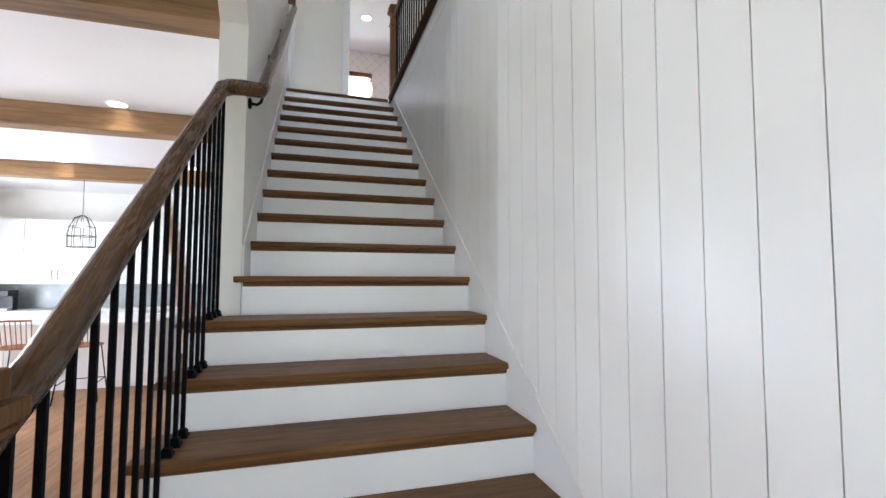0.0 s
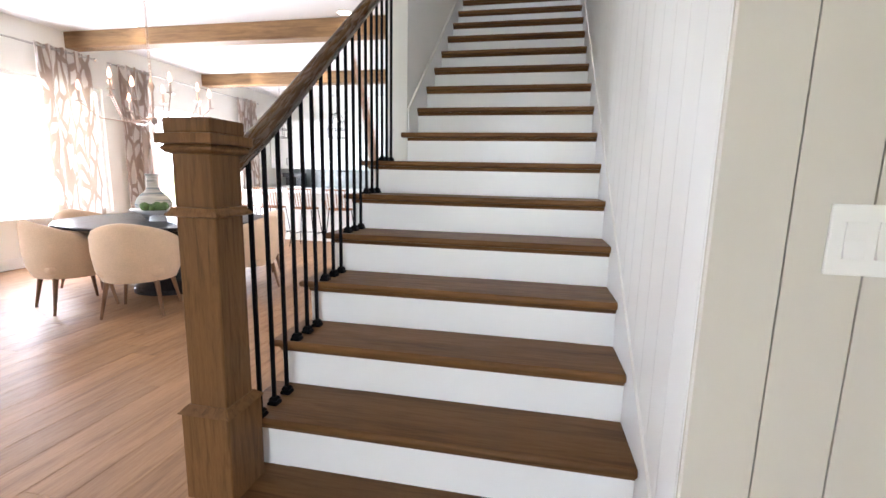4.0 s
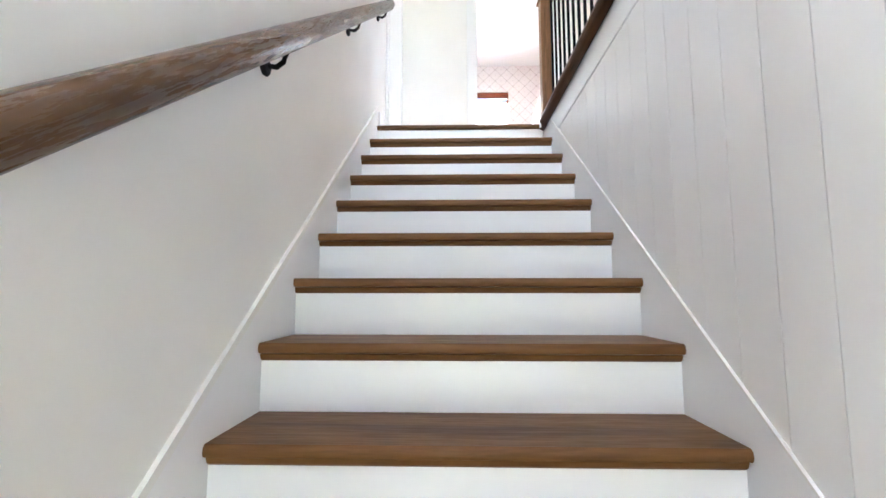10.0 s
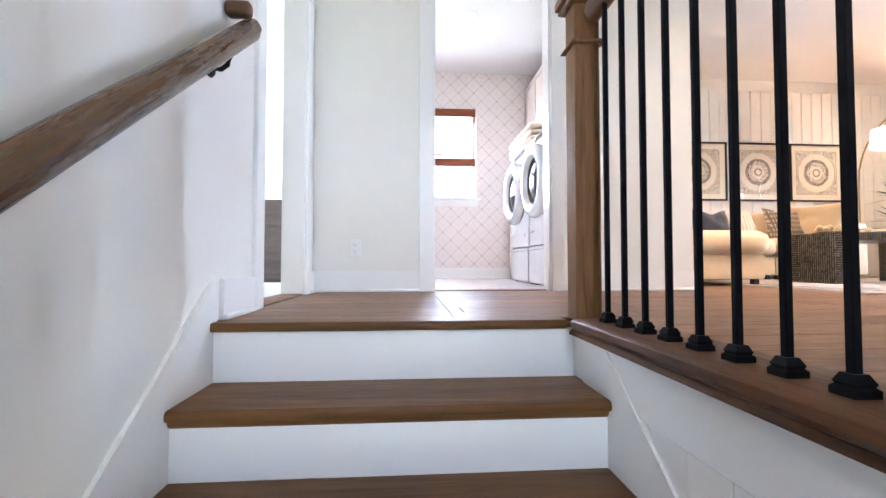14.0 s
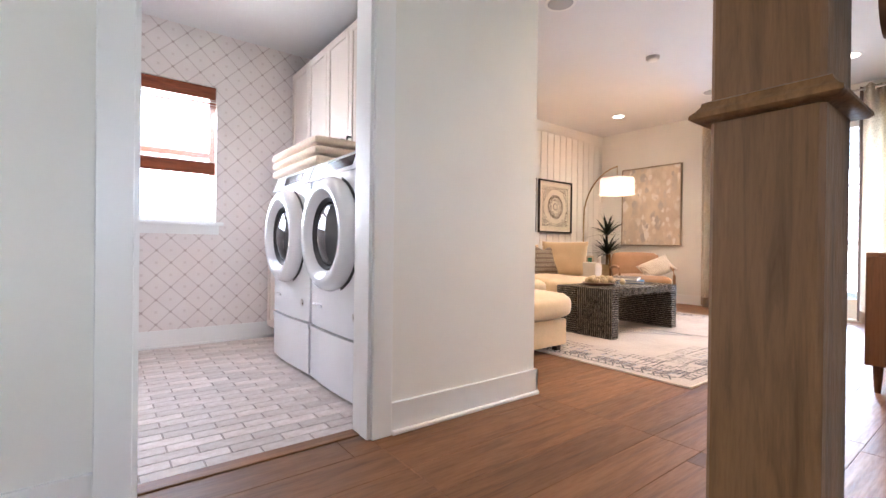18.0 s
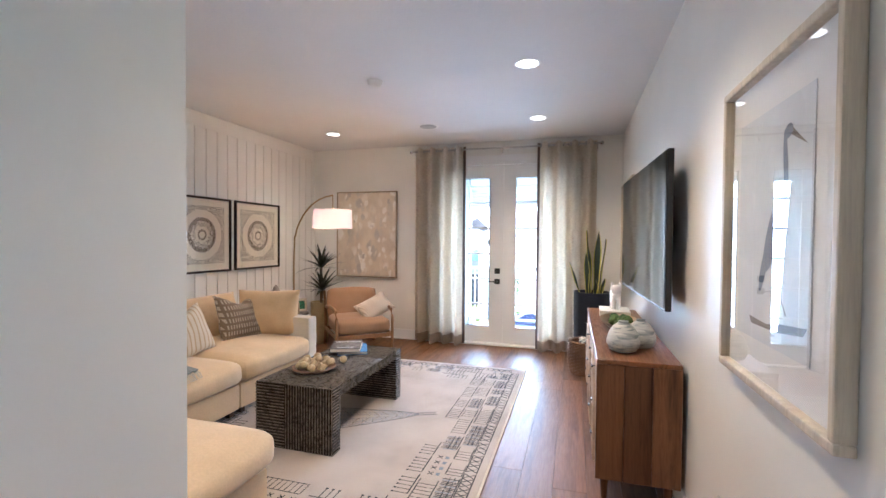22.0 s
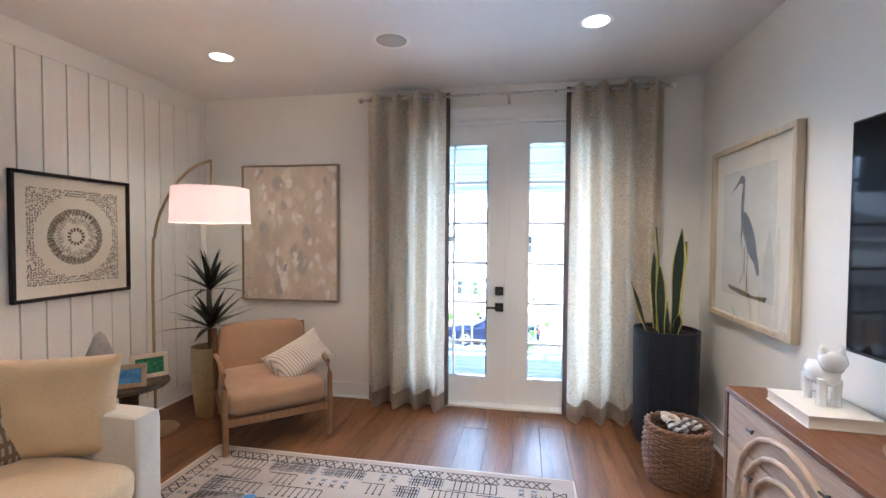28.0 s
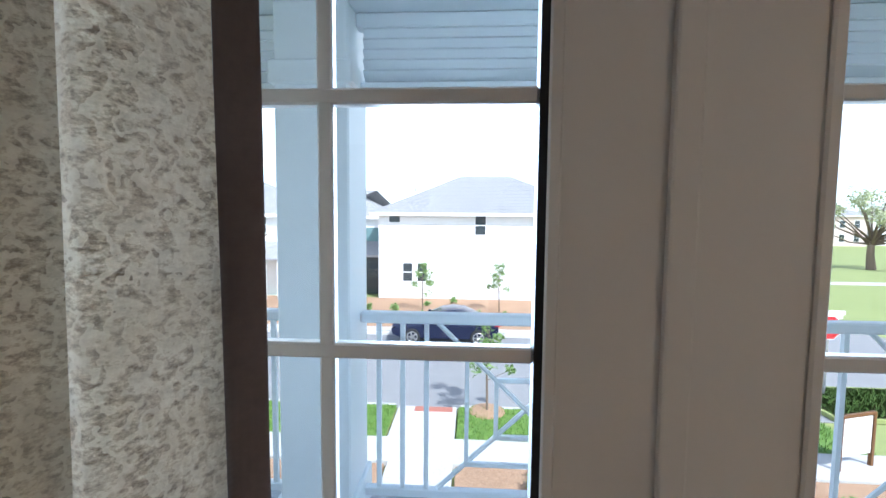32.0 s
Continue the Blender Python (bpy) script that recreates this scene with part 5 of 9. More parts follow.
rnd = random.Random(21)


def mark(bm, x, y, l, w, ang, z=0.0126):
    c, s = math.cos(ang), math.sin(ang)
    bm.faces.new([bm.verts.new((x + c * l * i - s * w * j, y + s * l * i + c * w * j, z)) for i, j in ((-1, -1), (1, -1), (1, 1), (-1, 1))])


def rug_block(x, y, lx, ly, kind, way):
    """One woven figure of the border: a comb, a hatched patch, a zigzag, crosses or a ladder; way: the rug's side."""
    def put(bm, u, v, l, w, ang):
        """u along the side, v inwards from its middle."""
        if way < 2:
            mark(bm, x + u, y + (v if way == 0 else -v), l, w, ang if way == 0 else -ang)
        else:
            mark(bm, x + (v if way == 2 else -v), y + u, l, w, math.pi / 2 - (ang if way == 2 else -ang))

    if kind == 0:
        for k in range(int(lx * 2 / 0.04)):
            u = -lx + k * 0.04
            put(ink, u, 0, ly * rnd.uniform(0.8, 1), 0.0032, math.pi / 2)
            put(ink, u, ly * 0.95, 0.008, 0.006, 0)
        put(ink, 0, -ly * 0.9, lx, 0.004, 0)
    elif kind == 1:
        for k in range(int(lx * 2 / 0.016)):
            put(ink if k % 4 else blue, -lx + k * 0.016, rnd.uniform(-0.006, 0.006), ly * rnd.uniform(0.85, 1), 0.0042, math.pi / 2)
        for k in range(int(ly * 2 / 0.03)):
            put(ink, 0, -ly + k * 0.03, lx, 0.0035, 0)
    elif kind == 2:
        m = max(2, int(lx * 2 / 0.05))
        for k in range(m):
            g = 0.95 if k % 2 else -0.95
            put(ink, -lx + (k + 0.5) * 2 * lx / m, 0, ly * 1.05, 0.004, g)
            put(ink, -lx + (k + 0.5) * 2 * lx / m, 0, ly * 1.05, 0.004, -g)
        put(ink, 0, ly, lx, 0.004, 0)
        put(ink, 0, -ly, lx, 0.004, 0)
    elif kind == 3:
        for k in range(int(lx * 2 / 0.07)):
            u = -lx + (k + 0.5) * 0.07
            for g in (-0.8, 0.8):
                put(ink, u, ly * 0.35, 0.022, 0.004, g)
            put(blue, u, -ly * 0.5, 0.016, 0.012, 0)
    else:
        for s in (-1, 1):
            put(ink, 0, s * ly, lx, 0.0035, 0)
        for k in range(int(lx * 2 / 0.035)):
            put(ink, -lx + k * 0.035, 0, ly, 0.003, math.pi / 2)


for side, span in ((0, RX1 - RX0), (1, RX1 - RX0), (2, RY1 - RY0), (3, RY1 - RY0)):
    for ringn, (d, half_w) in enumerate(((0.085, 0.035), (0.18, 0.05), (0.30, 0.055), (0.42, 0.05))):
        p = 0.06 + d * 0.7
        while p < span - 0.06 - d * 0.7:
            l = rnd.uniform(0.14, 0.36)
            l = min(l, span - 0.06 - d * 0.7 - p)
            k = 2 if ringn == 0 else rnd.choice(((1, 3, 4), (1, 0, 4, 3), (0, 0, 4, 9))[ringn - 1])
            if l > 0.05 and k < 9:
                mid = p + l / 2
                at = ((RX0 + mid, RY0 + d), (RX0 + mid, RY1 - d), (RX0 + d, RY0 + mid), (RX1 - d, RY0 + mid))[side]
                rug_block(*at, l / 2 - 0.008, half_w, k, side)
            p += l + (0.0 if ringn == 0 else rnd.uniform(0.01, 0.05))
# broad leaf-shaped figure that ends in a small tail, beside the table
FX0, FY0, FX1, FY1 = 4.30, 7.62, 4.68, 6.78
fdx, fdy = FX1 - FX0, FY1 - FY0
flen = math.hypot(fdx, fdy)
fdx, fdy, fang = fdx / flen, fdy / flen, math.atan2(fdy, fdx)
for k in range(38):
    t = k / 37
    wide = 0.26 * (1 - t) ** 0.8 + 0.015
    for s in (-1, 1):
        for q in range(3):
            d = wide * (0.25 + 0.3 * q)
            mark(blue if (k + q) % 3 else ink, FX0 + fdx * t * flen - fdy * s * d, FY0 + fdy * t * flen + fdx * s * d, 0.11 * wide + 0.010, 0.0026, fang - s * 0.9)
        mark(ink, FX0 + fdx * t * flen - fdy * s * wide, FY0 + fdy * t * flen + fdx * s * wide, 0.012, 0.004, fang - s * 0.32)
for k in range(9):
    for s in (-1, 1):
        mark(ink, FX1 + fdx * 0.018 * k - fdy * s * 0.02, FY1 + fdy * 0.018 * k + fdx * s * 0.02, 0.02, 0.003, fang + s * 0.8)
tagged(part("woven_marks", ink, M_RUGINK, rug), kind="stuff")
tagged(part("woven_marks", blue, M_RUGBLUE, rug), kind="stuff")

# waterfall coffee table clad in narrow inlay strips
M_INLAY = plain("dark_inlay", (0.006, 0.005, 0.005), 0.28, 0.0, 0.35, 35, 0.05)
def bone(name):
    """Short chips of pale bone and dark horn along each strip."""
    n = Nodes(name)
    v = n.coords()
    geo, comb, apart = n.add("NewGeometry"), n.add("CombineXYZ"), n.add("VectorMath")
    apart.operation = "MULTIPLY_ADD"
    for k in range(3):
        n.link(geo.outputs["Random Per Island"], comb.inputs[k])
    n.link(comb.outputs[0], apart.inputs[0])
    apart.inputs[1].default_value = (31, 47, 59)
    n.link(v, apart.inputs[2])
    chip = n.noise(apart.outputs[0], 30, 3, 0.6)
    n.color(n.ramp(chip, [(0.36, (0.02, 0.017, 0.014)), (0.44, (0.12, 0.10, 0.078)), (0.72, (0.27, 0.24, 0.185))]))
    n.set(Roughness=0.3)
    return n.mat


M_STRIP = bone("bone_strip")
TX0, TX1, TY0, TY1, TZ = 3.845, 5.015, 7.065, 7.66, 0.452
ct = thing("coffee_table", (0, 0, FL), "waterfall coffee table clad in dark and bone inlay strips", "coffee table")
part("top", box(TX0 + 0.003, TY0 + 0.003, TZ - 0.07, TX1 - 0.003, TY1 - 0.003, TZ - 0.003), M_INLAY, ct)
for x0, x1 in ((TX0 + 0.003, TX0 + 0.10), (TX1 - 0.10, TX1 - 0.003)):
    part("leg_panel", box(x0, TY0 + 0.003, 0.013, x1, TY1 - 0.003, TZ - 0.0705), M_INLAY, ct)
strips = bmesh.new()
half = (TY0 + TY1) / 2
step = 0.0205
x = TX0
while x < TX1 - 0.01:
    if int((x - TX0) / 0.39) % 2 == 0:
        box(x, TY0, TZ - 0.003, x + 0.0054, half - 0.003, TZ, bm=strips)
    x += step
y = TY0
while y < TY1 - 0.01:
    for s in range(3):
        a0, a1 = TX0 + s * 0.39, TX0 + (s + 1) * 0.39
        if y > half or s == 1:
            box(a0 + 0.002, y, TZ - 0.003, a1 - 0.002, y + 0.0054, TZ, bm=strips)
    y += step
z = 0.02
while z < TZ - 0.005:
    box(TX0 - 0.002, half + 0.07, z, TX0 + 0.002, TY1, z + 0.0054, bm=strips)
    box(TX1 - 0.002, TY0, z, TX1 + 0.002, TY1, z + 0.0054, bm=strips)
    for x0, x1 in ((TX0, TX0 + 0.10), (TX1 - 0.10, TX1)):
        box(x0, TY0 - 0.001, z, x1, TY0 + 0.002, z + 0.0054, bm=strips)
        box(x0, TY1 - 0.002, z, x1, TY1 + 0.001, z + 0.0054, bm=strips)
    box(TX1 - 0.104, TY0 + 0.003, z, TX1 - 0.1, TY1 - 0.003, z + 0.0054, bm=strips)
    box(TX0 + 0.1, TY0 + 0.003, z, TX0 + 0.104, TY1 - 0.003, z + 0.0054, bm=strips)
    z += step
y = TY0 + 0.004
while y < half + 0.06:
    box(TX0 - 0.002, y, 0.015, TX0 + 0.002, y + 0.0054, TZ - 0.004, bm=strips)
    y += step
x = TX0 + 0.1
while x < TX1 - 0.1:
    for yy in (TY0 - 0.001, TY1 - 0.002):
        box(x, yy, TZ - 0.07, x + 0.0054, yy + 0.003, TZ - 0.004, bm=strips)
    x += step
tagged(part("inlay_strips", strips, M_STRIP, ct, "thin bone-coloured inlay strips"), kind="stuff")

# beads on a tray, and two books
M_BEAD = wood("pale_bead", (0.56, 0.44, 0.26), (0.42, 0.31, 0.17), "x", 0.45, 3, 0.15)
M_WICKER = fabric("wicker", (0.20, 0.10, 0.048), 120, 0.3, 0.7, 0.9)
tray = thing("wicker_tray", (4.20, 7.43, FL + TZ), "small round brown wicker tray on the coffee table", "tray")
part("tray_base", lathe([(0, 0), (0.13, 0), (0.15, 0.012), (0.16, 0.022), (0.154, 0.026), (0.142, 0.014), (0, 0.01)], 30), M_WICKER, tray, "", 60)
beads = thing("bead_garland", (4.20, 7.43, FL + TZ + 0.012), "string of large pale wooden beads heaped on a tray", "bead garland")
ball, cube = lathe([(0.008, -0.028), (0.022, -0.018), (0.0285, 0), (0.022, 0.018), (0.008, 0.028), (0, 0.028)], 14), box(-0.022, -0.022, -0.022, 0.022, 0.022, 0.022, 0.008, 2)
ball_me, cube_me = mesh("bead", ball, M_BEAD, 80), mesh("bead", cube, M_BEAD, 60)
for i in range(22):
    a = i * 0.62
    r = 0.06 + 0.0042 * i
    ob = part("bead", cube_me if i % 5 == 2 else ball_me, None, beads, at=pose(r * math.cos(a), r * math.sin(a) * 0.85, 0.03 + 0.02 * (i % 3 == 0), 20 * i, 0, 35 * i))
part("bead", ball_me, None, beads, at=pose(0.22, -0.12, 0.018))


def book(at, w, l, h, turn, cover, label, text=""):
    th = thing("book", at, label, "book", turn=turn)
    part("cover", join(join(box(-w / 2, -l / 2, 0, w / 2, l / 2, 0.004), box(-w / 2, -l / 2, h - 0.004, w / 2, l / 2, h)), box(-w / 2, -l / 2, 0, -w / 2 + 0.005, l / 2, h)), cover, th)
    part("pages", box(-w / 2 + 0.005, -l / 2 + 0.004, 0.004, w / 2 - 0.004, l / 2 - 0.004, h - 0.004), M_PAPER, th)
    if text:
        cu = bpy.data.curves.new("title", "FONT")
        cu.body, cu.size, cu.align_x, cu.extrude = text, 0.058, "CENTER", 0.0003
        cu.space_character = 1.15
        ob = new("title", cu)
        ob.data.materials.append(M_PLATE)
        ob.parent = th
        ob.matrix_basis = pose(0, l / 2 - 0.075, h + 0.0006)
        part("subtitle", box(-w * 0.28, -l / 2 + 0.04, h, w * 0.28, -l / 2 + 0.048, h + 0.0006), M_PLATE, th)
    return th


M_OCEAN = abstract("sea_cover", [(0.3, (0.05, 0.045, 0.045)), (0.5, (0.13, 0.11, 0.10)), (0.8, (0.38, 0.34, 0.31))], 14, (1, 2.4, 1), 0.0)
M_BLUEBOOK = abstract("blue_cover", [(0.3, (0.03, 0.12, 0.32)), (0.6, (0.08, 0.24, 0.5)), (0.85, (0.4, 0.45, 0.4))], 10, (1, 1, 1), 0.0)
book((4.79, 7.43, FL + TZ), 0.25, 0.31, 0.026, -62, M_BLUEBOOK, "blue picture book under another book on the coffee table")
book((4.745, 7.46, FL + TZ + 0.0275), 0.25, 0.30, 0.034, -68, M_OCEAN, "grey book about the ocean on a blue book", "OCEAN")

# low armchair with an open wooden frame
ac = thing("armchair", (6.53, 8.28, FL), "low tan armchair with a curved light wood frame", "armchair", turn=-48)
part("seat", soft_box(-0.33, -0.36, 0.25, 0.33, 0.30, 0.43, 0.06, 0.025, 12, 61, 0.005), M_TAN, ac, "", 80)
bk = soft_box(-0.32, -0.06, 0, 0.32, 0.06, 0.43, 0.045, 0.02, 12, 62, 0.005)
part("backrest", moved(bk, pose(0, 0.28, 0.33, -16)), M_TAN, ac, "", 80)
for s in (-1, 1):
    leg = tube([(s * 0.345, -0.35, 0), (s * 0.35, -0.36, 0.26), (s * 0.352, -0.345, 0.45), (s * 0.352, -0.29, 0.535), (s * 0.352, -0.16, 0.56), (s * 0.352, 0.12, 0.555), (s * 0.350, 0.33, 0.52)], 0.019, 10)
    part("arm_frame", leg, M_LIGHTWOOD, ac, "", 60)
    part("back_leg", tube([(s * 0.345, 0.42, 0.0), (s * 0.345, 0.36, 0.22), (s * 0.348, 0.37, 0.45), (s * 0.348, 0.45, 0.72)], 0.018, 10), M_LIGHTWOOD, ac, "", 60)
    part("side_rail", box(s * 0.345 - 0.012, -0.35, 0.20, s * 0.345 + 0.012, 0.38, 0.25, 0.006, 2), M_LIGHTWOOD, ac)
part("front_rail", box(-0.335, -0.365, 0.20, 0.335, -0.34, 0.25, 0.006, 2), M_LIGHTWOOD, ac)
part("back_rail", box(-0.335, 0.37, 0.20, 0.335, 0.395, 0.25, 0.006, 2), M_LIGHTWOOD, ac)
lp = thing("lumbar_pillow", (6.56, 8.06, FL + 0.545), "small ticking-striped pillow with a flanged edge on the armchair", "pillow")
loose("cover", 0.46, 0.30, 0.15, (0, 0, 0), -38, -58, 64, lp, M_TICKING, -30, 0.1)

# arc floor lamp
M_SHADE = Nodes("linen_shade")
M_SHADE.set(Base_Color=(0.82, 0.74, 0.62, 1), Roughness=0.9)
tr, mx, em, ad = M_SHADE.add("BsdfTranslucent"), M_SHADE.add("MixShader"), M_SHADE.add("Emission"), M_SHADE.add("AddShader")
tr.inputs[0].default_value = (0.56, 0.50, 0.50, 1)
em.inputs[0].default_value = (1.0, 0.74, 0.66, 1)
em.inputs[1].default_value = 0.62 * DIM
mx.inputs[0].default_value = 0.55
M_SHADE.link(M_SHADE.bsdf.outputs[0], mx.inputs[1])
M_SHADE.link(tr.outputs[0], mx.inputs[2])
M_SHADE.link(mx.outputs[0], ad.inputs[0])
M_SHADE.link(em.outputs[0], ad.inputs[1])
M_SHADE.link(ad.outputs[0], M_SHADE.tree.nodes["Material Output"].inputs[0])
M_SHADE = M_SHADE.mat
LX, LY, LZ = 5.89, 8.28, 5.165
fl = thing("floor_lamp", (0, 0, FL), "arched brass floor lamp with a wide white drum shade, lit", "floor lamp")
part("base", lathe([(0, 0), (0.15, 0), (0.155, 0.008), (0.15, 0.02), (0.03, 0.024), (0.014, 0.05)], 32, (6.30, 9.08, 0)), M_BRASS, fl, "", 50)
arc = [(6.30, 9.08, 0.03), (6.29, 9.08, 0.6), (6.28, 9.075, 1.1), (6.275, 9.06, 1.45)]
for k in range(9):
    a = k / 8
    arc.append((lerp(6.275, LX, a ** 1.5), lerp(9.05, LY, a ** 1.5), 1.45 + 0.48 * math.sin(a * math.pi / 2)))
part("arched_stem", tube(arc, 0.010, 10), M_BRASS, fl, "", 60)
part("drop_stem", tube([(LX, LY, 1.935), (LX - 0.01, LY - 0.01, 1.86), (LX, LY, LZ - FL + 0.2)], 0.006, 8), M_BRASS, fl)
b = lathe([(0.225, 0), (0.217, 0.215), (0.214, 0.215), (0.222, 0)], 48, (LX, LY, LZ - FL))
part("shade", b, M_SHADE, fl, "glowing white linen drum shade", 60)
sp = bmesh.new()
for k in range(3):
    a = k * math.tau / 3
    tube([(LX, LY, LZ - FL + 0.2), (LX + 0.216 * math.cos(a), LY + 0.216 * math.sin(a), LZ - FL + 0.2)], 0.003, 6, sp)
part("spider", sp, M_BRASS, fl)
b = bmesh.new()
bmesh.ops.create_uvsphere(b, u_segments=14, v_segments=10, radius=0.032, matrix=Matrix.Translation((LX, LY, LZ - FL + 0.13)))
part("bulb", b, M_LAMPON, fl, "glowing warm bulb", 60)
lamp = new("floor_lamp_bulb", bpy.data.lights.new("floor_lamp_bulb", "POINT"))
lamp.data.energy, lamp.data.color, lamp.data.shadow_soft_size = 54 * DIM, (1.0, 0.57, 0.29), 0.05
lamp.location = (LX, LY, LZ + 0.12)

# plants
M_LEAF = plain("dark_leaf", (0.011, 0.019, 0.010), 0.42, 0, 0.35, 14)
M_SNAKE = plain("snake_leaf", (0.020, 0.040, 0.028), 0.4, 0, 0.4, 22)
M_EDGE = plain("yellow_leaf_edge", (0.62, 0.56, 0.13), 0.45, 0, 0.2, 14)
M_CANE = plain("plant_cane", (0.14, 0.10, 0.06), 0.8, 0, 0.3, 30)
M_SOIL = plain("potting_soil", (0.03, 0.022, 0.016), 0.95, 0, 0.4, 60, 0.5)


def blade(length, width, droop, seed, n=7, fold=0.15):
    """One strap leaf that rises along +x, bends over and comes to a point."""
    b = bmesh.new()
    rows = []
    for i in range(n + 1):
        t = i / n
        w = width * (math.sin(math.pi * min(1, 0.12 + t * 0.95)) ** 0.7) * (1 - t * 0.25) if i < n else 0.0008
        x = length * t
        z = -droop * length * t * t
        rows.append([b.verts.new((x, -w, z + w * fold)), b.verts.new((x, 0, z)), b.verts.new((x, w, z + w * fold))])
    for p, q in zip(rows, rows[1:]):
        for k in (0, 1):
            b.faces.new((p[k], p[k + 1], q[k + 1], q[k]))
    return b


def rosette(th, at, count, length, seed):
    rnd = random.Random(seed)
    for k in range(count):
        up = lerp(86, 4, k / count) + rnd.uniform(-8, 8)
        l = length * rnd.uniform(0.8, 1.1)
        b = blade(l, 0.026, rnd.uniform(0.12, 0.4), k)
        part("leaf", moved(b, Matrix.Translation(at) @ Euler((0, 0, radians(k * 137.5))).to_matrix().to_4x4() @ Euler((0, radians(-up), 0)).to_matrix().to_4x4()), M_LEAF, th, "", 60)


M_POTGOLD = plain("pale_brass_pot", (0.52, 0.42, 0.24), 0.4, 0.5, 0.12, 20)
pl = thing("potted_plant", (6.68, 8.93, FL), "spiky dark green house plant on canes in a pale gold pot", "plant")
part("pot", lathe([(0, 0), (0.10, 0), (0.125, 0.25), (0.135, 0.56), (0.128, 0.56), (0.12, 0.5), (0, 0.5)], 28), M_POTGOLD, pl, "", 60)
part("soil", lathe([(0, 0.505), (0.12, 0.505), (0, 0.52)], 20), M_SOIL, pl)
for dx, dy, h in ((0.02, 0.0, 1.02), (-0.05, -0.06, 0.72)):
    part("cane", tube([(dx * 0.4, dy * 0.4, 0.5), (dx, dy, h)], 0.014, 8), M_CANE, pl, "", 60)
    rosette(pl, (dx, dy, h), 26, 0.36, int(h * 100))

pot = thing("snake_plant", (6.86, 5.37, FL), "tall yellow-edged snake plant in a ribbed navy planter", "plant")
prof = [(0, 0), (0.185, 0), (0.205, 0.03)]
for k in range(39):
    z = 0.05 + k * 0.0195
    prof += [(0.207 + 0.012 * z, z), (0.2095 + 0.012 * z, z + 0.006), (0.207 + 0.012 * z, z + 0.013)]
prof += [(0.219, 0.825), (0.205, 0.827), (0.197, 0.795), (0, 0.795)]
M_PLANTER = plain("navy_planter", (0.003, 0.0065, 0.018), 0.5, 0.0, 0.25, 25)
part("planter", lathe(prof, 40), M_PLANTER, pot, "ribbed matt navy planter", 30)
part("soil", lathe([(0, 0.80), (0.195, 0.798), (0, 0.81)], 24), M_SOIL, pot)
for k in range(3):
    a = 2.35 + k * 0.62
    part("seam", tube([(0.2105 * math.cos(a), 0.2105 * math.sin(a), 0.05), (0.2205 * math.cos(a), 0.2205 * math.sin(a), 0.81)], 0.003, 6), M_PLANTER, pot)
rnd = random.Random(9)
# stance (angle, radius), height, half width, lean of each leaf
for k, (a, r, h, wid, lean) in enumerate(((1.2, 0.045, 0.76, 0.042, 2), (3.6, 0.06, 0.75, 0.045, 4), (5.2, 0.07, 0.66, 0.038, 7), (2.5, 0.09, 0.50, 0.036, 6), (0.4, 0.10, 0.58, 0.040, 5), (4.4, 0.02, 0.42, 0.036, 3), (1.9, 0.14, 0.40, 0.016, 20), (2.9, 0.12, 0.26, 0.020, 14), (5.6, 0.14, 0.20, 0.026, 24), (3.3, 0.12, 0.18, 0.028, 12))):
    n, rows, edge = 12, [], bmesh.new()
    b = bmesh.new()
    m = Matrix.Translation((r * math.cos(a), r * math.sin(a), 0.795)) @ Euler((0, 0, a)).to_matrix().to_4x4() @ Euler((0, radians(lean), 0)).to_matrix().to_4x4() @ Euler((0, 0, rnd.uniform(-0.7, 0.7))).to_matrix().to_4x4()
    for i in range(n + 1):
        t = i / n
        w = wid * min(1.0, 0.62 + 0.75 * t) * (1 - max(0.0, (t - 0.62) / 0.38) ** 1.7) if i < n else 0.001
        tw = 0.55 * t * (1 if k % 2 else -1)
        row = []
        for s in (-1, -0.74, 0, 0.74, 1):
            side = s * w
            row.append((0.014 * s * s + side * math.sin(tw) * 0.6 + 0.006 * math.sin(t * 7 + k + s), side * math.cos(tw), t * h))
        rows.append(row)
    for bm2, cols in ((b, (1, 2)), (edge, (0, 3))):
        grid = [[bm2.verts.new(p) for p in row] for row in rows]
        for p, q in zip(grid, grid[1:]):
            for c in cols:
                bm2.faces.new((p[c], p[c + 1], q[c + 1], q[c]))
        for v in [v for v in bm2.verts if not v.link_faces]:
            bm2.verts.remove(v)
    leaf = part("leaf", moved(b, m), M_SNAKE, pot, "", 60)
    part("leaf_edge", moved(edge, m), M_EDGE, leaf, "yellow margin of the leaf", 60)

# basket with rolled throws
bsk = thing("storage_basket", (6.34, 5.45, FL), "round woven basket with rolled black and white throws", "basket")
def girth(h):
    return 0.158 + 0.030 * math.sin(h / 0.32 * 2.6)


part("basket_floor", lathe([(0, 0.004), (0.15, 0.004), (0.15, 0.012), (0, 0.012)], 30), M_WICKER, bsk)
weave = bmesh.new()
for k in range(19):
    h = 0.010 + k * 0.0172
    ring = []
    for q in range(60):
        a = q * math.tau / 60
        r = girth(h) + 0.006 * math.cos(15 * a + k * math.pi)
        ring.append((r * math.cos(a), r * math.sin(a), h + 0.002 * math.sin(7 * a + k)))
    tube(ring, 0.0078, 5, weave, closed=True)
tagged(part("woven_canes", weave, M_WICKER, bsk, "brown woven canes", 60), kind="stuff")
for q in range(30):
    a = q * math.tau / 30
    part("upright", tube([(girth(h) * math.cos(a), girth(h) * math.sin(a), h) for h in (0.005, 0.08, 0.16, 0.24, 0.335)], 0.0045, 5), M_WICKER, bsk)
rim = bmesh.new()
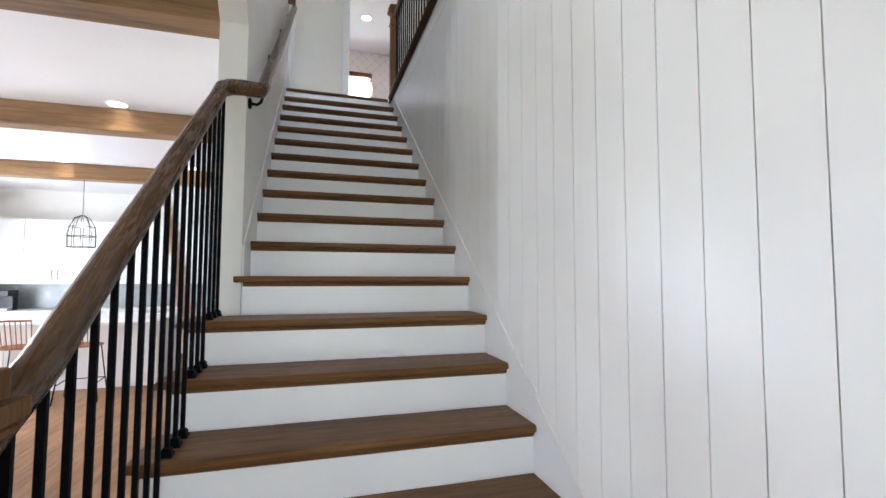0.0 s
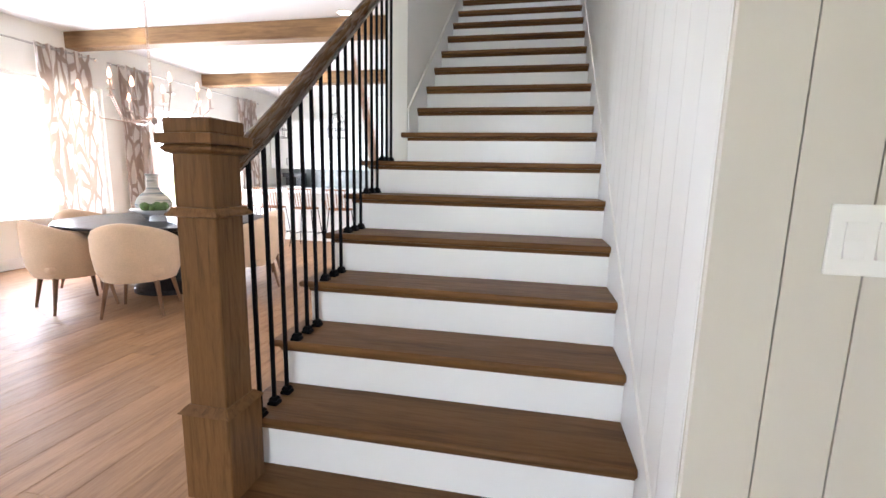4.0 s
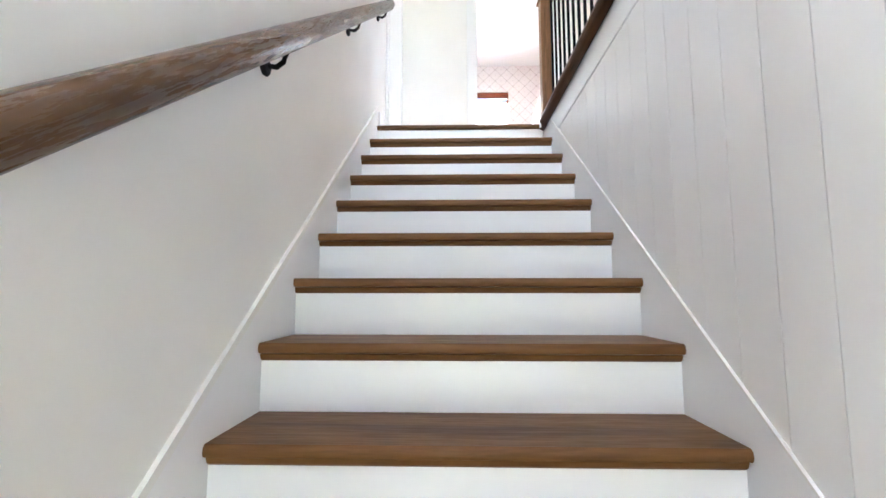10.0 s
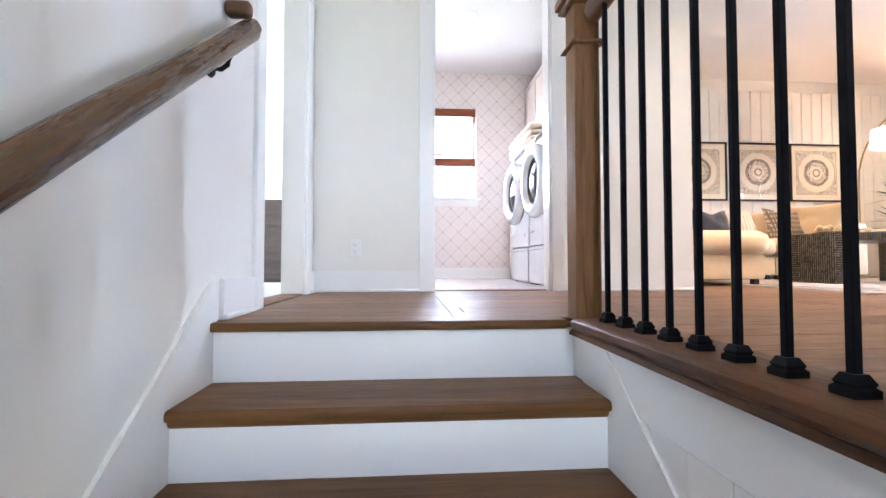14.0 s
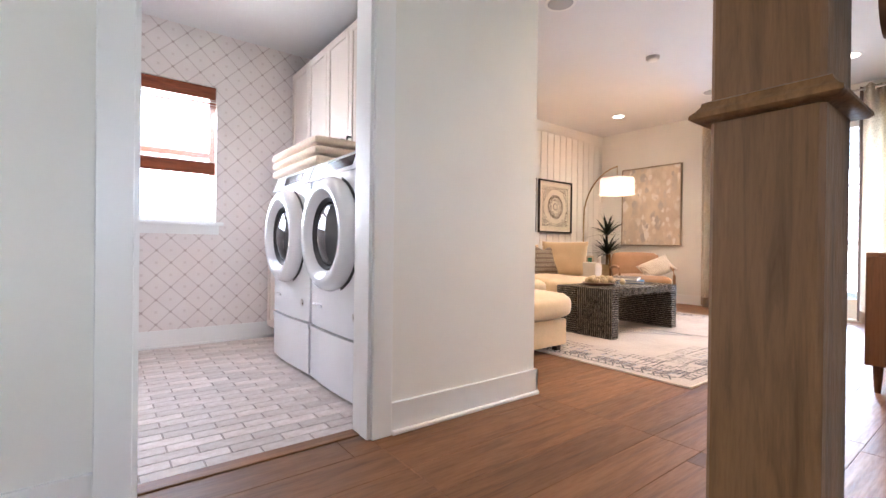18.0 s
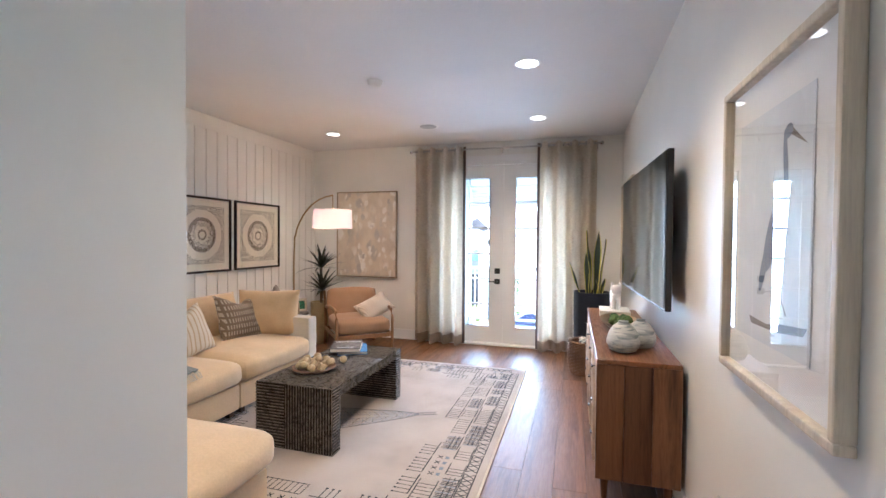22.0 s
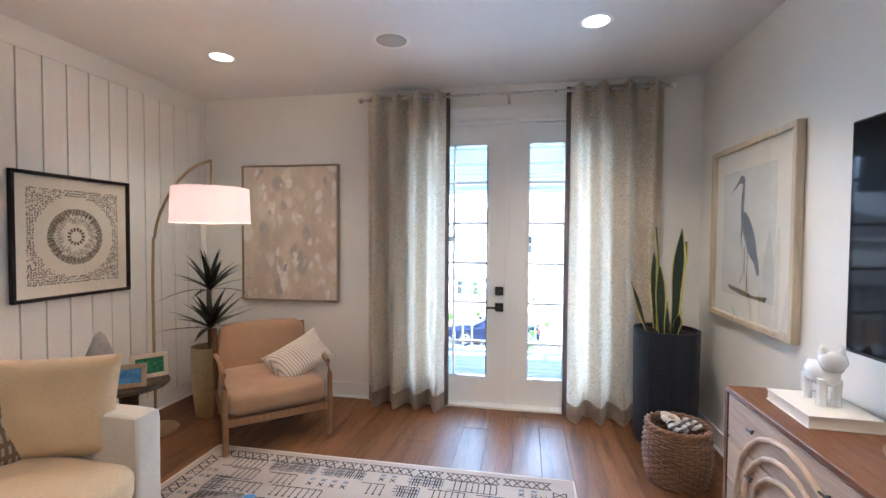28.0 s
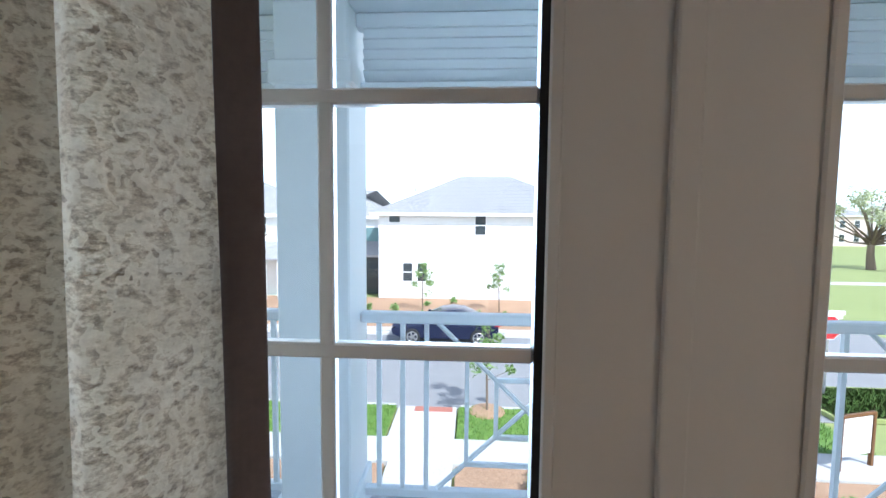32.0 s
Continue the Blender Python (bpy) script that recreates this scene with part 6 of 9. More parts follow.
for s0 in (0.0, math.pi):
    tube([((girth(0.33) + 0.008 * math.cos(q * 0.9 + s0)) * math.cos(q * math.tau / 77), (girth(0.33) + 0.008 * math.cos(q * 0.9 + s0)) * math.sin(q * math.tau / 77), 0.338 + 0.008 * math.sin(q * 0.9 + s0)) for q in range(77)], 0.011, 6, rim, closed=True)
part("rim", rim, M_WICKER, bsk, "thick plaited rim", 60)
M_KNIT = striped("black_white_knit", (0.62, 0.60, 0.56), (0.02, 0.02, 0.025), 9, "DIAGONAL", 0.5)
for dx, dy, m in ((-0.06, 0.03, M_KNIT), (0.07, 0.03, M_PALE), (0.0, -0.07, M_KNIT)):
    pts = [(0.012 + 0.0052 * k, k * 0.55) for k in range(13)]
    roll = bmesh.new()
    tube([(dx + r * math.cos(a), dy + r * math.sin(a), 0.345 + 0.006 * math.sin(a)) for r, a in pts], 0.017, 8, roll)
    part("rolled_throw", roll, m, bsk, "", 60)

# small round side table with frames and a stone
M_DARKTABLE = wood("dark_table", (0.045, 0.03, 0.022), (0.02, 0.014, 0.01), "x", 0.3)
stb = thing("side_table", (5.80, 8.80, FL), "small round dark side table beside the sofa", "side table")
part("tabletop", lathe([(0, 0.525), (0.215, 0.525), (0.225, 0.535), (0.22, 0.55), (0, 0.55)], 36), M_DARKTABLE, stb, "", 50)
part("stem", lathe([(0, 0), (0.15, 0), (0.10, 0.02), (0.06, 0.25), (0.05, 0.45), (0.09, 0.525)], 28), M_DARKTABLE, stb, "", 60)


def photo_frame(at, turn, w, h, fm, c, label):
    th = thing("photo_frame", at, label, "photo frame", turn=turn)
    bm = bmesh.new()
    f = 0.028
    for a in ((-w, 0, w, f), (-w, h - f, w, h), (-w, f, -w + f, h - f), (w - f, f, w, h - f)):
        box(a[0], -0.008, a[1], a[2], 0.008, a[3], 0.003, 1, bm=bm)
    part("border", moved(bm, pose(0, 0, 0, -12)), fm, th)
    part("photo", moved(box(-w + f, -0.002, f, w - f, 0.002, h - f), pose(0, 0, 0, -12)), c, th)
    part("stand", moved(box(-0.02, 0.006, 0, 0.02, 0.01, h * 0.8), pose(0, 0, 0, -30)), fm, th)
    return th


M_GREENPIC = abstract("green_photo", [(0.35, (0.01, 0.05, 0.03)), (0.55, (0.03, 0.2, 0.09)), (0.75, (0.06, 0.35, 0.2))], 22, (1, 1, 1), 0)
M_BLUEPIC = abstract("blue_photo", [(0.35, (0.04, 0.16, 0.4)), (0.6, (0.1, 0.3, 0.6)), (0.8, (0.5, 0.45, 0.3))], 10, (1, 1, 1), 0)
photo_frame((5.90, 8.74, FL + 0.551), -38, 0.105, 0.155, M_BIRDFRAME, M_GREENPIC, "small pale photo frame with a green leaf picture")
photo_frame((5.71, 8.70, FL + 0.551), -55, 0.085, 0.14, M_GOLDWOOD, M_BLUEPIC, "small carved photo frame with a blue picture")
M_STONE = plain("grey_stone", (0.33, 0.31, 0.30), 0.7, 0, 0.2, 12, 0.3)
part_stone = thing("stone_sculpture", (5.72, 8.92, FL + 0.551), "smooth grey pointed stone on the side table", "sculpture")
part("stone", lathe([(0, 0), (0.07, 0), (0.082, 0.08), (0.068, 0.2), (0.03, 0.3), (0.006, 0.33), (0, 0.33)], 20), M_STONE, part_stone, "", 70)

# sideboard with arched drawer fronts
M_WALNUT = wood("walnut", (0.18, 0.080, 0.036), (0.065, 0.028, 0.013), "x", 0.34, 1, 0.1)
M_WALNUTZ = wood("walnut_upright", (0.165, 0.074, 0.034), (0.048, 0.021, 0.010), "z", 0.36, 0.8, 0.5)
M_WASH = wood("washed_wood", (0.52, 0.40, 0.30), (0.40, 0.29, 0.21), "x", 0.5, 1, 0.05)
SX0, SX1, SY0, SY1 = 3.80, 5.69, 5.045, 5.46
sb = thing("sideboard", (0, 0, FL), "walnut sideboard with pale arched drawer fronts", "sideboard")
part("top", box(SX0, SY0, 0.775, SX1, SY1, 0.80, 0.003, 1), M_WALNUT, sb)
for x0 in (SX0, SX1 - 0.028):
    for j in range(3):
        a0, a1 = lerp(SY0, SY1, j / 3), lerp(SY0, SY1, (j + 1) / 3)
        part("side_plank", box(x0, a0 + 0.0005, 0.16, x0 + 0.028, a1 - 0.0005, 0.7745, 0.002, 1), M_WALNUTZ, sb)
part("bottom", box(SX0 + 0.0285, SY0, 0.16, SX1 - 0.0285, SY1 - 0.02, 0.185), M_WALNUT, sb)
part("back", box(SX0 + 0.0285, SY0, 0.186, SX1 - 0.0285, SY0 + 0.012, 0.7745), M_WALNUT, sb)
part("carcass", box(SX0 + 0.0285, SY0 + 0.013, 0.186, SX1 - 0.0285, SY1 - 0.024, 0.7745), M_WALNUT, sb)
cols = 2
cw = (SX1 - SX0 - 0.06) / cols
for c in range(cols):
    for r in range(3):
        x0 = SX0 + 0.03 + c * cw
        z0 = 0.19 + r * 0.195
        dr = part("drawer", box(x0 + 0.003, SY1 - 0.022, z0 + 0.003, x0 + cw - 0.003, SY1 - 0.004, z0 + 0.192, 0.002, 1), M_WASH, sb)
        for kx in (0.25, 0.75):
            part("knob", tube([(x0 + cw * kx - 0.022, SY1 + 0.014, z0 + 0.115), (x0 + cw * kx + 0.022, SY1 + 0.014, z0 + 0.115)], 0.005, 8), M_BLACK, dr)
            part("knob_post", tube([(x0 + cw * kx, SY1 - 0.004, z0 + 0.115), (x0 + cw * kx, SY1 + 0.014, z0 + 0.115)], 0.004, 6), M_BLACK, dr)
    xc = SX0 + 0.03 + (c + 0.5) * cw
    for rr in (0.36, 0.29, 0.22, 0.15):
        pts = [(xc - rr, SY1 - 0.001, 0.20)] + [(xc - rr * math.cos(a * math.pi / 12), SY1 - 0.001, 0.37 + rr * math.sin(a * math.pi / 12)) for a in range(13)] + [(xc + rr, SY1 - 0.001, 0.20)]
        part("arch_moulding", tube(pts, 0.012, 8), M_WASH, sb, "", 60)
for fx in (SX0 + 0.06, SX1 - 0.06):
    for fy in (SY0 + 0.05, SY1 - 0.05):
        part("leg", lathe([(0, 0), (0.014, 0), (0.024, 0.16), (0, 0.16)], 14, (fx, fy, 0)), M_WALNUTZ, sb, "", 60)

# things on the sideboard
M_CERAMIC = abstract("marbled_ceramic", [(0.35, (0.20, 0.24, 0.25)), (0.5, (0.44, 0.46, 0.44)), (0.7, (0.58, 0.59, 0.56))], 9, (0.6, 0.6, 3), 0.05)
for at, k, lab in (((4.02, 5.31, FL + 0.80), 0.84, "round marbled ceramic vase with a narrow neck"), ((4.16, 5.20, FL + 0.80), 0.80, "larger marbled ceramic vase beside a smaller one")):
    v = thing("vase", at, lab, "vase", "marbled vases")
    part("vessel", lathe([(r * k, z * k) for r, z in ((0, 0), (0.055, 0), (0.088, 0.016), (0.106, 0.055), (0.105, 0.085), (0.092, 0.13), (0.066, 0.172), (0.040, 0.192), (0.030, 0.198), (0.033, 0.208), (0.026, 0.208), (0.020, 0.19), (0, 0.17))], 32), M_CERAMIC, v, "", 60)
bw = thing("bowl", (4.72, 5.27, FL + 0.80), "long shallow metal bowl filled with green moss", "bowl")
b = lathe([(0, 0), (0.05, 0), (0.10, 0.02), (0.155, 0.06), (0.163, 0.068), (0.15, 0.062), (0.09, 0.028), (0, 0.012)], 36)
part("dish", moved(b, Matrix.Diagonal((1.7, 0.8, 1, 1))), M_BRASS, bw, "", 60)
M_MOSS = plain("moss", (0.07, 0.12, 0.03), 0.95, 0, 0.5, 60, 0.8)
for k in range(11):
    a = k * 2.4
    b = bmesh.new()
    bmesh.ops.create_icosphere(b, subdivisions=2, radius=0.024 + 0.008 * (k % 3))
    for v in b.verts:
        v.co *= 1 + 0.25 * noise.noise(v.co * 60 + Vector((k, 0, 0)))
    part("moss_ball", moved(b, Matrix.Translation((0.15 * math.cos(a) * (k / 11), 0.055 * math.sin(a), 0.055))), M_MOSS, bw)
book((5.38, 5.25, FL + 0.80), 0.24, 0.30, 0.045, 88, M_BOARD, "thick white book lying on the sideboard")
fg = moved(lathe([(0, 0.07), (0.03, 0.072), (0.052, 0.09), (0.056, 0.125), (0.045, 0.155), (0, 0.165)], 20), Matrix.Diagonal((1.35, 0.85, 1, 1)))
for dx, dy in ((-0.045, -0.024), (-0.045, 0.024), (0.045, -0.024), (0.045, 0.024)):
    join(fg, lathe([(0, 0), (0.017, 0), (0.015, 0.03), (0.018, 0.10), (0, 0.11)], 12, (dx, dy, 0)))
join(fg, moved(lathe([(0, -0.04), (0.03, -0.035), (0.046, 0), (0.038, 0.03), (0, 0.042)], 18), pose(-0.06, 0, 0.172)))
for s0 in (-1, 1):
    join(fg, moved(lathe([(0.016, 0), (0.012, 0.025), (0, 0.042)], 10), pose(-0.055, s0 * 0.026, 0.198, s0 * -12)))
ob = part("figurine", fg, M_ENAMEL, None, "", 60, at=pose(5.40, 5.24, FL + 0.8465))
tagged(ob, "small glossy white ceramic figurine on a white book", "figurine")

# ---- laundry and the room across the hall ----


def wallpaper():
    """Pale paper with a lattice of fine brown lines and small stars where they cross."""
    n = Nodes("lattice_paper")
    tc = n.add("TexCoord")
    sep = n.add("SeparateXYZ")
    n.link(tc.outputs["Object"], sep.inputs[0])

    def op(kind, a, b=None):
        m = n.add("Math")
        m.operation = kind
        for sock, v in zip(m.inputs, (a, b)):
            if v is None:
                continue
            if isinstance(v, bpy.types.NodeSocket):
                n.link(v, sock)
            else:
                sock.default_value = v
        return m.outputs[0]

    across = op("ADD", sep.outputs[0], sep.outputs[1])
    u = op("DIVIDE", across, 0.19)
    v = op("DIVIDE", sep.outputs[2], 0.19)
    p, q = op("ADD", u, v), op("SUBTRACT", u, v)
    near = []
    for w in (p, q):
        near.append(op("ABSOLUTE", op("SUBTRACT", op("FRACT", w), 0.5)))
    line = op("MINIMUM", near[0], near[1])
    star = op("ADD", near[0], near[1])
    centre = op("ADD", op("SUBTRACT", 0.5, near[0]), op("SUBTRACT", 0.5, near[1]))
    vec = n.coords()
    fuzz = n.noise(vec, 40, 3)
    paper = n.ramp(n.noise(vec, 3, 3), [(0.3, (0.76, 0.69, 0.665)), (0.7, (0.82, 0.76, 0.73))])
    col = n.mix(n.value(line, 0.7, 0, 0.010, 0.045), paper, (0.52, 0.43, 0.41))
    col = n.mix(n.value(star, 0.85, 0, 0.04, 0.14), col, (0.42, 0.33, 0.30))
    col = n.mix(n.value(centre, 0.4, 0, 0.05, 0.13), col, (0.52, 0.42, 0.38))
    n.color(n.mix(n.value(fuzz, 0, 0.2), col, (0.80, 0.74, 0.71)))
    n.set(Roughness=0.75)
    n.bump(fuzz, 0.05, 0.002)
    return n.mat


M_PAPERED = wallpaper()
wall("wallpaper_window", -0.356, 8.926, FL + 0.13, 2.126, 8.9295, 6.138, M_PAPERED, [(0.22, 1.075, 4.60, 5.70)], "cream wallpaper with a brown diamond lattice", along="x")
wall("wallpaper_side", -0.3595, 6.685, FL + 0.13, -0.356, 8.925, 6.138, M_PAPERED, label="cream wallpaper with a brown diamond lattice")
wall("wallpaper_east", 2.126, 6.685, FL + 0.13, 2.1295, 8.925, 6.138, M_PAPERED, label="cream wallpaper with a brown diamond lattice")

win = thing("window_1", (0, 0, 0), "white sash window with a woven bamboo blind half drawn", "window", kind="structure")
bm = bmesh.new()
for x0, x1, z0, z1 in ((0.22, 0.262, 4.60, 5.70), (1.033, 1.075, 4.60, 5.70), (0.262, 1.033, 4.60, 4.645), (0.262, 1.033, 5.66, 5.70), (0.262, 1.033, 5.12, 5.165)):
    box(x0, 8.985, z0, x1, 9.03, z1, bm=bm)
part("window_frame", bm, M_TRIM, win)
part("window_sill", box(0.17, 8.87, 4.573, 1.125, 8.985, 4.60, 0.005, 2), M_TRIM, win)
part("apron", box(0.2, 8.906, 4.50, 1.095, 8.9255, 4.573), M_TRIM, win)
pane("pane", ("y", 9.01, 0.262, 1.033, 4.645, 5.12, -1), win)
pane("pane", ("y", 9.012, 0.262, 1.033, 5.165, 5.66, -1), win)
M_BAMBOO = wood("bamboo", (0.28, 0.075, 0.028), (0.13, 0.03, 0.012), "x", 0.45, 2, 0.2)
bl = thing("bamboo_blind", (0, 0, 0), "reddish woven bamboo blind hanging half open in the window", "blind")
part("valance", box(0.225, 8.935, 5.60, 1.07, 8.95, 5.697, 0.003, 1), M_BAMBOO, bl)
for k in range(13):
    z = 5.595 - k * 0.0062
    part("slat", moved(box(0.224, 8.930, -0.0022, 1.071, 8.934, 0.0022), pose(0, 0, z, 0, 0.35 * math.sin(k * 1.7), 0)), M_BAMBOO, bl)
for k in range(46):
    z = 5.55 - k * 0.0105
    s = part("slat", box(0.228, 8.944, z - 0.0017, 1.067, 8.947, z + 0.0017), M_BAMBOO, bl)
part("bottom_fold", box(0.226, 8.936, 4.985, 1.069, 8.955, 5.085, 0.006, 1), M_BAMBOO, bl)
for x in (0.35, 0.68, 1.0):
    part("cord", tube([(x, 8.941, 5.69), (x, 8.941, 5.0)], 0.0012, 5), M_FRINGE, bl)

M_RUBBER = plain("dark_rubber", (0.02, 0.02, 0.022), 0.5)
M_DOORGLASS = plain("dark_door_glass", (0.04, 0.042, 0.046), 0.04, 0, 0.1, 5, 0)
M_DISPLAY = plain("dark_display", (0.01, 0.011, 0.013), 0.12, 0, 0.1, 5, 0)


def washer(y0, y1, label, silver):
    th = thing("washing_machine", (0, 0, FL), label, "washing machine", "laundry machines")
    x0, x1, yc = 1.335, 2.06, (y0 + y1) / 2
    w = y1 - y0
    ped = part("pedestal", box(x0 + 0.01, y0 + 0.002, 0.012, x1, y1 - 0.002, 0.33, 0.008, 2), M_ENAMEL, th, "white drawer pedestal", 40)
    drawer = prism([(x0 - 0.02 + 0.02 * abs(u) ** 2, yc + u * (w / 2 - 0.006)) for u in [k / 6 - 1 for k in range(13)]] + [(x0 + 0.02, y1 - 0.006), (x0 + 0.02, y0 + 0.006)], "z", 0.03, 0.300)
    part("pedestal_drawer", drawer, M_ENAMEL, ped, "", 30)
    lip = prism([(x0 - 0.026 + 0.02 * abs(u) ** 2, yc + u * (w / 2 - 0.006)) for u in [k / 6 - 1 for k in range(13)]] + [(x0 + 0.02, y1 - 0.006), (x0 + 0.02, y0 + 0.006)], "z", 0.303, 0.327)
    part("drawer_pull", lip, M_ENAMEL, ped, "", 30)
    part("cabinet_body", box(x0 + 0.012, y0 + 0.002, 0.335, x1, y1 - 0.002, 1.27, 0.012, 3), M_ENAMEL, th, "", 40)
    front = prism([(x0 - 0.018 + 0.022 * abs(u) ** 2, yc + u * (w / 2 - 0.004)) for u in [k / 8 - 1 for k in range(17)]] + [(x0 + 0.02, y1 - 0.004), (x0 + 0.02, y0 + 0.004)], "z", 0.339, 1.178)
    part("front_panel", front, M_ENAMEL, th, "", 30)
    top = prism([(x0 - 0.016, 1.18), (x0 + 0.02, 1.28), (x0 + 0.045, 1.292), (x1, 1.285), (x1, 1.18)], "y", y0 + 0.003, y1 - 0.003)
    cp = part("control_panel", top, M_ENAMEL, th, "", 30)
    part("display", moved(box(-0.002, -w * 0.3, -0.03, 0.002, w * 0.18, 0.03, 0.002, 1), pose(x0 + 0.001, yc, 1.232, 0, 16, 0)), M_DISPLAY, cp, "dark touch display")
    part("badge", moved(box(-0.002, w * 0.24, -0.03, 0.002, w * 0.38, 0.03, 0.002, 1), pose(x0 + 0.001, yc, 1.232, 0, 16, 0)), M_STEEL, cp)
    zc = 0.862
    ring = lathe([(0.19, 0.0), (0.295, 0.0), (0.303, 0.022), (0.293, 0.055), (0.262, 0.078), (0.225, 0.072), (0.192, 0.03)], 64)
    door = part("door_ring", moved(ring, pose(x0 - 0.016, yc, zc, 0, -90, 0)), M_CHROME if silver else M_ENAMEL, th, "bright round door ring", 50)
    part("gasket", moved(lathe([(0.175, 0.004), (0.193, 0.032), (0.185, 0.042), (0.17, 0.02)], 48), pose(x0 - 0.016, yc, zc, 0, -90, 0)), M_RUBBER, door, "", 50)
    part("door_glass", moved(lathe([(0, 0.058), (0.07, 0.055), (0.145, 0.038), (0.187, 0.012), (0.187, 0.004), (0, 0.004)], 48), pose(x0 - 0.016, yc, zc, 0, -90, 0)), M_DOORGLASS, door, "dark bulging door glass", 60)
    # dark ring in place of the shadow round the door
    part("door_shadow_gap", moved(lathe([(0.296, -0.006), (0.311, -0.004), (0.311, 0.002), (0.296, 0.002)], 48), pose(x0 - 0.014, yc, zc, 0, -90, 0)), M_RUBBER, th)
    part("logo_disc", moved(lathe([(0, 0), (0.022, 0), (0.02, 0.004), (0, 0.005)], 20), pose(x0 - 0.012, y0 + 0.09, 0.45, 0, -90, 0)), M_STEEL, th)
    part("filter_lid", box(x0 - 0.021, y1 - 0.2, 0.452, x0 - 0.008, y1 - 0.08, 0.468, 0.003, 1), M_ENAMEL, th)
    for fy in (y0 + 0.05, y1 - 0.05):
        part("foot", lathe([(0.02, 0), (0.02, 0.012), (0, 0.012)], 10, (x0 + 0.06, fy, 0)), M_RUBBER, th)
    return th


washer(6.80, 7.495, "white front-loading washer with a round white door on a pedestal", False)
washer(7.52, 8.215, "white front-loading dryer with a round door on a pedestal", False)

M_TOWEL = fabric("cream_terry", (0.82, 0.66, 0.52), 200, 0.06, 0.95, 0.8)
tw = thing("towel_stack", (1.52, 7.93, FL + 1.293), "stack of three folded cream towels on the dryer", "towel")
for k in range(3):
    part("folded_towel", soft_box(-0.17, -0.44 + 0.01 * k, 0.002 + k * 0.062, 0.17, 0.44 + 0.006 * k, 0.062 + k * 0.062, 0.03, 0.006, 8, 70 + k, 0.004), M_TOWEL, tw, "", 70)

M_CAB = paint("cabinet_paint", (0.78, 0.69, 0.62), 0.4, 30, 0.03, 0.02)


def shaker(parent, x, y0, y1, z0, z1, way=-1, material=None):
    """A framed cabinet door that looks along x."""
    material = material or M_CAB
    bm = bmesh.new()
    r = 0.055
    xa, xb = (x - 0.018, x) if way < 0 else (x, x + 0.018)
    for a0, a1, b0, b1 in ((y0, y0 + r, z0, z1), (y1 - r, y1, z0, z1), (y0 + r, y1 - r, z0, z0 + r), (y0 + r, y1 - r, z1 - r, z1)):
        box(xa, a0, b0, xb, a1, b1, 0.002, 1, bm=bm)
    box(xa + (0.009 if way < 0 else 0), y0 + r, z0 + r, xb - (0 if way < 0 else 0.009), y1 - r, z1 - r, bm=bm)
    return part("cabinet_door", bm, material, parent)


def pull(parent, a, b, r=0.006, out=(-0.03, 0, 0)):
    a, b, o = Vector(a), Vector(b), Vector(out)
    bm = tube([a + o, b + o], r, 8)
    tube([a, a + o], r, 6, bm)
    tube([b, b + o], r, 6, bm)
    return part("handle", bm, M_BLACK, parent, "slim black pull")


edges = [6.70, 6.98, 7.365, 7.75, 8.135, 8.52, 8.905]
for n, (a, b) in enumerate(zip(edges, edges[1:])):
    cab = thing("wall_cabinet", (0, 0, 0), "cream shaker wall cabinet above the laundry machines", "cabinet", "laundry wall cabinets")
    part("body", box(1.70, a, 4.975, 2.124, b, 5.94), M_CAB, cab)
    d = shaker(cab, 1.699, a + 0.003, b - 0.003, 4.978, 5.937)
    yy = (b - 0.05) if n % 2 == 0 else (a + 0.05)
    pull(d, (1.681, yy, 5.02), (1.681, yy, 5.16))
base = thing("base_cabinet", (0, 0, 0), "cream base cabinet beside the dryer", "cabinet")
part("body", box(1.50, 8.225, FL + 0.10, 2.124, 8.90, FL + 0.87), M_CAB, base)
part("toe_kick", box(1.56, 8.225, FL, 2.124, 8.90, FL + 0.0995), M_BLACK, base)
d = shaker(base, 1.499, 8.229, 8.896, FL + 0.105, FL + 0.66)
pull(d, (1.481, 8.30, FL + 0.34), (1.481, 8.30, FL + 0.56))
part("drawer_front", box(1.481, 8.229, FL + 0.67, 1.499, 8.896, FL + 0.865, 0.002, 1), M_CAB, base)
ct2 = part("worktop", box(1.47, 8.22, FL + 0.871, 2.124, 8.905, FL + 0.905, 0.004, 1), M_ENAMEL, None, "white stone worktop on the base cabinet")
tagged(ct2, "", "worktop")
downlight(0.81, 7.70, 6.14, 58, (1.0, 0.72, 0.52))
tagged(part("trim_laundry_threshold", box(0.438, YHALL + 0.06, FL - 0.016, 1.217, YHALL + 0.13, FL + 0.006, 0.003, 1), M_PLANK), "dark wood threshold strip in the doorway", "trim", kind="structure")

# room across the hall
M_CARPET = fabric("pale_carpet", (0.62, 0.58, 0.52), 160, 0.08, 0.95, 0.8)
tagged(part("floor_carpet", box(-3.6, 4.6, FL - 0.0155, -0.4975, YPIC, FL - 0.002), M_CARPET), "pale carpet in the room across the hall", "floor", kind="structure")
M_GREYOAK = wood("grey_oak", (0.16, 0.13, 0.115), (0.085, 0.07, 0.06), "x", 0.5)
ch = thing("drawer_chest", (-1.26, 8.30, FL), "grey wooden drawer chest with metal label pulls", "chest of drawers", turn=2)
part("carcass", box(-0.22, -0.22, 0.0, 0.30, 0.30, 0.82, 0.004, 1), M_GREYOAK, ch)
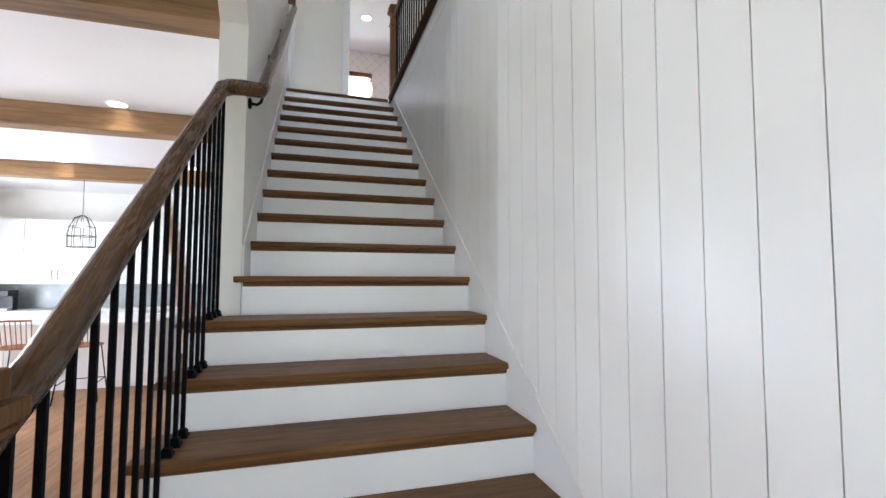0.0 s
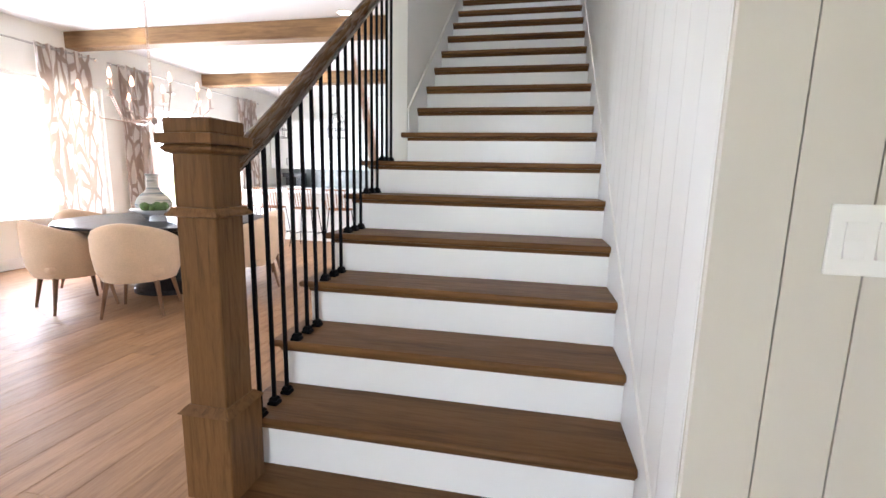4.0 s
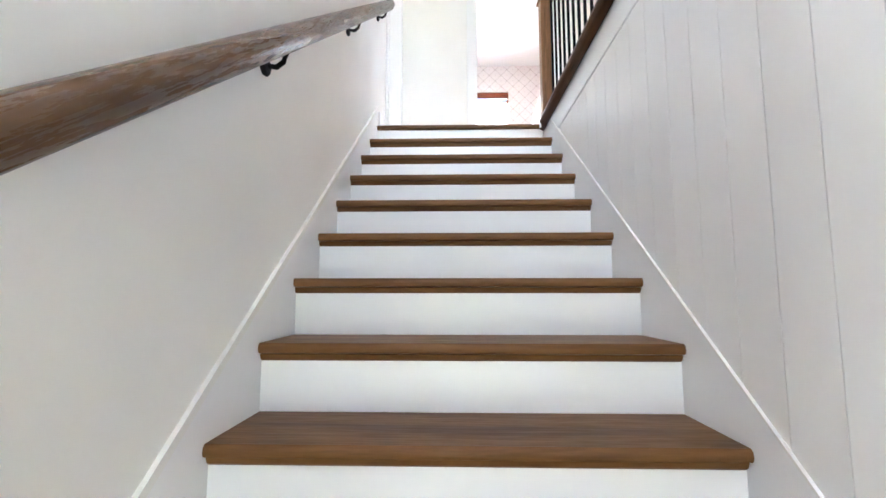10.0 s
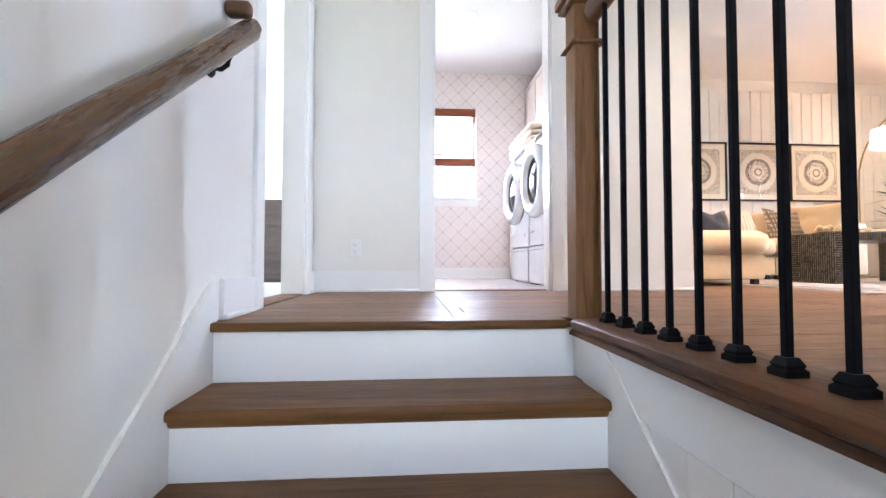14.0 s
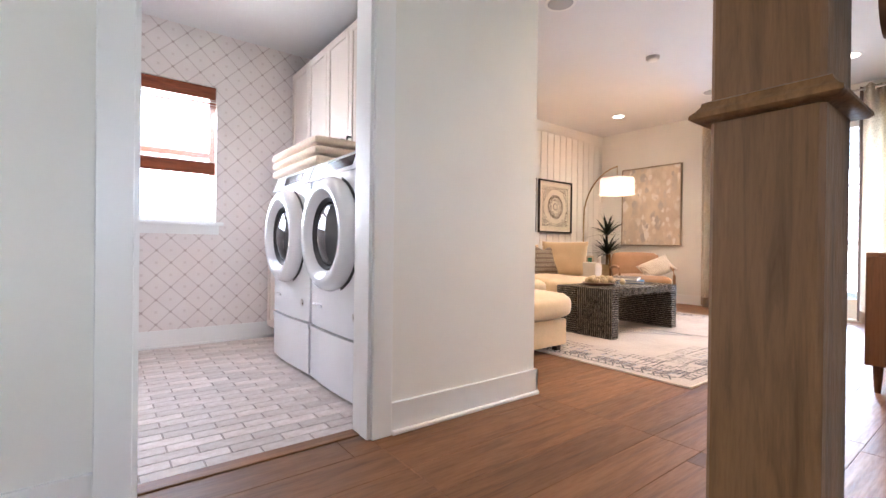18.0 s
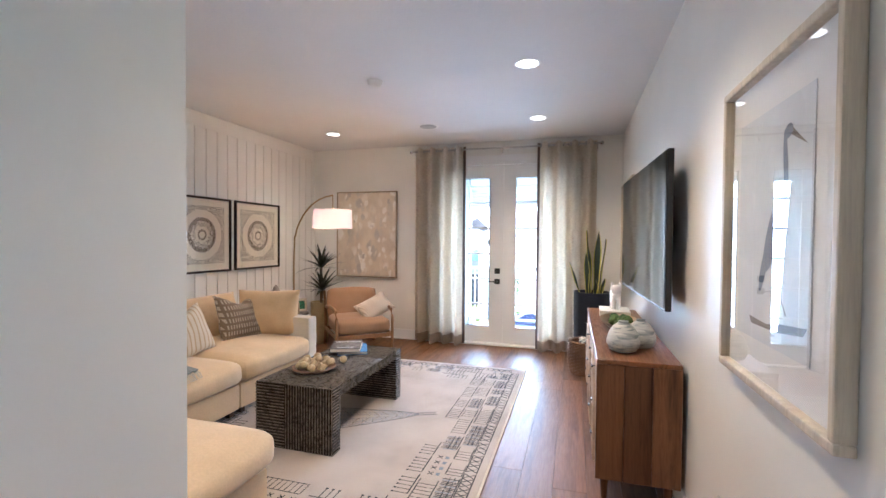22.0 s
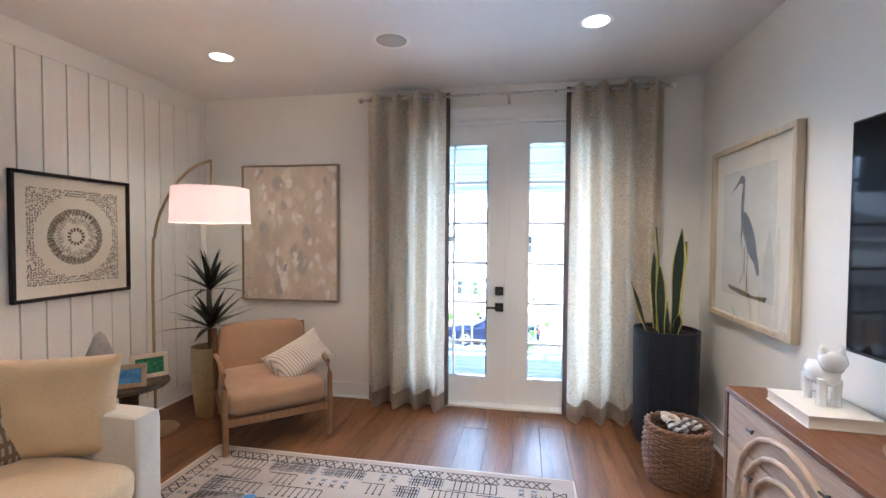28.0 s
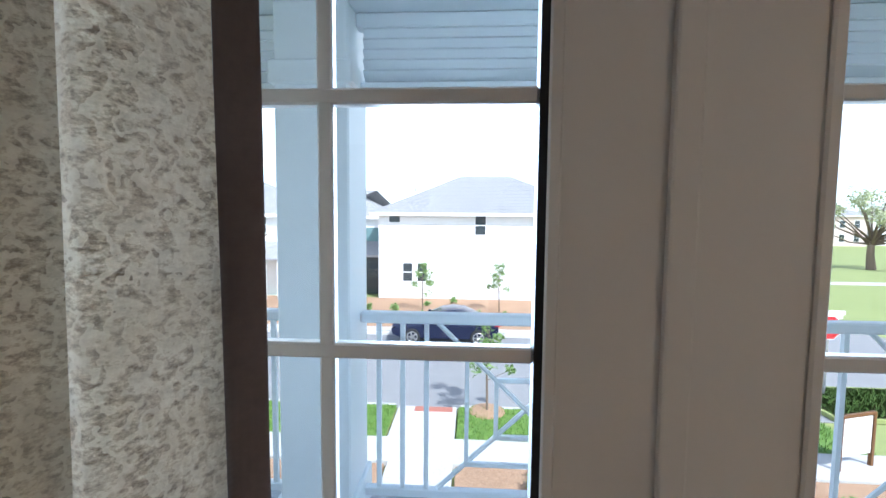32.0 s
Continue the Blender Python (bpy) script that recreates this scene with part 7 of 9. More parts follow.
for k in range(3):
    dr = part("drawer", box(-0.2, -0.236, 0.03 + k * 0.262, 0.28, -0.2205, 0.28 + k * 0.262, 0.003, 1), M_GREYOAK, ch)
    part("label_pull", box(-0.02, -0.252, 0.15 + k * 0.262, 0.10, -0.2365, 0.19 + k * 0.262, 0.004, 2), M_STEEL, dr, "metal label pull")

# ---- dining room ----
M_EBONY = wood("black_stain", (0.014, 0.012, 0.012), (0.006, 0.005, 0.005), "x", 0.28, 1, 0.05, 0.06)
M_BOUCLE = fabric("cream_boucle", (0.66, 0.47, 0.31), 150, 0.07, 0.95, 0.8)
M_LEG = wood("walnut_leg", (0.22, 0.115, 0.06), (0.12, 0.06, 0.03), "z", 0.4)
DCX, DCY = -3.30, 3.42
dt = thing("dining_table", (DCX, DCY, 0), "large round black dining table on a drum pedestal", "dining table")
part("tabletop", lathe([(0, 0.715), (0.90, 0.715), (0.945, 0.722), (0.955, 0.735), (0.945, 0.748), (0.92, 0.752), (0, 0.752)], 64), M_EBONY, dt, "", 40)
part("pedestal", lathe([(0, 0), (0.36, 0), (0.36, 0.05), (0.31, 0.10), (0.27, 0.4), (0.31, 0.66), (0.38, 0.714), (0, 0.714)], 40), M_EBONY, dt, "", 40)


def barrel_chair():
    """A tub chair: rounded wrap-around back, thick seat and four splayed legs."""
    th = thing("dining_chair", (0, 0, 0), "cream upholstered barrel dining chair with tapered walnut legs", "chair", "chairs round the table")
    part("seat", soft_box(-0.25, -0.24, 0.33, 0.25, 0.25, 0.47, 0.07, 0.02, 10, 81, 0.003), M_BOUCLE, th, "", 80)
    b = bmesh.new()
    n = 22
    rows = []
    for i in range(n + 1):
        a = math.radians(lerp(-118, 118, i / n))
        t = abs(i / n - 0.5) * 2
        top = lerp(0.82, 0.60, t ** 1.6)
        ring = []
        for r, z in ((0.245, 0.36), (0.285, 0.31), (0.325, 0.40), (0.345, 0.55), (0.345, top - 0.05), (0.33, top - 0.01), (0.305, top), (0.28, top - 0.012), (0.265, top - 0.06), (0.25, 0.50)):
            ring.append(b.verts.new((r * math.sin(a) * 0.98, r * math.cos(a) * 0.98, z)))
        rows.append(ring)
    for p, q in zip(rows, rows[1:]):
        for k in range(len(p)):
            b.faces.new((p[k], p[(k + 1) % len(p)], q[(k + 1) % len(p)], q[k]))
    b.faces.new(rows[0])
    b.faces.new(rows[-1])
    bmesh.ops.recalc_face_normals(b, faces=b.faces)
    part("backrest", b, M_BOUCLE, th, "", 70)
    for sx in (-1, 1):
        for sy in (-1, 1):
            part("leg", tube([(sx * 0.235, sy * 0.235, 0), (sx * 0.18, sy * 0.18, 0.345)], 0.02, 10, taper=[0.011, 0.023]), M_LEG, th, "", 60)
    return th


first = barrel_chair()
placed = [(-64, 0.84), (-112, 0.85), (5, 0.84), (46, 0.85), (92, 0.85), (138, 0.85), (186, 0.86)]
for n, (a, r) in enumerate(placed):
    x, y = DCX + r * math.cos(radians(a)), DCY + r * math.sin(radians(a))
    m = pose(x, y, 0, 0, 0, a - 90)
    if n == 0:
        first.matrix_basis = m
    else:
        copy_thing(first, m)

M_GLAZE = abstract("banded_glaze", [(0.3, (0.08, 0.12, 0.15)), (0.5, (0.36, 0.34, 0.30)), (0.7, (0.58, 0.54, 0.47))], 3, (0.5, 0.5, 6), 0.1)
for at, k, lab in (((DCX - 0.15, DCY - 0.02, 0.752), 1.0, "tall banded stoneware vase on the dining table"), ((DCX + 0.22, DCY + 0.16, 0.752), 0.82, "smaller banded stoneware vase on the dining table")):
    v = thing("vase", at, lab, "vase", "table vases")
    part("vessel", lathe([(r * k, z * k) for r, z in ((0, 0), (0.085, 0), (0.15, 0.07), (0.17, 0.15), (0.14, 0.22), (0.075, 0.28), (0.05, 0.33), (0.048, 0.42), (0.066, 0.46), (0.055, 0.46), (0.038, 0.41), (0, 0.33))], 32), M_GLAZE, v, "", 60)
bw = thing("fruit_bowl", (DCX + 0.10, DCY - 0.24, 0.752), "white footed bowl heaped with green artichokes", "bowl")
part("dish", lathe([(0, 0), (0.08, 0), (0.07, 0.04), (0.05, 0.05), (0.15, 0.075), (0.235, 0.11), (0.24, 0.118), (0.225, 0.113), (0.12, 0.085), (0, 0.075)], 36), M_ENAMEL, bw, "", 50)
for k in range(8):
    a = k * 2.4
    b = bmesh.new()
    bmesh.ops.create_icosphere(b, subdivisions=2, radius=0.042)
    for v in b.verts:
        v.co *= 1 + 0.22 * noise.noise(v.co * 45 + Vector((k, 1, 0)))
    part("fruit", moved(b, Matrix.Translation((0.10 * math.cos(a) * (0.3 + k / 9), 0.10 * math.sin(a) * (0.3 + k / 9), 0.125 + 0.02 * (k % 2)))), M_MOSS, bw, "", 60)

# chandelier with candle arms
CHX, CHY = -3.24, 3.27
M_GILT = plain("pale_gilt", (0.50, 0.40, 0.33), 0.4, 0.8, 0.1, 20)
M_FLAME = glow("candle_bulb", (1.0, 0.50, 0.28), 11 * DIM)
chd = thing("chandelier", (CHX, CHY, 0), "pale gilt chandelier with ten candle bulbs, lit", "chandelier")
part("canopy", lathe([(0, CEIL0 - 0.03), (0.05, CEIL0 - 0.028), (0.075, CEIL0 - 0.012), (0.078, CEIL0 - 0.001), (0, CEIL0 - 0.001)], 28), M_GILT, chd, "", 50)
z = CEIL0 - 0.03
k = 0
ch_link = tube([(0.011 * math.cos(q * math.tau / 10), 0, 0.02 * math.sin(q * math.tau / 10)) for q in range(10)], 0.003, 5, closed=True)
link_me = mesh("chain_link", ch_link, M_GILT)
while z > 2.16:
    part("chain_link", link_me, None, chd, at=pose(0, 0, z - 0.02, 0, 0, 90 * (k % 2)))
    z -= 0.032
    k += 1
part("hub", lathe([(0, 1.69), (0.02, 1.70), (0.035, 1.73), (0.012, 1.77), (0.014, 2.0), (0.03, 2.06), (0.012, 2.10), (0, 2.16)], 20), M_GILT, chd, "", 60)
for n in range(10):
    a = n * math.tau / 10 + 0.2
    r, zc = (0.56, 1.85) if n % 2 == 0 else (0.40, 1.95)
    c, s = math.cos(a), math.sin(a)
    arm = part("arm", tube([(0.02 * c, 0.02 * s, 1.76), (r * 0.35 * c, r * 0.35 * s, 1.70), (r * 0.75 * c, r * 0.75 * s, 1.72), (r * c, r * s, zc)], 0.006, 8), M_GILT, chd, "", 60)
    part("drip_pan", lathe([(0, zc), (0.03, zc + 0.004), (0.034, zc + 0.01), (0, zc + 0.006)], 16, (r * c, r * s, 0)), M_GILT, arm)
    part("candle_tube", lathe([(0, zc + 0.006), (0.011, zc + 0.006), (0.011, zc + 0.10), (0, zc + 0.10)], 12, (r * c, r * s, 0)), M_GILT, arm, "", 50)
    part("bulb", lathe([(0, zc + 0.10), (0.016, zc + 0.12), (0.018, zc + 0.14), (0.008, zc + 0.18), (0, zc + 0.195)], 14, (r * c, r * s, 0)), M_FLAME, arm, "glowing candle bulb", 60)
lamp = new("chandelier_lamp", bpy.data.lights.new("chandelier_lamp", "POINT"))
lamp.data.energy, lamp.data.color, lamp.data.shadow_soft_size = 25 * DIM, (1.0, 0.74, 0.52), 0.35
lamp.location = (CHX, CHY, 2.2)
for x, y in ((-4.6, 4.46), (-1.74, 4.46), (-4.6, 6.98), (-3.3, 6.98), (-1.7, 6.98)):
    downlight(x, y, CEIL0, 14, (1.0, 0.78, 0.5))


def air_vent(x, y):
    th = thing("ceiling_vent", (x, y, CEIL0), "grey slatted air vent in the ceiling", "air vent", "ceiling vents")
    bm = bmesh.new()
    for a in ((-0.18, -0.09, 0.18, -0.072), (-0.18, 0.072, 0.18, 0.09), (-0.18, -0.072, -0.162, 0.072), (0.162, -0.072, 0.18, 0.072)):
        box(a[0], a[1], -0.008, a[2], a[3], -0.0005, bm=bm)
    part("vent_frame", bm, M_PLATE, th)
    part("backing", box(-0.162, -0.072, -0.002, 0.162, 0.072, -0.0006), M_BLACK, th)
    for k in range(7):
        part("slat", moved(box(-0.16, -0.009, -0.001, 0.16, 0.009, 0.001), pose(0, -0.06 + k * 0.02, -0.0065, 22)), M_PLATE, th)


air_vent(-4.74, 3.20)
air_vent(-4.85, 7.75)

# windows, slider and curtains on the window wall


def casement(name, y0, y1, z0, z1, label, bars=1, door=False):
    th = thing(name, (0, 0, 0), label, "sliding door" if door else "window", kind="structure")
    bm = bmesh.new()
    f = 0.05
    for a0, a1, b0, b1 in ((y0, y0 + f, z0, z1), (y1 - f, y1, z0, z1), (y0 + f, y1 - f, z0, z0 + f), (y0 + f, y1 - f, z1 - f, z1)):
        box(XW0 - 0.10, a0, b0, XW0 - 0.05, a1, b1, bm=bm)
    for k in range(bars):
        m = lerp(y0, y1, (k + 1) / (bars + 1))
        box(XW0 - 0.098, m - 0.035, z0 + f, XW0 - 0.052, m + 0.035, z1 - f, bm=bm)
    part("window_frame", bm, M_TRIM, th)
    for k in range(bars + 1):
        a, b = lerp(y0, y1, k / (bars + 1)) + 0.036, lerp(y0, y1, (k + 1) / (bars + 1)) - 0.036
        pane("pane", ("x", XW0 - 0.075, a, b, z0 + f, z1 - f, 1), th)
    if not door:
        part("window_sill", box(XW0 - 0.05, y0 - 0.04, z0 - 0.03, XW0 + 0.05, y1 + 0.04, z0 - 0.001, 0.005, 2), M_TRIM, th)
    return th


casement("window_2", 3.55, 5.05, 0.62, 2.4, "tall white dining window, very bright outside")
casement("window_3", -0.75, 1.15, 0.62, 2.4, "tall white window, very bright outside")
casement("sliding_door_1", 5.86, 8.02, 0.02, 2.3, "white framed sliding glass door, closed", 1, True)


def wavy_cloth():
    """Tan curtain cloth with pale wandering lines."""
    n = Nodes("branch_cloth")
    v = n.coords((1, 1, 0.22))
    a = n.add("TexVoronoi", Scale=12.0)
    a.feature = "DISTANCE_TO_EDGE"
    wob = n.add("TexNoise", Scale=3.0, Detail=2.0)
    n.link(v, wob.inputs["Vector"])
    mixv = n.add("VectorMath")
    mixv.operation = "ADD"
    n.link(v, mixv.inputs[0])
    n.link(n.mix(0.3, (0, 0, 0), wob.outputs["Color"]), mixv.inputs[1])
    n.link(mixv.outputs[0], a.inputs["Vector"])
    col = n.mix(n.value(a.outputs["Distance"], 1, 0, 0.10, 0.15), (0.86, 0.82, 0.78), (0.50, 0.40, 0.335))
    n.color(col)
    n.set(Roughness=0.9)
    tr, m = n.add("BsdfTranslucent"), n.add("MixShader")
    n.link(col, tr.inputs[0])
    m.inputs[0].default_value = 0.42
    n.link(n.bsdf.outputs[0], m.inputs[1])
    n.link(tr.outputs[0], m.inputs[2])
    n.link(m.outputs[0], n.tree.nodes["Material Output"].inputs[0])
    return n.mat


M_BRANCH = wavy_cloth()
for k, (a, b, lab) in enumerate(((4.08, 4.80, "tan curtain with pale wandering lines beside the dining window"), (5.22, 5.82, "tan curtain with pale wandering lines beside the sliding door"), (7.97, 8.60, "tan curtain with pale wandering lines by the kitchen"))):
    curtain("curtain", lab, "y", XW0 + 0.10, a, b, 0.02, 2.80, 4, 0.04, M_BRANCH, M_BRANCH, 2.765, None, seed=11 + k)
curtain_rod("y", XW0 + 0.10, 2.6, 4.90, 2.765, XW0 + 0.003, (3.3, 4.85))
curtain_rod("y", XW0 + 0.10, 5.12, 8.70, 2.765, XW0 + 0.003, (5.18, 6.9, 8.65))

M_LINEART = abstract("line_drawing", [(0.44, (0.66, 0.62, 0.60)), (0.5, (0.45, 0.40, 0.38)), (0.56, (0.68, 0.64, 0.62))], 2.2, (1, 1, 1), 0)
for z0, z1 in ((1.72, 2.48), (0.88, 1.65)):
    pf = thing("framed_drawing", (XW0, 2.97, (z0 + z1) / 2), "pale line drawing in a slim rose wood frame", "picture", "dining pictures")
    h, w, f = (z1 - z0) / 2, 0.39, 0.02
    bm = bmesh.new()
    for a in ((-w, -h, w, -h + f), (-w, h - f, w, h), (-w, -h + f, -w + f, h - f), (w - f, -h + f, w, h - f)):
        box(0.001, a[0], a[1], 0.03, a[2], a[3], 0.002, 1, bm=bm)
    part("picture_frame", bm, M_LEG, pf)
    part("paper", box(0.002, -w + f, -h + f, 0.012, w - f, h - f), M_LINEART, pf)

# tall vase of pampas by the foot of the stair wall
M_PAMPAS = plain("pampas", (0.58, 0.38, 0.27), 0.95, 0, 0.25, 30, 0.3)
pv = thing("pampas_vase", (-0.655, 2.40, 0), "tall floor vase with dry rose pampas plumes", "dried flowers")
part("floor_vase", lathe([(0, 0), (0.10, 0), (0.14, 0.15), (0.13, 0.45), (0.07, 0.62), (0.085, 0.70), (0.07, 0.70), (0, 0.6)], 28), M_GLAZE, pv, "", 60)
rnd, PZ = random.Random(8), 1.95
for k in range(4):
    tx, ty, tz = -0.065 + 0.018 * (k - 1.5), -0.05 + rnd.uniform(-0.02, 0.02), rnd.uniform(PZ - 0.22, PZ)
    part("stem", tube([(0, 0, 0.5), (0.045, 0.0, 1.05), (0.045 + tx * 0.3, ty * 0.3, 1.3)], 0.004, 6), M_CANE, pv)
    b = bmesh.new()
    for q in range(560):
        t = q / 560
        c = Vector((0.045 + (tx - 0.045) * t ** 1.3, ty * t, lerp(tz - 0.75, tz, t)))
        w = (0.04 * math.sin(math.pi * min(1, t * 0.9 + 0.08)) + 0.008) * rnd.uniform(0.5, 1.15)
        an = q * 2.399
        tip = c + Vector((w * math.cos(an), w * math.sin(an), 0.07 + 0.03 * rnd.random()))
        s = Vector((-math.sin(an), math.cos(an), 0)) * 0.0022
        b.faces.new([b.verts.new(p) for p in (c - s, c + s, tip + s * 0.3, tip - s * 0.3)])
    tagged(part("plume", b, M_PAMPAS, pv), kind="stuff")

# ---- kitchen ----
M_WHITECAB = paint("white_cabinet", (0.80, 0.80, 0.78), 0.35, 30, 0.02, 0.02)
M_QUARTZ = abstract("white_quartz", [(0.35, (0.66, 0.65, 0.64)), (0.55, (0.78, 0.78, 0.77)), (0.8, (0.82, 0.82, 0.81))], 4, (1, 1, 1), 0.0)
M_SPLASH = plain("grey_splashback", (0.30, 0.32, 0.31), 0.25, 0, 0.15, 6)


def face_cabinet(name, x0, x1, y, z0, z1, deep, label, group, uprights=1, handle_low=True):
    th = thing(name, (0, 0, 0), label, "cabinet", group)
    part("body", box(x0, y + 0.02, z0, x1, y + deep, z1), M_WHITECAB, th)
    n = max(1, round((x1 - x0) / 0.46))
    for k in range(n):
        a, b = lerp(x0, x1, k / n) + 0.003, lerp(x0, x1, (k + 1) / n) - 0.003
        bm = bmesh.new()
        r = 0.055
        for u0, u1, w0, w1 in ((a, a + r, z0 + 0.003, z1 - 0.003), (b - r, b, z0 + 0.003, z1 - 0.003), (a + r, b - r, z0 + 0.003, z0 + r), (a + r, b - r, z1 - r, z1 - 0.003)):
            box(u0, y, w0, u1, y + 0.0195, w1, bm=bm)
        box(a + r, y + 0.009, z0 + r, b - r, y + 0.0195, z1 - r, bm=bm)
        d = part("cabinet_door", bm, M_WHITECAB, th)
        hx = b - 0.04 if k % 2 == 0 else a + 0.04
        z = z0 + 0.08 if handle_low else z1 - 0.24
        pull(d, (hx, y, z), (hx, y, z + 0.16), 0.006, (0, -0.03, 0))
    return th


YC = 9.27
for k in range(4):
    a = XW0 + 0.02 + k * 0.95
    face_cabinet("wall_cabinet", a, a + 0.945, YC, 1.35, 2.48, 0.345, "white shaker kitchen wall cabinet", "kitchen wall cabinets")
    face_cabinet("kitchen_cabinet", a, a + 0.945, YC - 0.25, 0.10, 0.87, 0.595, "white shaker kitchen base cabinet", "kitchen base cabinets", 1, False)
tagged(part("kitchen_worktop", box(XW0 + 0.005, YC - 0.29, 0.872, -1.95, YK - 0.004, 0.905, 0.003, 1), M_QUARTZ), "white stone worktop along the kitchen wall", "worktop")
tagged(part("splashback", box(XW0 + 0.01, YK - 0.012, 0.906, -1.95, YK - 0.001, 1.349), M_SPLASH), "grey tiled splashback behind the worktop", "trim", kind="structure")
fridge = thing("refrigerator", (0, 0, 0), "tall steel double-door refrigerator in a white surround", "refrigerator")
part("surround", box(-1.93, YC - 0.2, 0, -1.90, YK - 0.002, 2.48), M_WHITECAB, fridge)
for a, b in ((-1.885, -1.42), (-1.415, -0.95)):
    d = part("door", box(a, YC - 0.28, 0.10, b, YC - 0.22, 1.80, 0.008, 2), M_STEEL, fridge)
    hx = b - 0.05 if a < -1.6 else a + 0.05
    part("handle", tube([(hx, YC - 0.32, 0.7), (hx, YC - 0.32, 1.5)], 0.012, 8), M_CHROME, d)
part("case", box(-1.888, YC - 0.215, 0.02, -0.945, YK - 0.003, 1.81), M_BLACK, fridge)
for x, lab in ((-5.30, "black coffee machine on the worktop"), (-5.02, "black drip coffee maker on the worktop")):
    cm = thing("coffee_machine", (x, YC - 0.05, 0.906), lab, "coffee machine")
    part("tank", box(-0.10, 0.02, 0, 0.10, 0.16, 0.34, 0.015, 2), M_BLACK, cm)
    part("head", box(-0.10, -0.12, 0.24, 0.10, 0.0195, 0.34, 0.015, 2), M_BLACK, cm)
    part("tray", box(-0.09, -0.12, 0, 0.09, 0.0195, 0.035, 0.005, 1), M_STEEL, cm)

isl = thing("kitchen_island", (0, 0, 0), "long white panelled kitchen island", "kitchen island")
part("body", box(-4.95, 6.98, 0.10, -2.05, 7.92, 0.87), M_WHITECAB, isl)
part("plinth", box(-4.92, 7.0, 0, -2.08, 7.9, 0.0995), M_WHITECAB, isl)
for k in range(5):
    a = -4.93 + k * 0.572
    bm = bmesh.new()
    for u0, u1, w0, w1 in ((a, a + 0.06, 0.11, 0.86), (a + 0.5, a + 0.56, 0.11, 0.86), (a + 0.06, a + 0.5, 0.11, 0.18), (a + 0.06, a + 0.5, 0.79, 0.86)):
        box(u0, 6.962, w0, u1, 6.9795, w1, bm=bm)
    part("panel", bm, M_WHITECAB, isl)
tagged(part("island_worktop", box(-5.02, 6.62, 0.872, -1.98, 7.98, 0.912, 0.004, 1), M_QUARTZ), "white stone worktop on the island", "worktop")
fc = thing("kitchen_tap", (-3.30, 7.68, 0.913), "tall black gooseneck kitchen tap", "tap")
part("base", lathe([(0, 0), (0.026, 0), (0.022, 0.02), (0.016, 0.06), (0, 0.06)], 16), M_IRON, fc, "", 50)
part("spout", tube([(0, 0, 0.05), (0, 0, 0.30)] + [(0.0 + 0.09 * (1 - math.cos(a * math.pi / 8)), 0, 0.30 + 0.09 * math.sin(a * math.pi / 8)) for a in range(1, 9)] + [(0.18, 0, 0.24)], 0.011, 10), M_IRON, fc, "", 60)
part("lever", tube([(0, -0.02, 0.05), (0, -0.07, 0.085)], 0.006, 8), M_IRON, fc)

M_RATTAN = wood("rattan", (0.36, 0.17, 0.08), (0.24, 0.10, 0.045), "z", 0.5, 1, 0.1)


def bar_stool():
    th = thing("bar_stool", (0, 0, 0), "rattan bar stool on thin black metal legs", "stool", "stools at the island")
    part("seat_frame", tube([(0.2 * math.cos(q * math.tau / 16), 0.19 * math.sin(q * math.tau / 16), 0.66) for q in range(16)], 0.012, 6, closed=True), M_RATTAN, th)
    b = bmesh.new()
    for k in range(15):
        x = -0.18 + k * 0.0257
        h = 0.19 * math.sqrt(max(0.02, 1 - (x / 0.2) ** 2))
        box(x - 0.009, -h, 0.655, x + 0.009, h, 0.665, bm=b)
    tagged(part("woven_strands", b, M_RATTAN, th), kind="stuff")
    for k in range(9):
        x = -0.18 + k * 0.045
        part("back_rod", tube([(x, -0.17, 0.66), (x * 1.1, -0.25, 0.98)], 0.006, 6), M_RATTAN, th)
    part("back_rail", tube([(-0.205, -0.25, 0.985), (0, -0.27, 0.99), (0.205, -0.25, 0.985)], 0.011, 8), M_RATTAN, th)
    for sx in (-1, 1):
        for sy in (-1, 1):
            part("leg", tube([(sx * 0.22, sy * 0.21, 0), (sx * 0.15, sy * 0.14, 0.655)], 0.007, 6), M_IRON, th)
        part("foot_rail", tube([(sx * 0.195, -0.187, 0.22), (sx * 0.195, 0.187, 0.22)], 0.006, 6), M_IRON, th)
    part("foot_rail", tube([(-0.195, 0.187, 0.22), (0.195, 0.187, 0.22)], 0.006, 6), M_IRON, th)
    return th


st = bar_stool()
for n, x in enumerate((-4.58, -3.97, -3.35, -2.72)):
    m = pose(x, 6.42, 0, 0, 0, 4 * (n - 1))
    if n == 0:
        st.matrix_basis = m
    else:
        copy_thing(st, m)


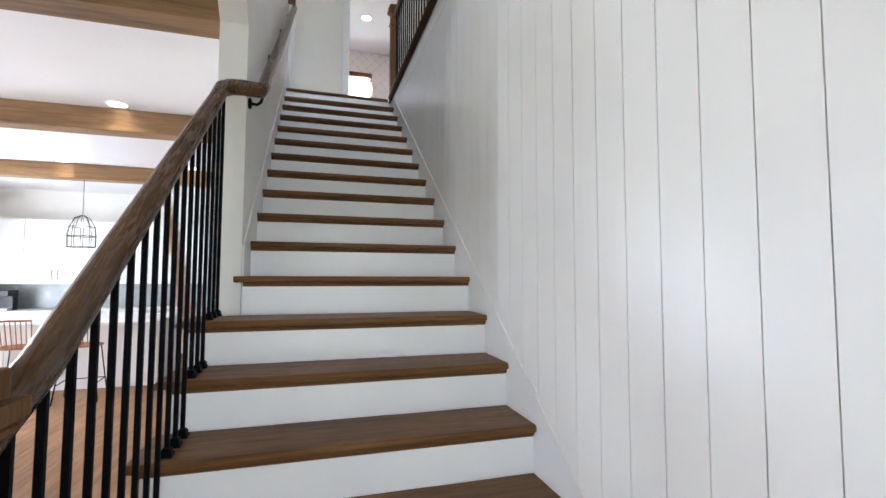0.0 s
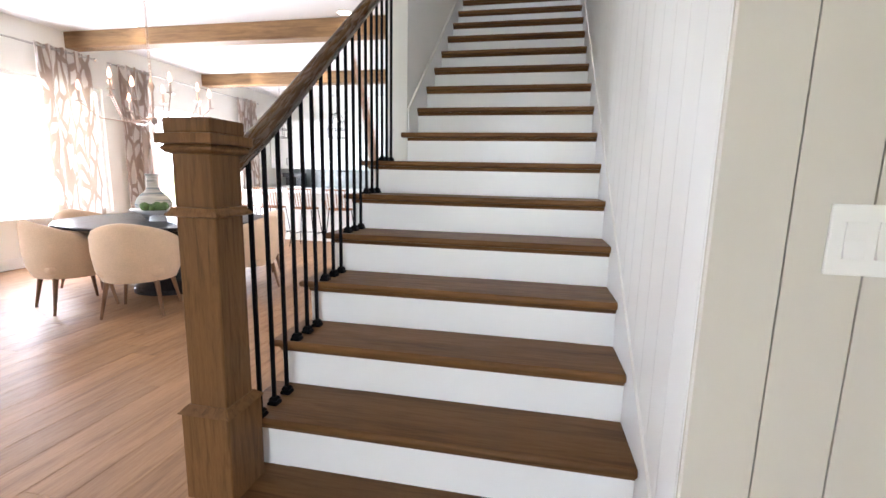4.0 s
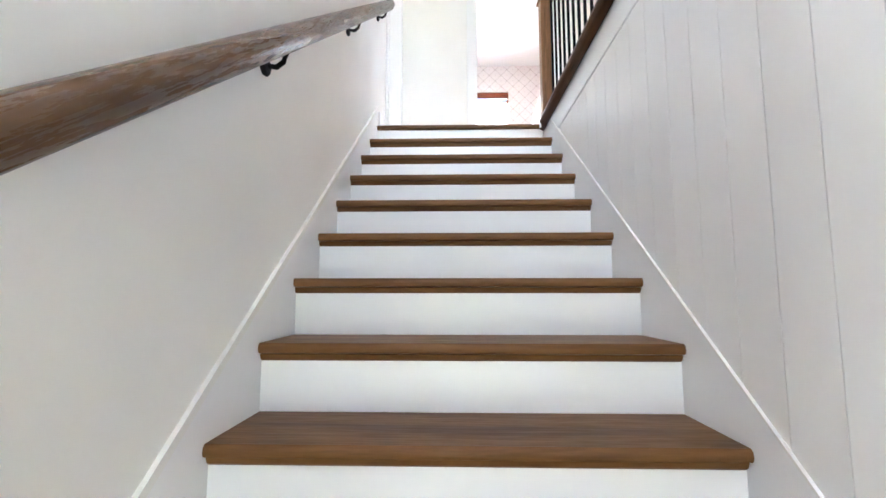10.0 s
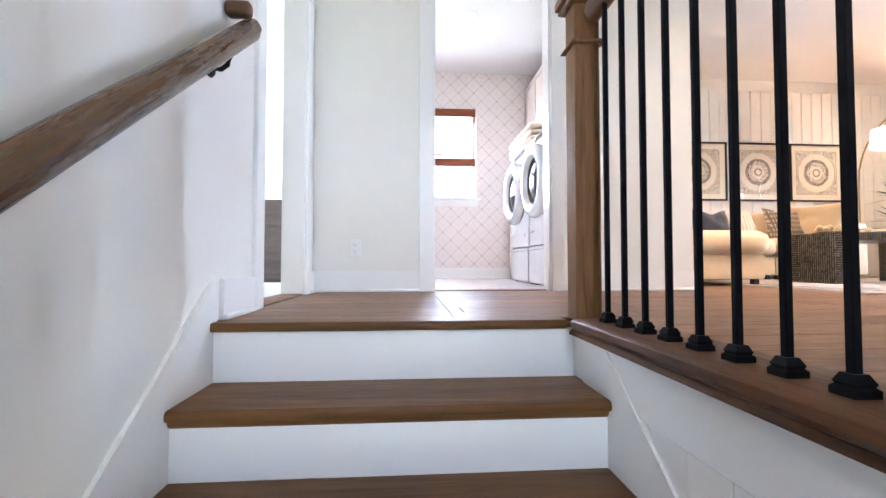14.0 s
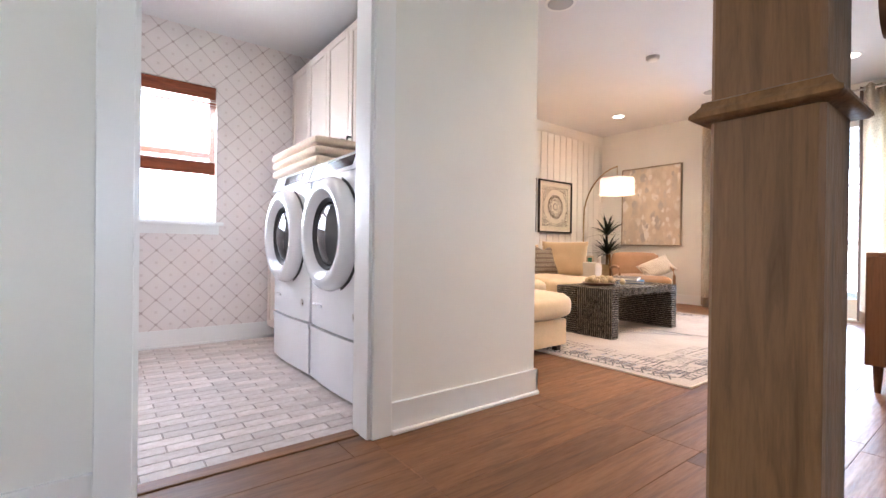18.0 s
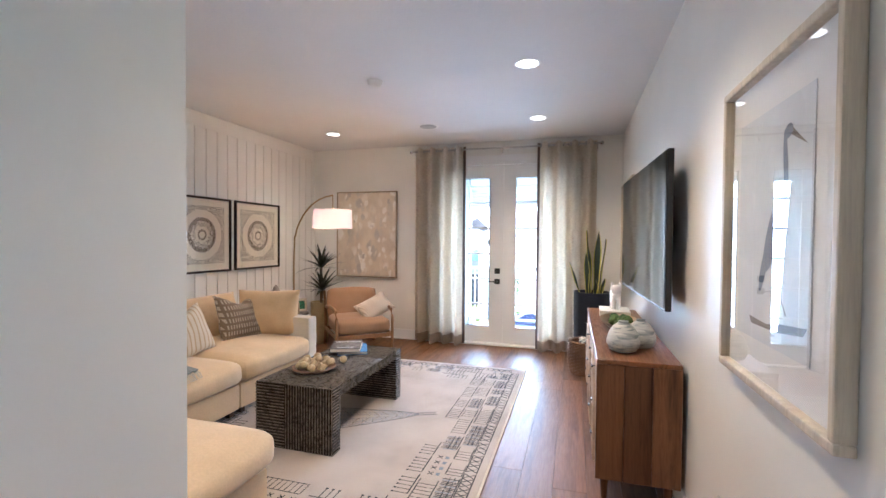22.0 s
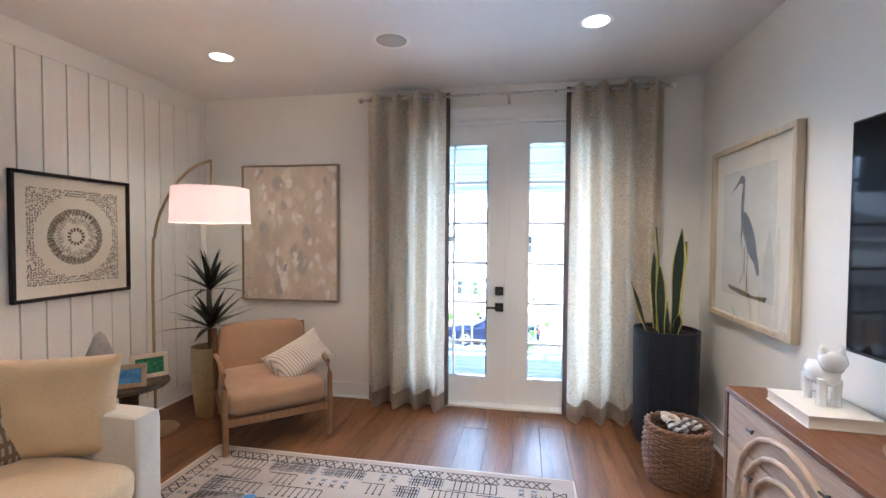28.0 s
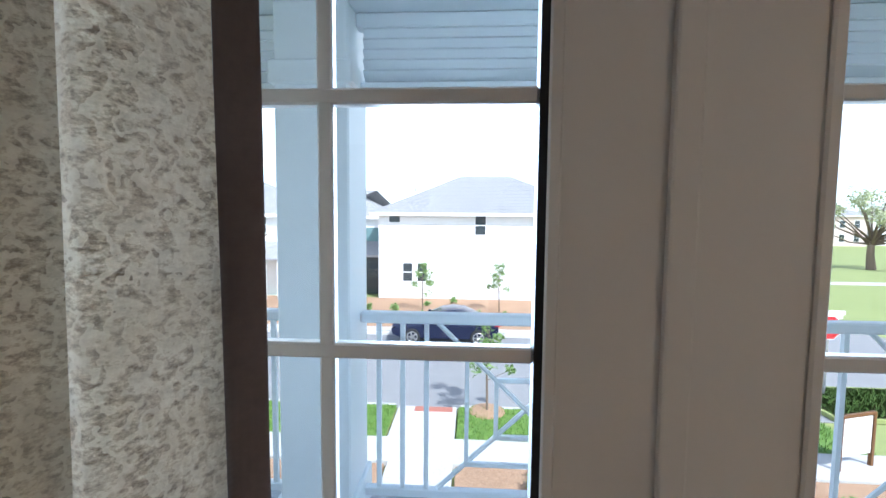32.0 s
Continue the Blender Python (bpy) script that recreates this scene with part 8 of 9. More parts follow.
def cage_pendant():
    th = thing("pendant_lamp", (0, 0, 0), "wire cage pendant lamp over the island", "pendant lamp", "island pendants")
    part("canopy", lathe([(0, CEIL0 - 0.025), (0.06, CEIL0 - 0.02), (0.065, CEIL0 - 0.001), (0, CEIL0 - 0.001)], 20), M_IRON, th, "", 50)
    part("cord", tube([(0, 0, CEIL0 - 0.02), (0, 0, 2.34)], 0.004, 6), M_IRON, th)
    for k in range(10):
        a = k * math.tau / 10
        c, s = math.cos(a), math.sin(a)
        part("wire", tube([(0.015 * c, 0.015 * s, 2.34), (0.09 * c, 0.09 * s, 2.30), (0.15 * c, 0.15 * s, 2.18), (0.165 * c, 0.165 * s, 2.05), (0.16 * c, 0.16 * s, 1.90)], 0.004, 5), M_IRON, th)
    for z, r in ((2.18, 0.15), (2.05, 0.165), (1.90, 0.16)):
        part("hoop", tube([(r * math.cos(q * math.tau / 24), r * math.sin(q * math.tau / 24), z) for q in range(24)], 0.005, 5, closed=True), M_IRON, th)
    b = bmesh.new()
    bmesh.ops.create_uvsphere(b, u_segments=12, v_segments=8, radius=0.03, matrix=Matrix.Translation((0, 0, 2.2)))
    part("bulb", b, M_LAMPON, th, "glowing bulb", 60)
    return th


pd = cage_pendant()
pd.matrix_basis = pose(-4.25, 7.2, 0)
copy_thing(pd, pose(-3.12, 7.2, 0))


# ---- outside ----
def ground_mix(name, c1, c2, scale, rough=0.95, relief=0.5, detail=6):
    n = Nodes(name)
    co = n.coords()
    fine, wide = n.noise(co, scale, detail), n.noise(co, scale / 30)
    spots = n.ramp(fine, ((0.35, c1), (0.65, c2)))
    n.color(n.mix(n.value(wide, 0.0, 0.45), spots, tone(c2, 1.12)))
    if relief:
        n.bump(fine, relief, 0.02)
    n.set(Roughness=rough)
    return n.mat


M_LAWN = ground_mix("lawn", (0.20, 0.25, 0.07), (0.33, 0.36, 0.13), 9)
M_BLADE = ground_mix("grass_blade", (0.08, 0.17, 0.025), (0.17, 0.28, 0.05), 6, 0.7, 0)
M_CONC = ground_mix("concrete", (0.50, 0.48, 0.45), (0.60, 0.58, 0.55), 14, 0.85, 0.2)
M_ROAD = ground_mix("asphalt", (0.24, 0.235, 0.23), (0.31, 0.305, 0.30), 40, 0.9, 0.4)
M_MULCH = ground_mix("mulch", (0.28, 0.16, 0.09), (0.48, 0.31, 0.19), 30, 0.95, 1.0)
M_TACTILE = plain("tactile_red", (0.42, 0.16, 0.11), 0.8)
M_EXT = paint("siding_paint", (0.80, 0.80, 0.79), 0.6, 8, 0.1)
M_PORCH = paint("porch_paint", (0.74, 0.80, 0.84), 0.45, 20, 0.04)
M_DECK = wood("deck_board", (0.40, 0.44, 0.47), (0.30, 0.33, 0.36), "y", 0.6)
M_SHINGLE = ground_mix("grey_shingle", (0.25, 0.25, 0.25), (0.37, 0.36, 0.36), 5, 0.9, 0.5)
M_DARKGLASS = plain("dark_window_glass", (0.05, 0.06, 0.065), 0.08)
M_LEAF = ground_mix("leaf", (0.11, 0.20, 0.05), (0.22, 0.33, 0.09), 3, 0.6, 0)
M_OAK = ground_mix("oak_leaf", (0.30, 0.34, 0.16), (0.46, 0.48, 0.28), 1.2, 0.7, 0)
M_BARK = wood("bark", (0.20, 0.15, 0.11), (0.11, 0.08, 0.06), "z", 0.9)
M_CARPAINT = plain("car_paint", (0.018, 0.024, 0.06), 0.16, 0.35, 0.05, 3, 0)
M_RUBBER = plain("tyre_rubber", (0.02, 0.02, 0.02), 0.8)
M_SIGNRED = plain("sign_red", (0.50, 0.02, 0.025), 0.4)
M_SIGNWHITE = plain("sign_white", (0.8, 0.8, 0.8), 0.4)
M_GALV = plain("galvanised", (0.5, 0.5, 0.5), 0.4, 0.8)
rng = random.Random(5)

# the ground and what is laid on it
bm = bmesh.new()
bmesh.ops.create_grid(bm, x_segments=1, y_segments=1, size=600, matrix=Matrix.Translation((0, 0, -0.14)))
tagged(new("ground", mesh("ground", bm, M_LAWN)), "pale green lawn reaching to the horizon", "ground", kind="structure")


def slab(name, x0, y0, x1, y1, z0, z1, material, label, kind="structure"):
    return tagged(new(name, mesh(name, box(x0, y0, z0, x1, y1, z1, 0.012, 1), material)), label, name.replace("_", " "), kind=kind)


slab("road", 18.33, -60, 25.6, 90, -0.2, -0.115, M_ROAD, "pale grey asphalt street between concrete kerbs")
slab("side_road", 25.6, -11.5, 110, -4.2, -0.2, -0.119, M_ROAD, "pale grey asphalt side street along a park")
for y0, y1 in ((-0.9, 7.0), (8.75, 40)):
    slab("kerb", 18.18, y0, 18.33, y1, -0.2, 0.0, M_CONC, "pale concrete kerb along the street")
slab("kerb", 25.6, -4.2, 25.75, 60, -0.2, 0.0, M_CONC, "pale concrete kerb along the street")
slab("pavement", 15.5, -30, 16.5, 40, -0.2, 0.0, M_CONC, "pale concrete pavement beside a grass strip")
slab("pavement", 16.5, 7.1, 18.18, 8.65, -0.2, 0.0, M_CONC, "pale concrete path that crosses the grass strip")
slab("pavement", 9.2, 7.1, 15.5, 8.45, -0.2, -0.004, M_CONC, "pale concrete front path between mulch beds")
slab("tactile_paving", 17.86, 7.2, 18.15, 8.2, -0.05, 0.012, M_TACTILE, "worn red tactile strip at the kerb")
for y0, y1 in ((-30, 7.04), (8.51, 30)):
    slab("planting_bed", 9.2, y0, 15.42, y1, -0.2, -0.02, M_MULCH, "brown bark mulch bed along the house")
slab("planting_bed", 26.6, -4.0, 33.9, 45, -0.2, -0.03, M_MULCH, "brown bark mulch bed before the white house")
slab("pavement", 26.0, -4.0, 26.6, 45, -0.2, -0.01, M_CONC, "pale concrete pavement across the street")
slab("lawn_strip", 18.33, -9, 20.6, -2.6, -0.2, 0.0, M_LAWN, "green lawn corner beside the crossing")
slab("park_path", 44, -60, 45.6, -11.6, -0.2, -0.11, M_CONC, "pale path that crosses the park lawn")
slab("stop_line", 22.0, -4.0, 22.45, -1.0, -0.125, -0.109, M_SIGNWHITE, "white painted stop line on the asphalt")
slab("patio", -12.5, -6, -5.98, 14, -0.3, -0.03, M_CONC, "pale concrete patio outside the dining room")
# lawn strips with blades
for x0, y0, x1, y1, n in ((16.5, -2.0, 18.18, 7.05, 5200), (16.5, 8.7, 18.18, 16, 5200), (18.4, -7, 20.5, -2.7, 2200)):
    v, f = [], []
    for k in range(n):
        x, y = rng.uniform(x0, x1), rng.uniform(y0, y1)
        a, h = rng.uniform(0, 6.28), rng.uniform(0.05, 0.10)
        dx, dy = 0.016 * math.cos(a), 0.016 * math.sin(a)
        i = len(v)
        v += [(x - dx, y - dy, -0.02), (x + dx, y + dy, -0.02), (x + rng.uniform(-0.04, 0.04), y + rng.uniform(-0.04, 0.04), h)]
        f.append((i, i + 1, i + 2))
    i = len(v)
    v += [(x0, y0, 0.0), (x1, y0, 0.0), (x1, y1, 0.0), (x0, y1, 0.0)]
    f.append((i, i + 1, i + 2, i + 3))
    me = bpy.data.meshes.new("grass")
    me.from_pydata(v, [], f)
    me.materials.append(M_BLADE)
    tagged(new("grass", me), "bright green mown grass beside the pavement", "grass", kind="stuff")

# balcony
deck = thing("balcony_deck", (0, 0, 0), "blue-grey painted board deck of the balcony", "deck", kind="structure")
shared = mesh("deck_board", box(-0.068, 2.2, FL - 0.065, 0.068, 10.6, FL - 0.035, 0.004, 1), M_DECK)
for k in range(11):
    part("deck_board", shared, None, deck, at=Matrix.Translation((7.52 + 0.142 * k, 0, 0)))
part("joist_skirt", box(7.46, 2.2, FL - 0.30, 9.06, 10.6, FL - 0.07, 0.01, 1), M_PORCH, deck)
slab("porch_ceiling", 7.46, 2.0, 9.25, 10.8, 6.10, 6.28, M_PORCH, "pale blue-grey boarded porch ceiling over the balcony")
slab("porch_beam", 8.58, 2.2, 8.92, 10.6, 5.945, 6.10, M_PORCH, "pale painted beam above the balcony columns")
COLS = (3.40, 5.42, 7.31, 9.30)
for y in COLS:
    col = thing("column", (8.75, y + 0.16, 0), "square white painted balcony column with a plinth", "column", "balcony columns", "structure")
    part("shaft", box(-0.16, -0.16, -0.14, 0.16, 0.16, 5.945, 0.008, 1), M_PORCH, col)
    part("plinth", box(-0.18, -0.18, FL - 0.035, 0.18, 0.18, FL + 0.16, 0.008, 1), M_PORCH, col)
    part("capital", box(-0.18, -0.18, 5.60, 0.18, 0.18, 5.70, 0.008, 1), M_PORCH, col)
slat = mesh("slat", moved(box(-0.035, 0.03, -0.006, 0.035, 1.53, 0.006), Matrix.Rotation(radians(35), 4, "Y")), M_PORCH)
for y0, y1 in ((3.72, 5.42), (5.73, 7.31), (7.63, 9.30)):
    louver = thing("louver_panel", (8.75, y0, 5.60), "pale blue louvered panel hung between the columns", "louver", "balcony louvers", "structure")
    w = y1 - y0
    part("bottom_rail", box(-0.03, 0, 0, 0.03, w, 0.045, 0.004, 1), M_PORCH, louver)
    part("top_rail", box(-0.03, 0, 0.28, 0.03, w, 0.342, 0.004, 1), M_PORCH, louver)
    for k in range(5):
        part("slat", slat, None, louver, at=Matrix.Translation((0, 0, 0.075 + 0.045 * k)) @ Matrix.Scale(w / 1.56, 4, (0, 1, 0)))
    rail = thing("balcony_railing", (8.80, y0, 0), "white painted balcony railing with a crossed middle panel", "railing", "balcony railings", "structure")
    part("top_rail", box(-0.035, 0, 4.545, 0.035, w, 4.595, 0.008, 1), M_PORCH, rail)
    part("bottom_rail", box(-0.022, 0, 3.685, 0.022, w, 3.725, 0.004, 1), M_PORCH, rail)
    c0, c1 = w / 2 - 0.44, w / 2 + 0.44
    y = 0.115
    while y < w - 0.05:
        if y < c0 + 0.02 or y > c1 - 0.02:
            part("baluster", box(-0.011, y - 0.011, 3.725, 0.011, y + 0.011, 4.545), M_PORCH, rail)
        y += 0.115
    mid, zc = w / 2, 4.135
    for s in (-1, 1):
        part("diagonal", tube([(0, mid - 0.42, zc - 0.41 * s), (0, mid + 0.42, zc + 0.41 * s)], 0.012, 6), M_PORCH, rail)
        for d in (0.14, 0.28):
            part("bar", box(-0.01, mid - d, zc + s * d - 0.01, 0.01, mid + d, zc + s * d + 0.01), M_PORCH, rail)
            part("bar", box(-0.01, mid + s * d - 0.01, zc - d, 0.01, mid + s * d + 0.01, zc + d), M_PORCH, rail)

# roof added over the patio, to keep direct sun out of the dining windows
patio_roof = thing("patio_roof", (0, 0, 0), "white flat roof added to keep the sun out of the dining windows", "roof", kind="structure")
part("roof", box(-9.6, -6, 2.95, -5.98, 14, 3.15, 0.02, 1), M_EXT, patio_roof)
for y in (-5.5, -1.5, 2.2, 9.5, 13.5):
    part("post", box(-9.5, y - 0.1, -0.03, -9.3, y + 0.1, 2.95, 0.01, 1), M_EXT, patio_roof)


# unseen roof added to keep direct sun out of the entry doorway
entry_roof = thing("entry_roof", (0, 0, 0), "unseen white flat roof added to keep the sun out of the entry", "roof", kind="structure")
part("roof", box(-4.0, -7.5, 2.95, 4.5, -3.17, 3.15, 0.02, 1), M_EXT, entry_roof)
for x in (-3.8, 4.2):
    part("post", box(x - 0.1, -7.3, -0.14, x + 0.1, -7.1, 2.95, 0.01, 1), M_EXT, entry_roof)
slab("entry_path", -1.5, -9, 2.0, -3.17, -0.3, -0.03, M_CONC, "pale concrete path to the front entry")


# houses across the street
def sash(parent, x, y0, y1, z0, z1, split=True, lintel=False):
    w = part("window", box(x - 0.05, y0 - 0.06, z0 - 0.06, x - 0.005, y1 + 0.06, z1 + 0.06, 0.01, 1), M_TRIM, parent)
    zm = (z0 + z1) / 2
    for a, b in (((z0, zm - 0.03), (zm + 0.03, z1)) if split else ((z0, z1),)):
        part("pane", box(x - 0.058, y0, a, x - 0.046, y1, b), M_DARKGLASS, w)
    if lintel:
        part("lintel", box(x - 0.09, y0 - 0.15, z1 + 0.06, x - 0.05, y1 + 0.15, z1 + 0.14), M_GALV, w)


def hip_roof(parent, x0, y0, x1, y1, z, rise, over=0.45, shingles=True):
    x0, y0, x1, y1 = x0 - over, y0 - over, x1 + over, y1 + over
    r = (x1 - x0) / 2
    xm = (x0 + x1) / 2
    bm = bmesh.new()
    c = [bm.verts.new(p) for p in ((x0, y0, z), (x1, y0, z), (x1, y1, z), (x0, y1, z), (xm, y0 + r, z + rise), (xm, y1 - r, z + rise))]
    for f in ((0, 3, 5, 4), (3, 2, 5), (2, 1, 4, 5), (1, 0, 4), (0, 1, 2, 3)):
        bm.faces.new([c[i] for i in f])
    bmesh.ops.recalc_face_normals(bm, faces=bm.faces)
    roof = part("roof", bm, M_SHINGLE, parent, "pale grey shingle hip roof")
    part("eave", box(x0 - 0.02, y0 - 0.02, z - 0.2, x1 + 0.02, y1 + 0.02, z - 0.004), M_TRIM, roof)
    if shingles:
        bm = bmesh.new()
        n = 26
        for k in range(n):
            a, b = k / n, (k + 1) / n
            v = []
            for s, lift in ((a, 0.028), (b, 0.006)):
                v.append([bm.verts.new((x0 + r * s, y, z + rise * s + lift)) for y in (y0 + r * s, y1 - r * s)])
            low = [bm.verts.new((q.co.x, q.co.y, q.co.z - 0.026)) for q in v[0]]
            bm.faces.new((v[0][0], v[0][1], v[1][1], v[1][0]))
            bm.faces.new((low[0], low[1], v[0][1], v[0][0]))
        part("shingle_course", bm, M_SHINGLE, roof)
    return roof


house = thing("house", (0, 0, 0), "white two-storey house with a pale grey shingle hip roof", "house")
part("wall", box(34.0, -1.0, -0.14, 44.0, 12.5, 5.25), M_EXT, house)
for k in range(24):
    part("siding_board", prism([(33.982, 0.1 + 0.213 * k), (34.002, 0.1 + 0.213 * k), (34.002, 0.31 + 0.213 * k), (33.997, 0.31 + 0.213 * k)], "y", -1.0, 12.5), M_EXT, house)
hip_roof(house, 34.0, -1.0, 44.0, 12.5, 5.30, 2.65)
sash(house, 33.99, 11.16, 11.82, 4.70, 5.06, False, True)
sash(house, 33.99, 5.88, 6.50, 3.98, 5.10, True, True)
sash(house, 33.99, 10.38, 10.95, 1.05, 2.15)
sash(house, 33.99, 9.47, 10.04, 1.05, 2.15)
sash(house, 33.99, 1.9, 2.6, 0.9, 2.3)
part("vent_pipe", lathe([(0, 0), (0.06, 0), (0.06, 0.35), (0, 0.35)], 8, (37.2, 10.6, 6.7)), M_GALV, house)
annex = thing("house", (0, 0, 0), "white house wing with a dark screened porch", "house")
part("wall", box(37.5, 12.53, -0.14, 44, 17.4, 5.0), M_EXT, annex)
hip_roof(annex, 37.6, 12.9, 43.9, 17.2, 5.05, 2.0, shingles=False)
part("porch_roof", prism([(35.4, 2.5), (37.5, 3.3), (37.5, 2.4), (35.4, 2.35)], "y", 12.6, 17.3), M_SHINGLE, annex)
part("screen", box(35.6, 12.62, -0.1, 35.64, 17.2, 2.35), M_DARKGLASS, annex, "dark porch screen")
part("balcony_glass", box(37.44, 12.75, 3.3, 37.49, 14.6, 4.25), plain("green_glass", (0.16, 0.26, 0.27), 0.2), annex)
house2 = thing("house", (0, 0, 0), "white two-storey house with a lean-to porch roof", "house")
part("wall", box(34.5, 17.6, -0.14, 44, 34, 5.1), M_EXT, house2)
hip_roof(house2, 34.5, 17.6, 44, 34, 5.15, 2.4, shingles=False)
sash(house2, 34.49, 19.9, 20.45, 3.95, 4.95)
sash(house2, 34.49, 21.4, 21.8, 3.5, 4.2)
sash(house2, 34.49, 17.8, 18.4, 1.1, 2.2)
part("porch_roof", prism([(32.6, 2.45), (34.5, 3.4), (34.5, 2.4), (32.6, 2.35)], "y", 17.7, 34), M_SHINGLE, house2)
for y in (18.4, 19.2, 20.0, 21.0, 22.4):
    part("post", box(32.7, y - 0.05, -0.1, 32.8, y + 0.05, 2.36), M_EXT, house2)


# trees and shrubs
def crown_mesh(name, clumps, leaf, material, seed, per=40):
    """Many small leaf blades scattered round clump centres (x, y, z, radius)."""
    r = random.Random(seed)
    v, f = [], []
    for cx, cy, cz, rad in clumps:
        for k in range(per):
            d = Vector((r.gauss(0, 1), r.gauss(0, 1), r.gauss(0, 0.8))).normalized() * rad * r.uniform(0.35, 1.0)
            p = Vector((cx, cy, cz)) + d
            a = Vector((r.uniform(-1, 1), r.uniform(-1, 1), r.uniform(-0.6, 0.6))).normalized()
            b = a.cross(Vector((r.uniform(-1, 1), r.uniform(-1, 1), r.uniform(-1, 1)))).normalized()
            i, s = len(v), leaf * r.uniform(0.6, 1.2)
            v += [p - a * s, p + b * s * 0.45, p + a * s, p - b * s * 0.45]
            f.append((i, i + 1, i + 2, i + 3))
    me = bpy.data.meshes.new(name)
    me.from_pydata(v, [], f)
    me.materials.append(material)
    return me


def young_tree(x, y, h, seed, label):
    r = random.Random(seed)
    t = thing("young_tree", (x, y, -0.05), label, "tree", "young trees")
    lean = [(0, 0, 0), (r.uniform(-0.04, 0.04), r.uniform(-0.04, 0.04), h * 0.5), (r.uniform(-0.08, 0.08), r.uniform(-0.08, 0.08), h * 0.96)]
    part("trunk", tube(lean, 0.03, 7, taper=[0.035, 0.026, 0.008]), M_BARK, t)
    clumps = []
    for k in range(11):
        z = h * (0.42 + 0.55 * k / 10)
        a, w = r.uniform(0, 6.28), h * 0.24 * (1.15 - 0.8 * k / 10) * r.uniform(0.5, 1.1)
        q = (w * math.cos(a), w * math.sin(a), z + 0.12 * h * r.random())
        part("limb", tube([(0, 0, z - 0.08), q], 0.008, 5, taper=[0.011, 0.004]), M_BARK, t)
        clumps.append((*q, 0.16 * h * r.uniform(0.4, 0.75)))
    part("crown", crown_mesh("crown", clumps, 0.07, M_LEAF, seed, 60), None, t)
    return t


young_tree(30.2, 9.32, 2.5, 3, "slender young tree with sparse green leaves in mulch")
young_tree(30.4, 5.2, 2.5, 8, "slender young tree with feathery green leaves in mulch")
young_tree(30.6, 15.5, 2.2, 13, "slender young tree with sparse green leaves in mulch")
young_tree(18.0, 6.3, 2.3, 17, "thin sapling in a ring of brown mulch")
ring = lathe([(0, 0.05), (0.3, 0.06), (0.46, 0.02), (0.48, -0.01)], 18, (18.0, 6.3, 0.0))
tagged(new("mulch_ring", mesh("mulch_ring", ring, M_MULCH, 40)), "round heap of brown mulch about a sapling", "mulch")
for k in range(46):
    near = k < 20
    if near:
        x, y = rng.uniform(12.5, 15.1), rng.choice((rng.uniform(-2.5, 6.7), rng.uniform(8.8, 13)))
        s = rng.uniform(0.12, 0.2)
    else:
        x, y = rng.uniform(27.2, 33.0), rng.uniform(-1, 24)
        s = rng.uniform(0.2, 0.36)
    shrub = thing("shrub", (x, y, -0.03), "small light green shrub in brown mulch", "shrub", "bedding shrubs")
    part("stem", tube([(0, 0, 0), (0.02, 0.01, s)], 0.01, 5), M_BARK, shrub)
    part("foliage", crown_mesh("foliage", [(rng.uniform(-s, s) * 0.5, rng.uniform(-s, s) * 0.5, s * rng.uniform(0.5, 1.3), s * 0.6) for i in range(6)], 0.06 if near else 0.1, M_LEAF, k, 16), None, shrub)

oak = thing("oak_tree", (56.0, -35.5, -0.14), "large spreading oak with a dense green crown on a lawn", "tree")
part("trunk", tube([(0, 0, 0), (0.1, 0.1, 1.6), (0.2, 0, 3.2)], 0.4, 10, taper=[0.45, 0.34, 0.28]), M_BARK, oak)
clumps = []
for k in range(26):
    a, w = rng.uniform(0, 6.28), rng.uniform(0.8, 6.2)
    q = (w * math.cos(a), w * math.sin(a), 7.6 - 0.42 * w + rng.uniform(-1.3, 1.5))
    part("limb", tube([(0.2, 0, 2.4 + rng.random()), (q[0] * 0.5, q[1] * 0.5, q[2] * 0.72), q], 0.1, 6, taper=[0.14, 0.07, 0.025]), M_BARK, oak)
    clumps.append((*q, rng.uniform(0.9, 1.5)))
part("crown", crown_mesh("crown", clumps, 0.17, M_OAK, 4, 190), None, oak)
for k, (x, y, w, h) in enumerate(((96, -50, 12, 5.6), (100, -66, 12, 6.0), (104, -82, 12, 5.6), (92, -34, 11, 5.8))):
    far = thing("house", (0, 0, 0), "distant pale two-storey house beyond the park", "house", "distant houses")
    part("wall", box(x, y - w / 2, -0.14, x + 9, y + w / 2, h), plain("far_wall", ((0.52, 0.55, 0.60), (0.62, 0.50, 0.44), (0.66, 0.66, 0.64), (0.60, 0.62, 0.64))[k], 0.8), far)
    hip_roof(far, x, y - w / 2, x + 9, y + w / 2, h, 2.4, shingles=False)
    for dy in (-4, -1.2, 1.6, 4):
        sash(far, x - 0.01, y + dy - 0.5, y + dy + 0.5, 0.8, 2.2)
        sash(far, x - 0.01, y + dy - 0.5, y + dy + 0.5, 3.6, 5.0)

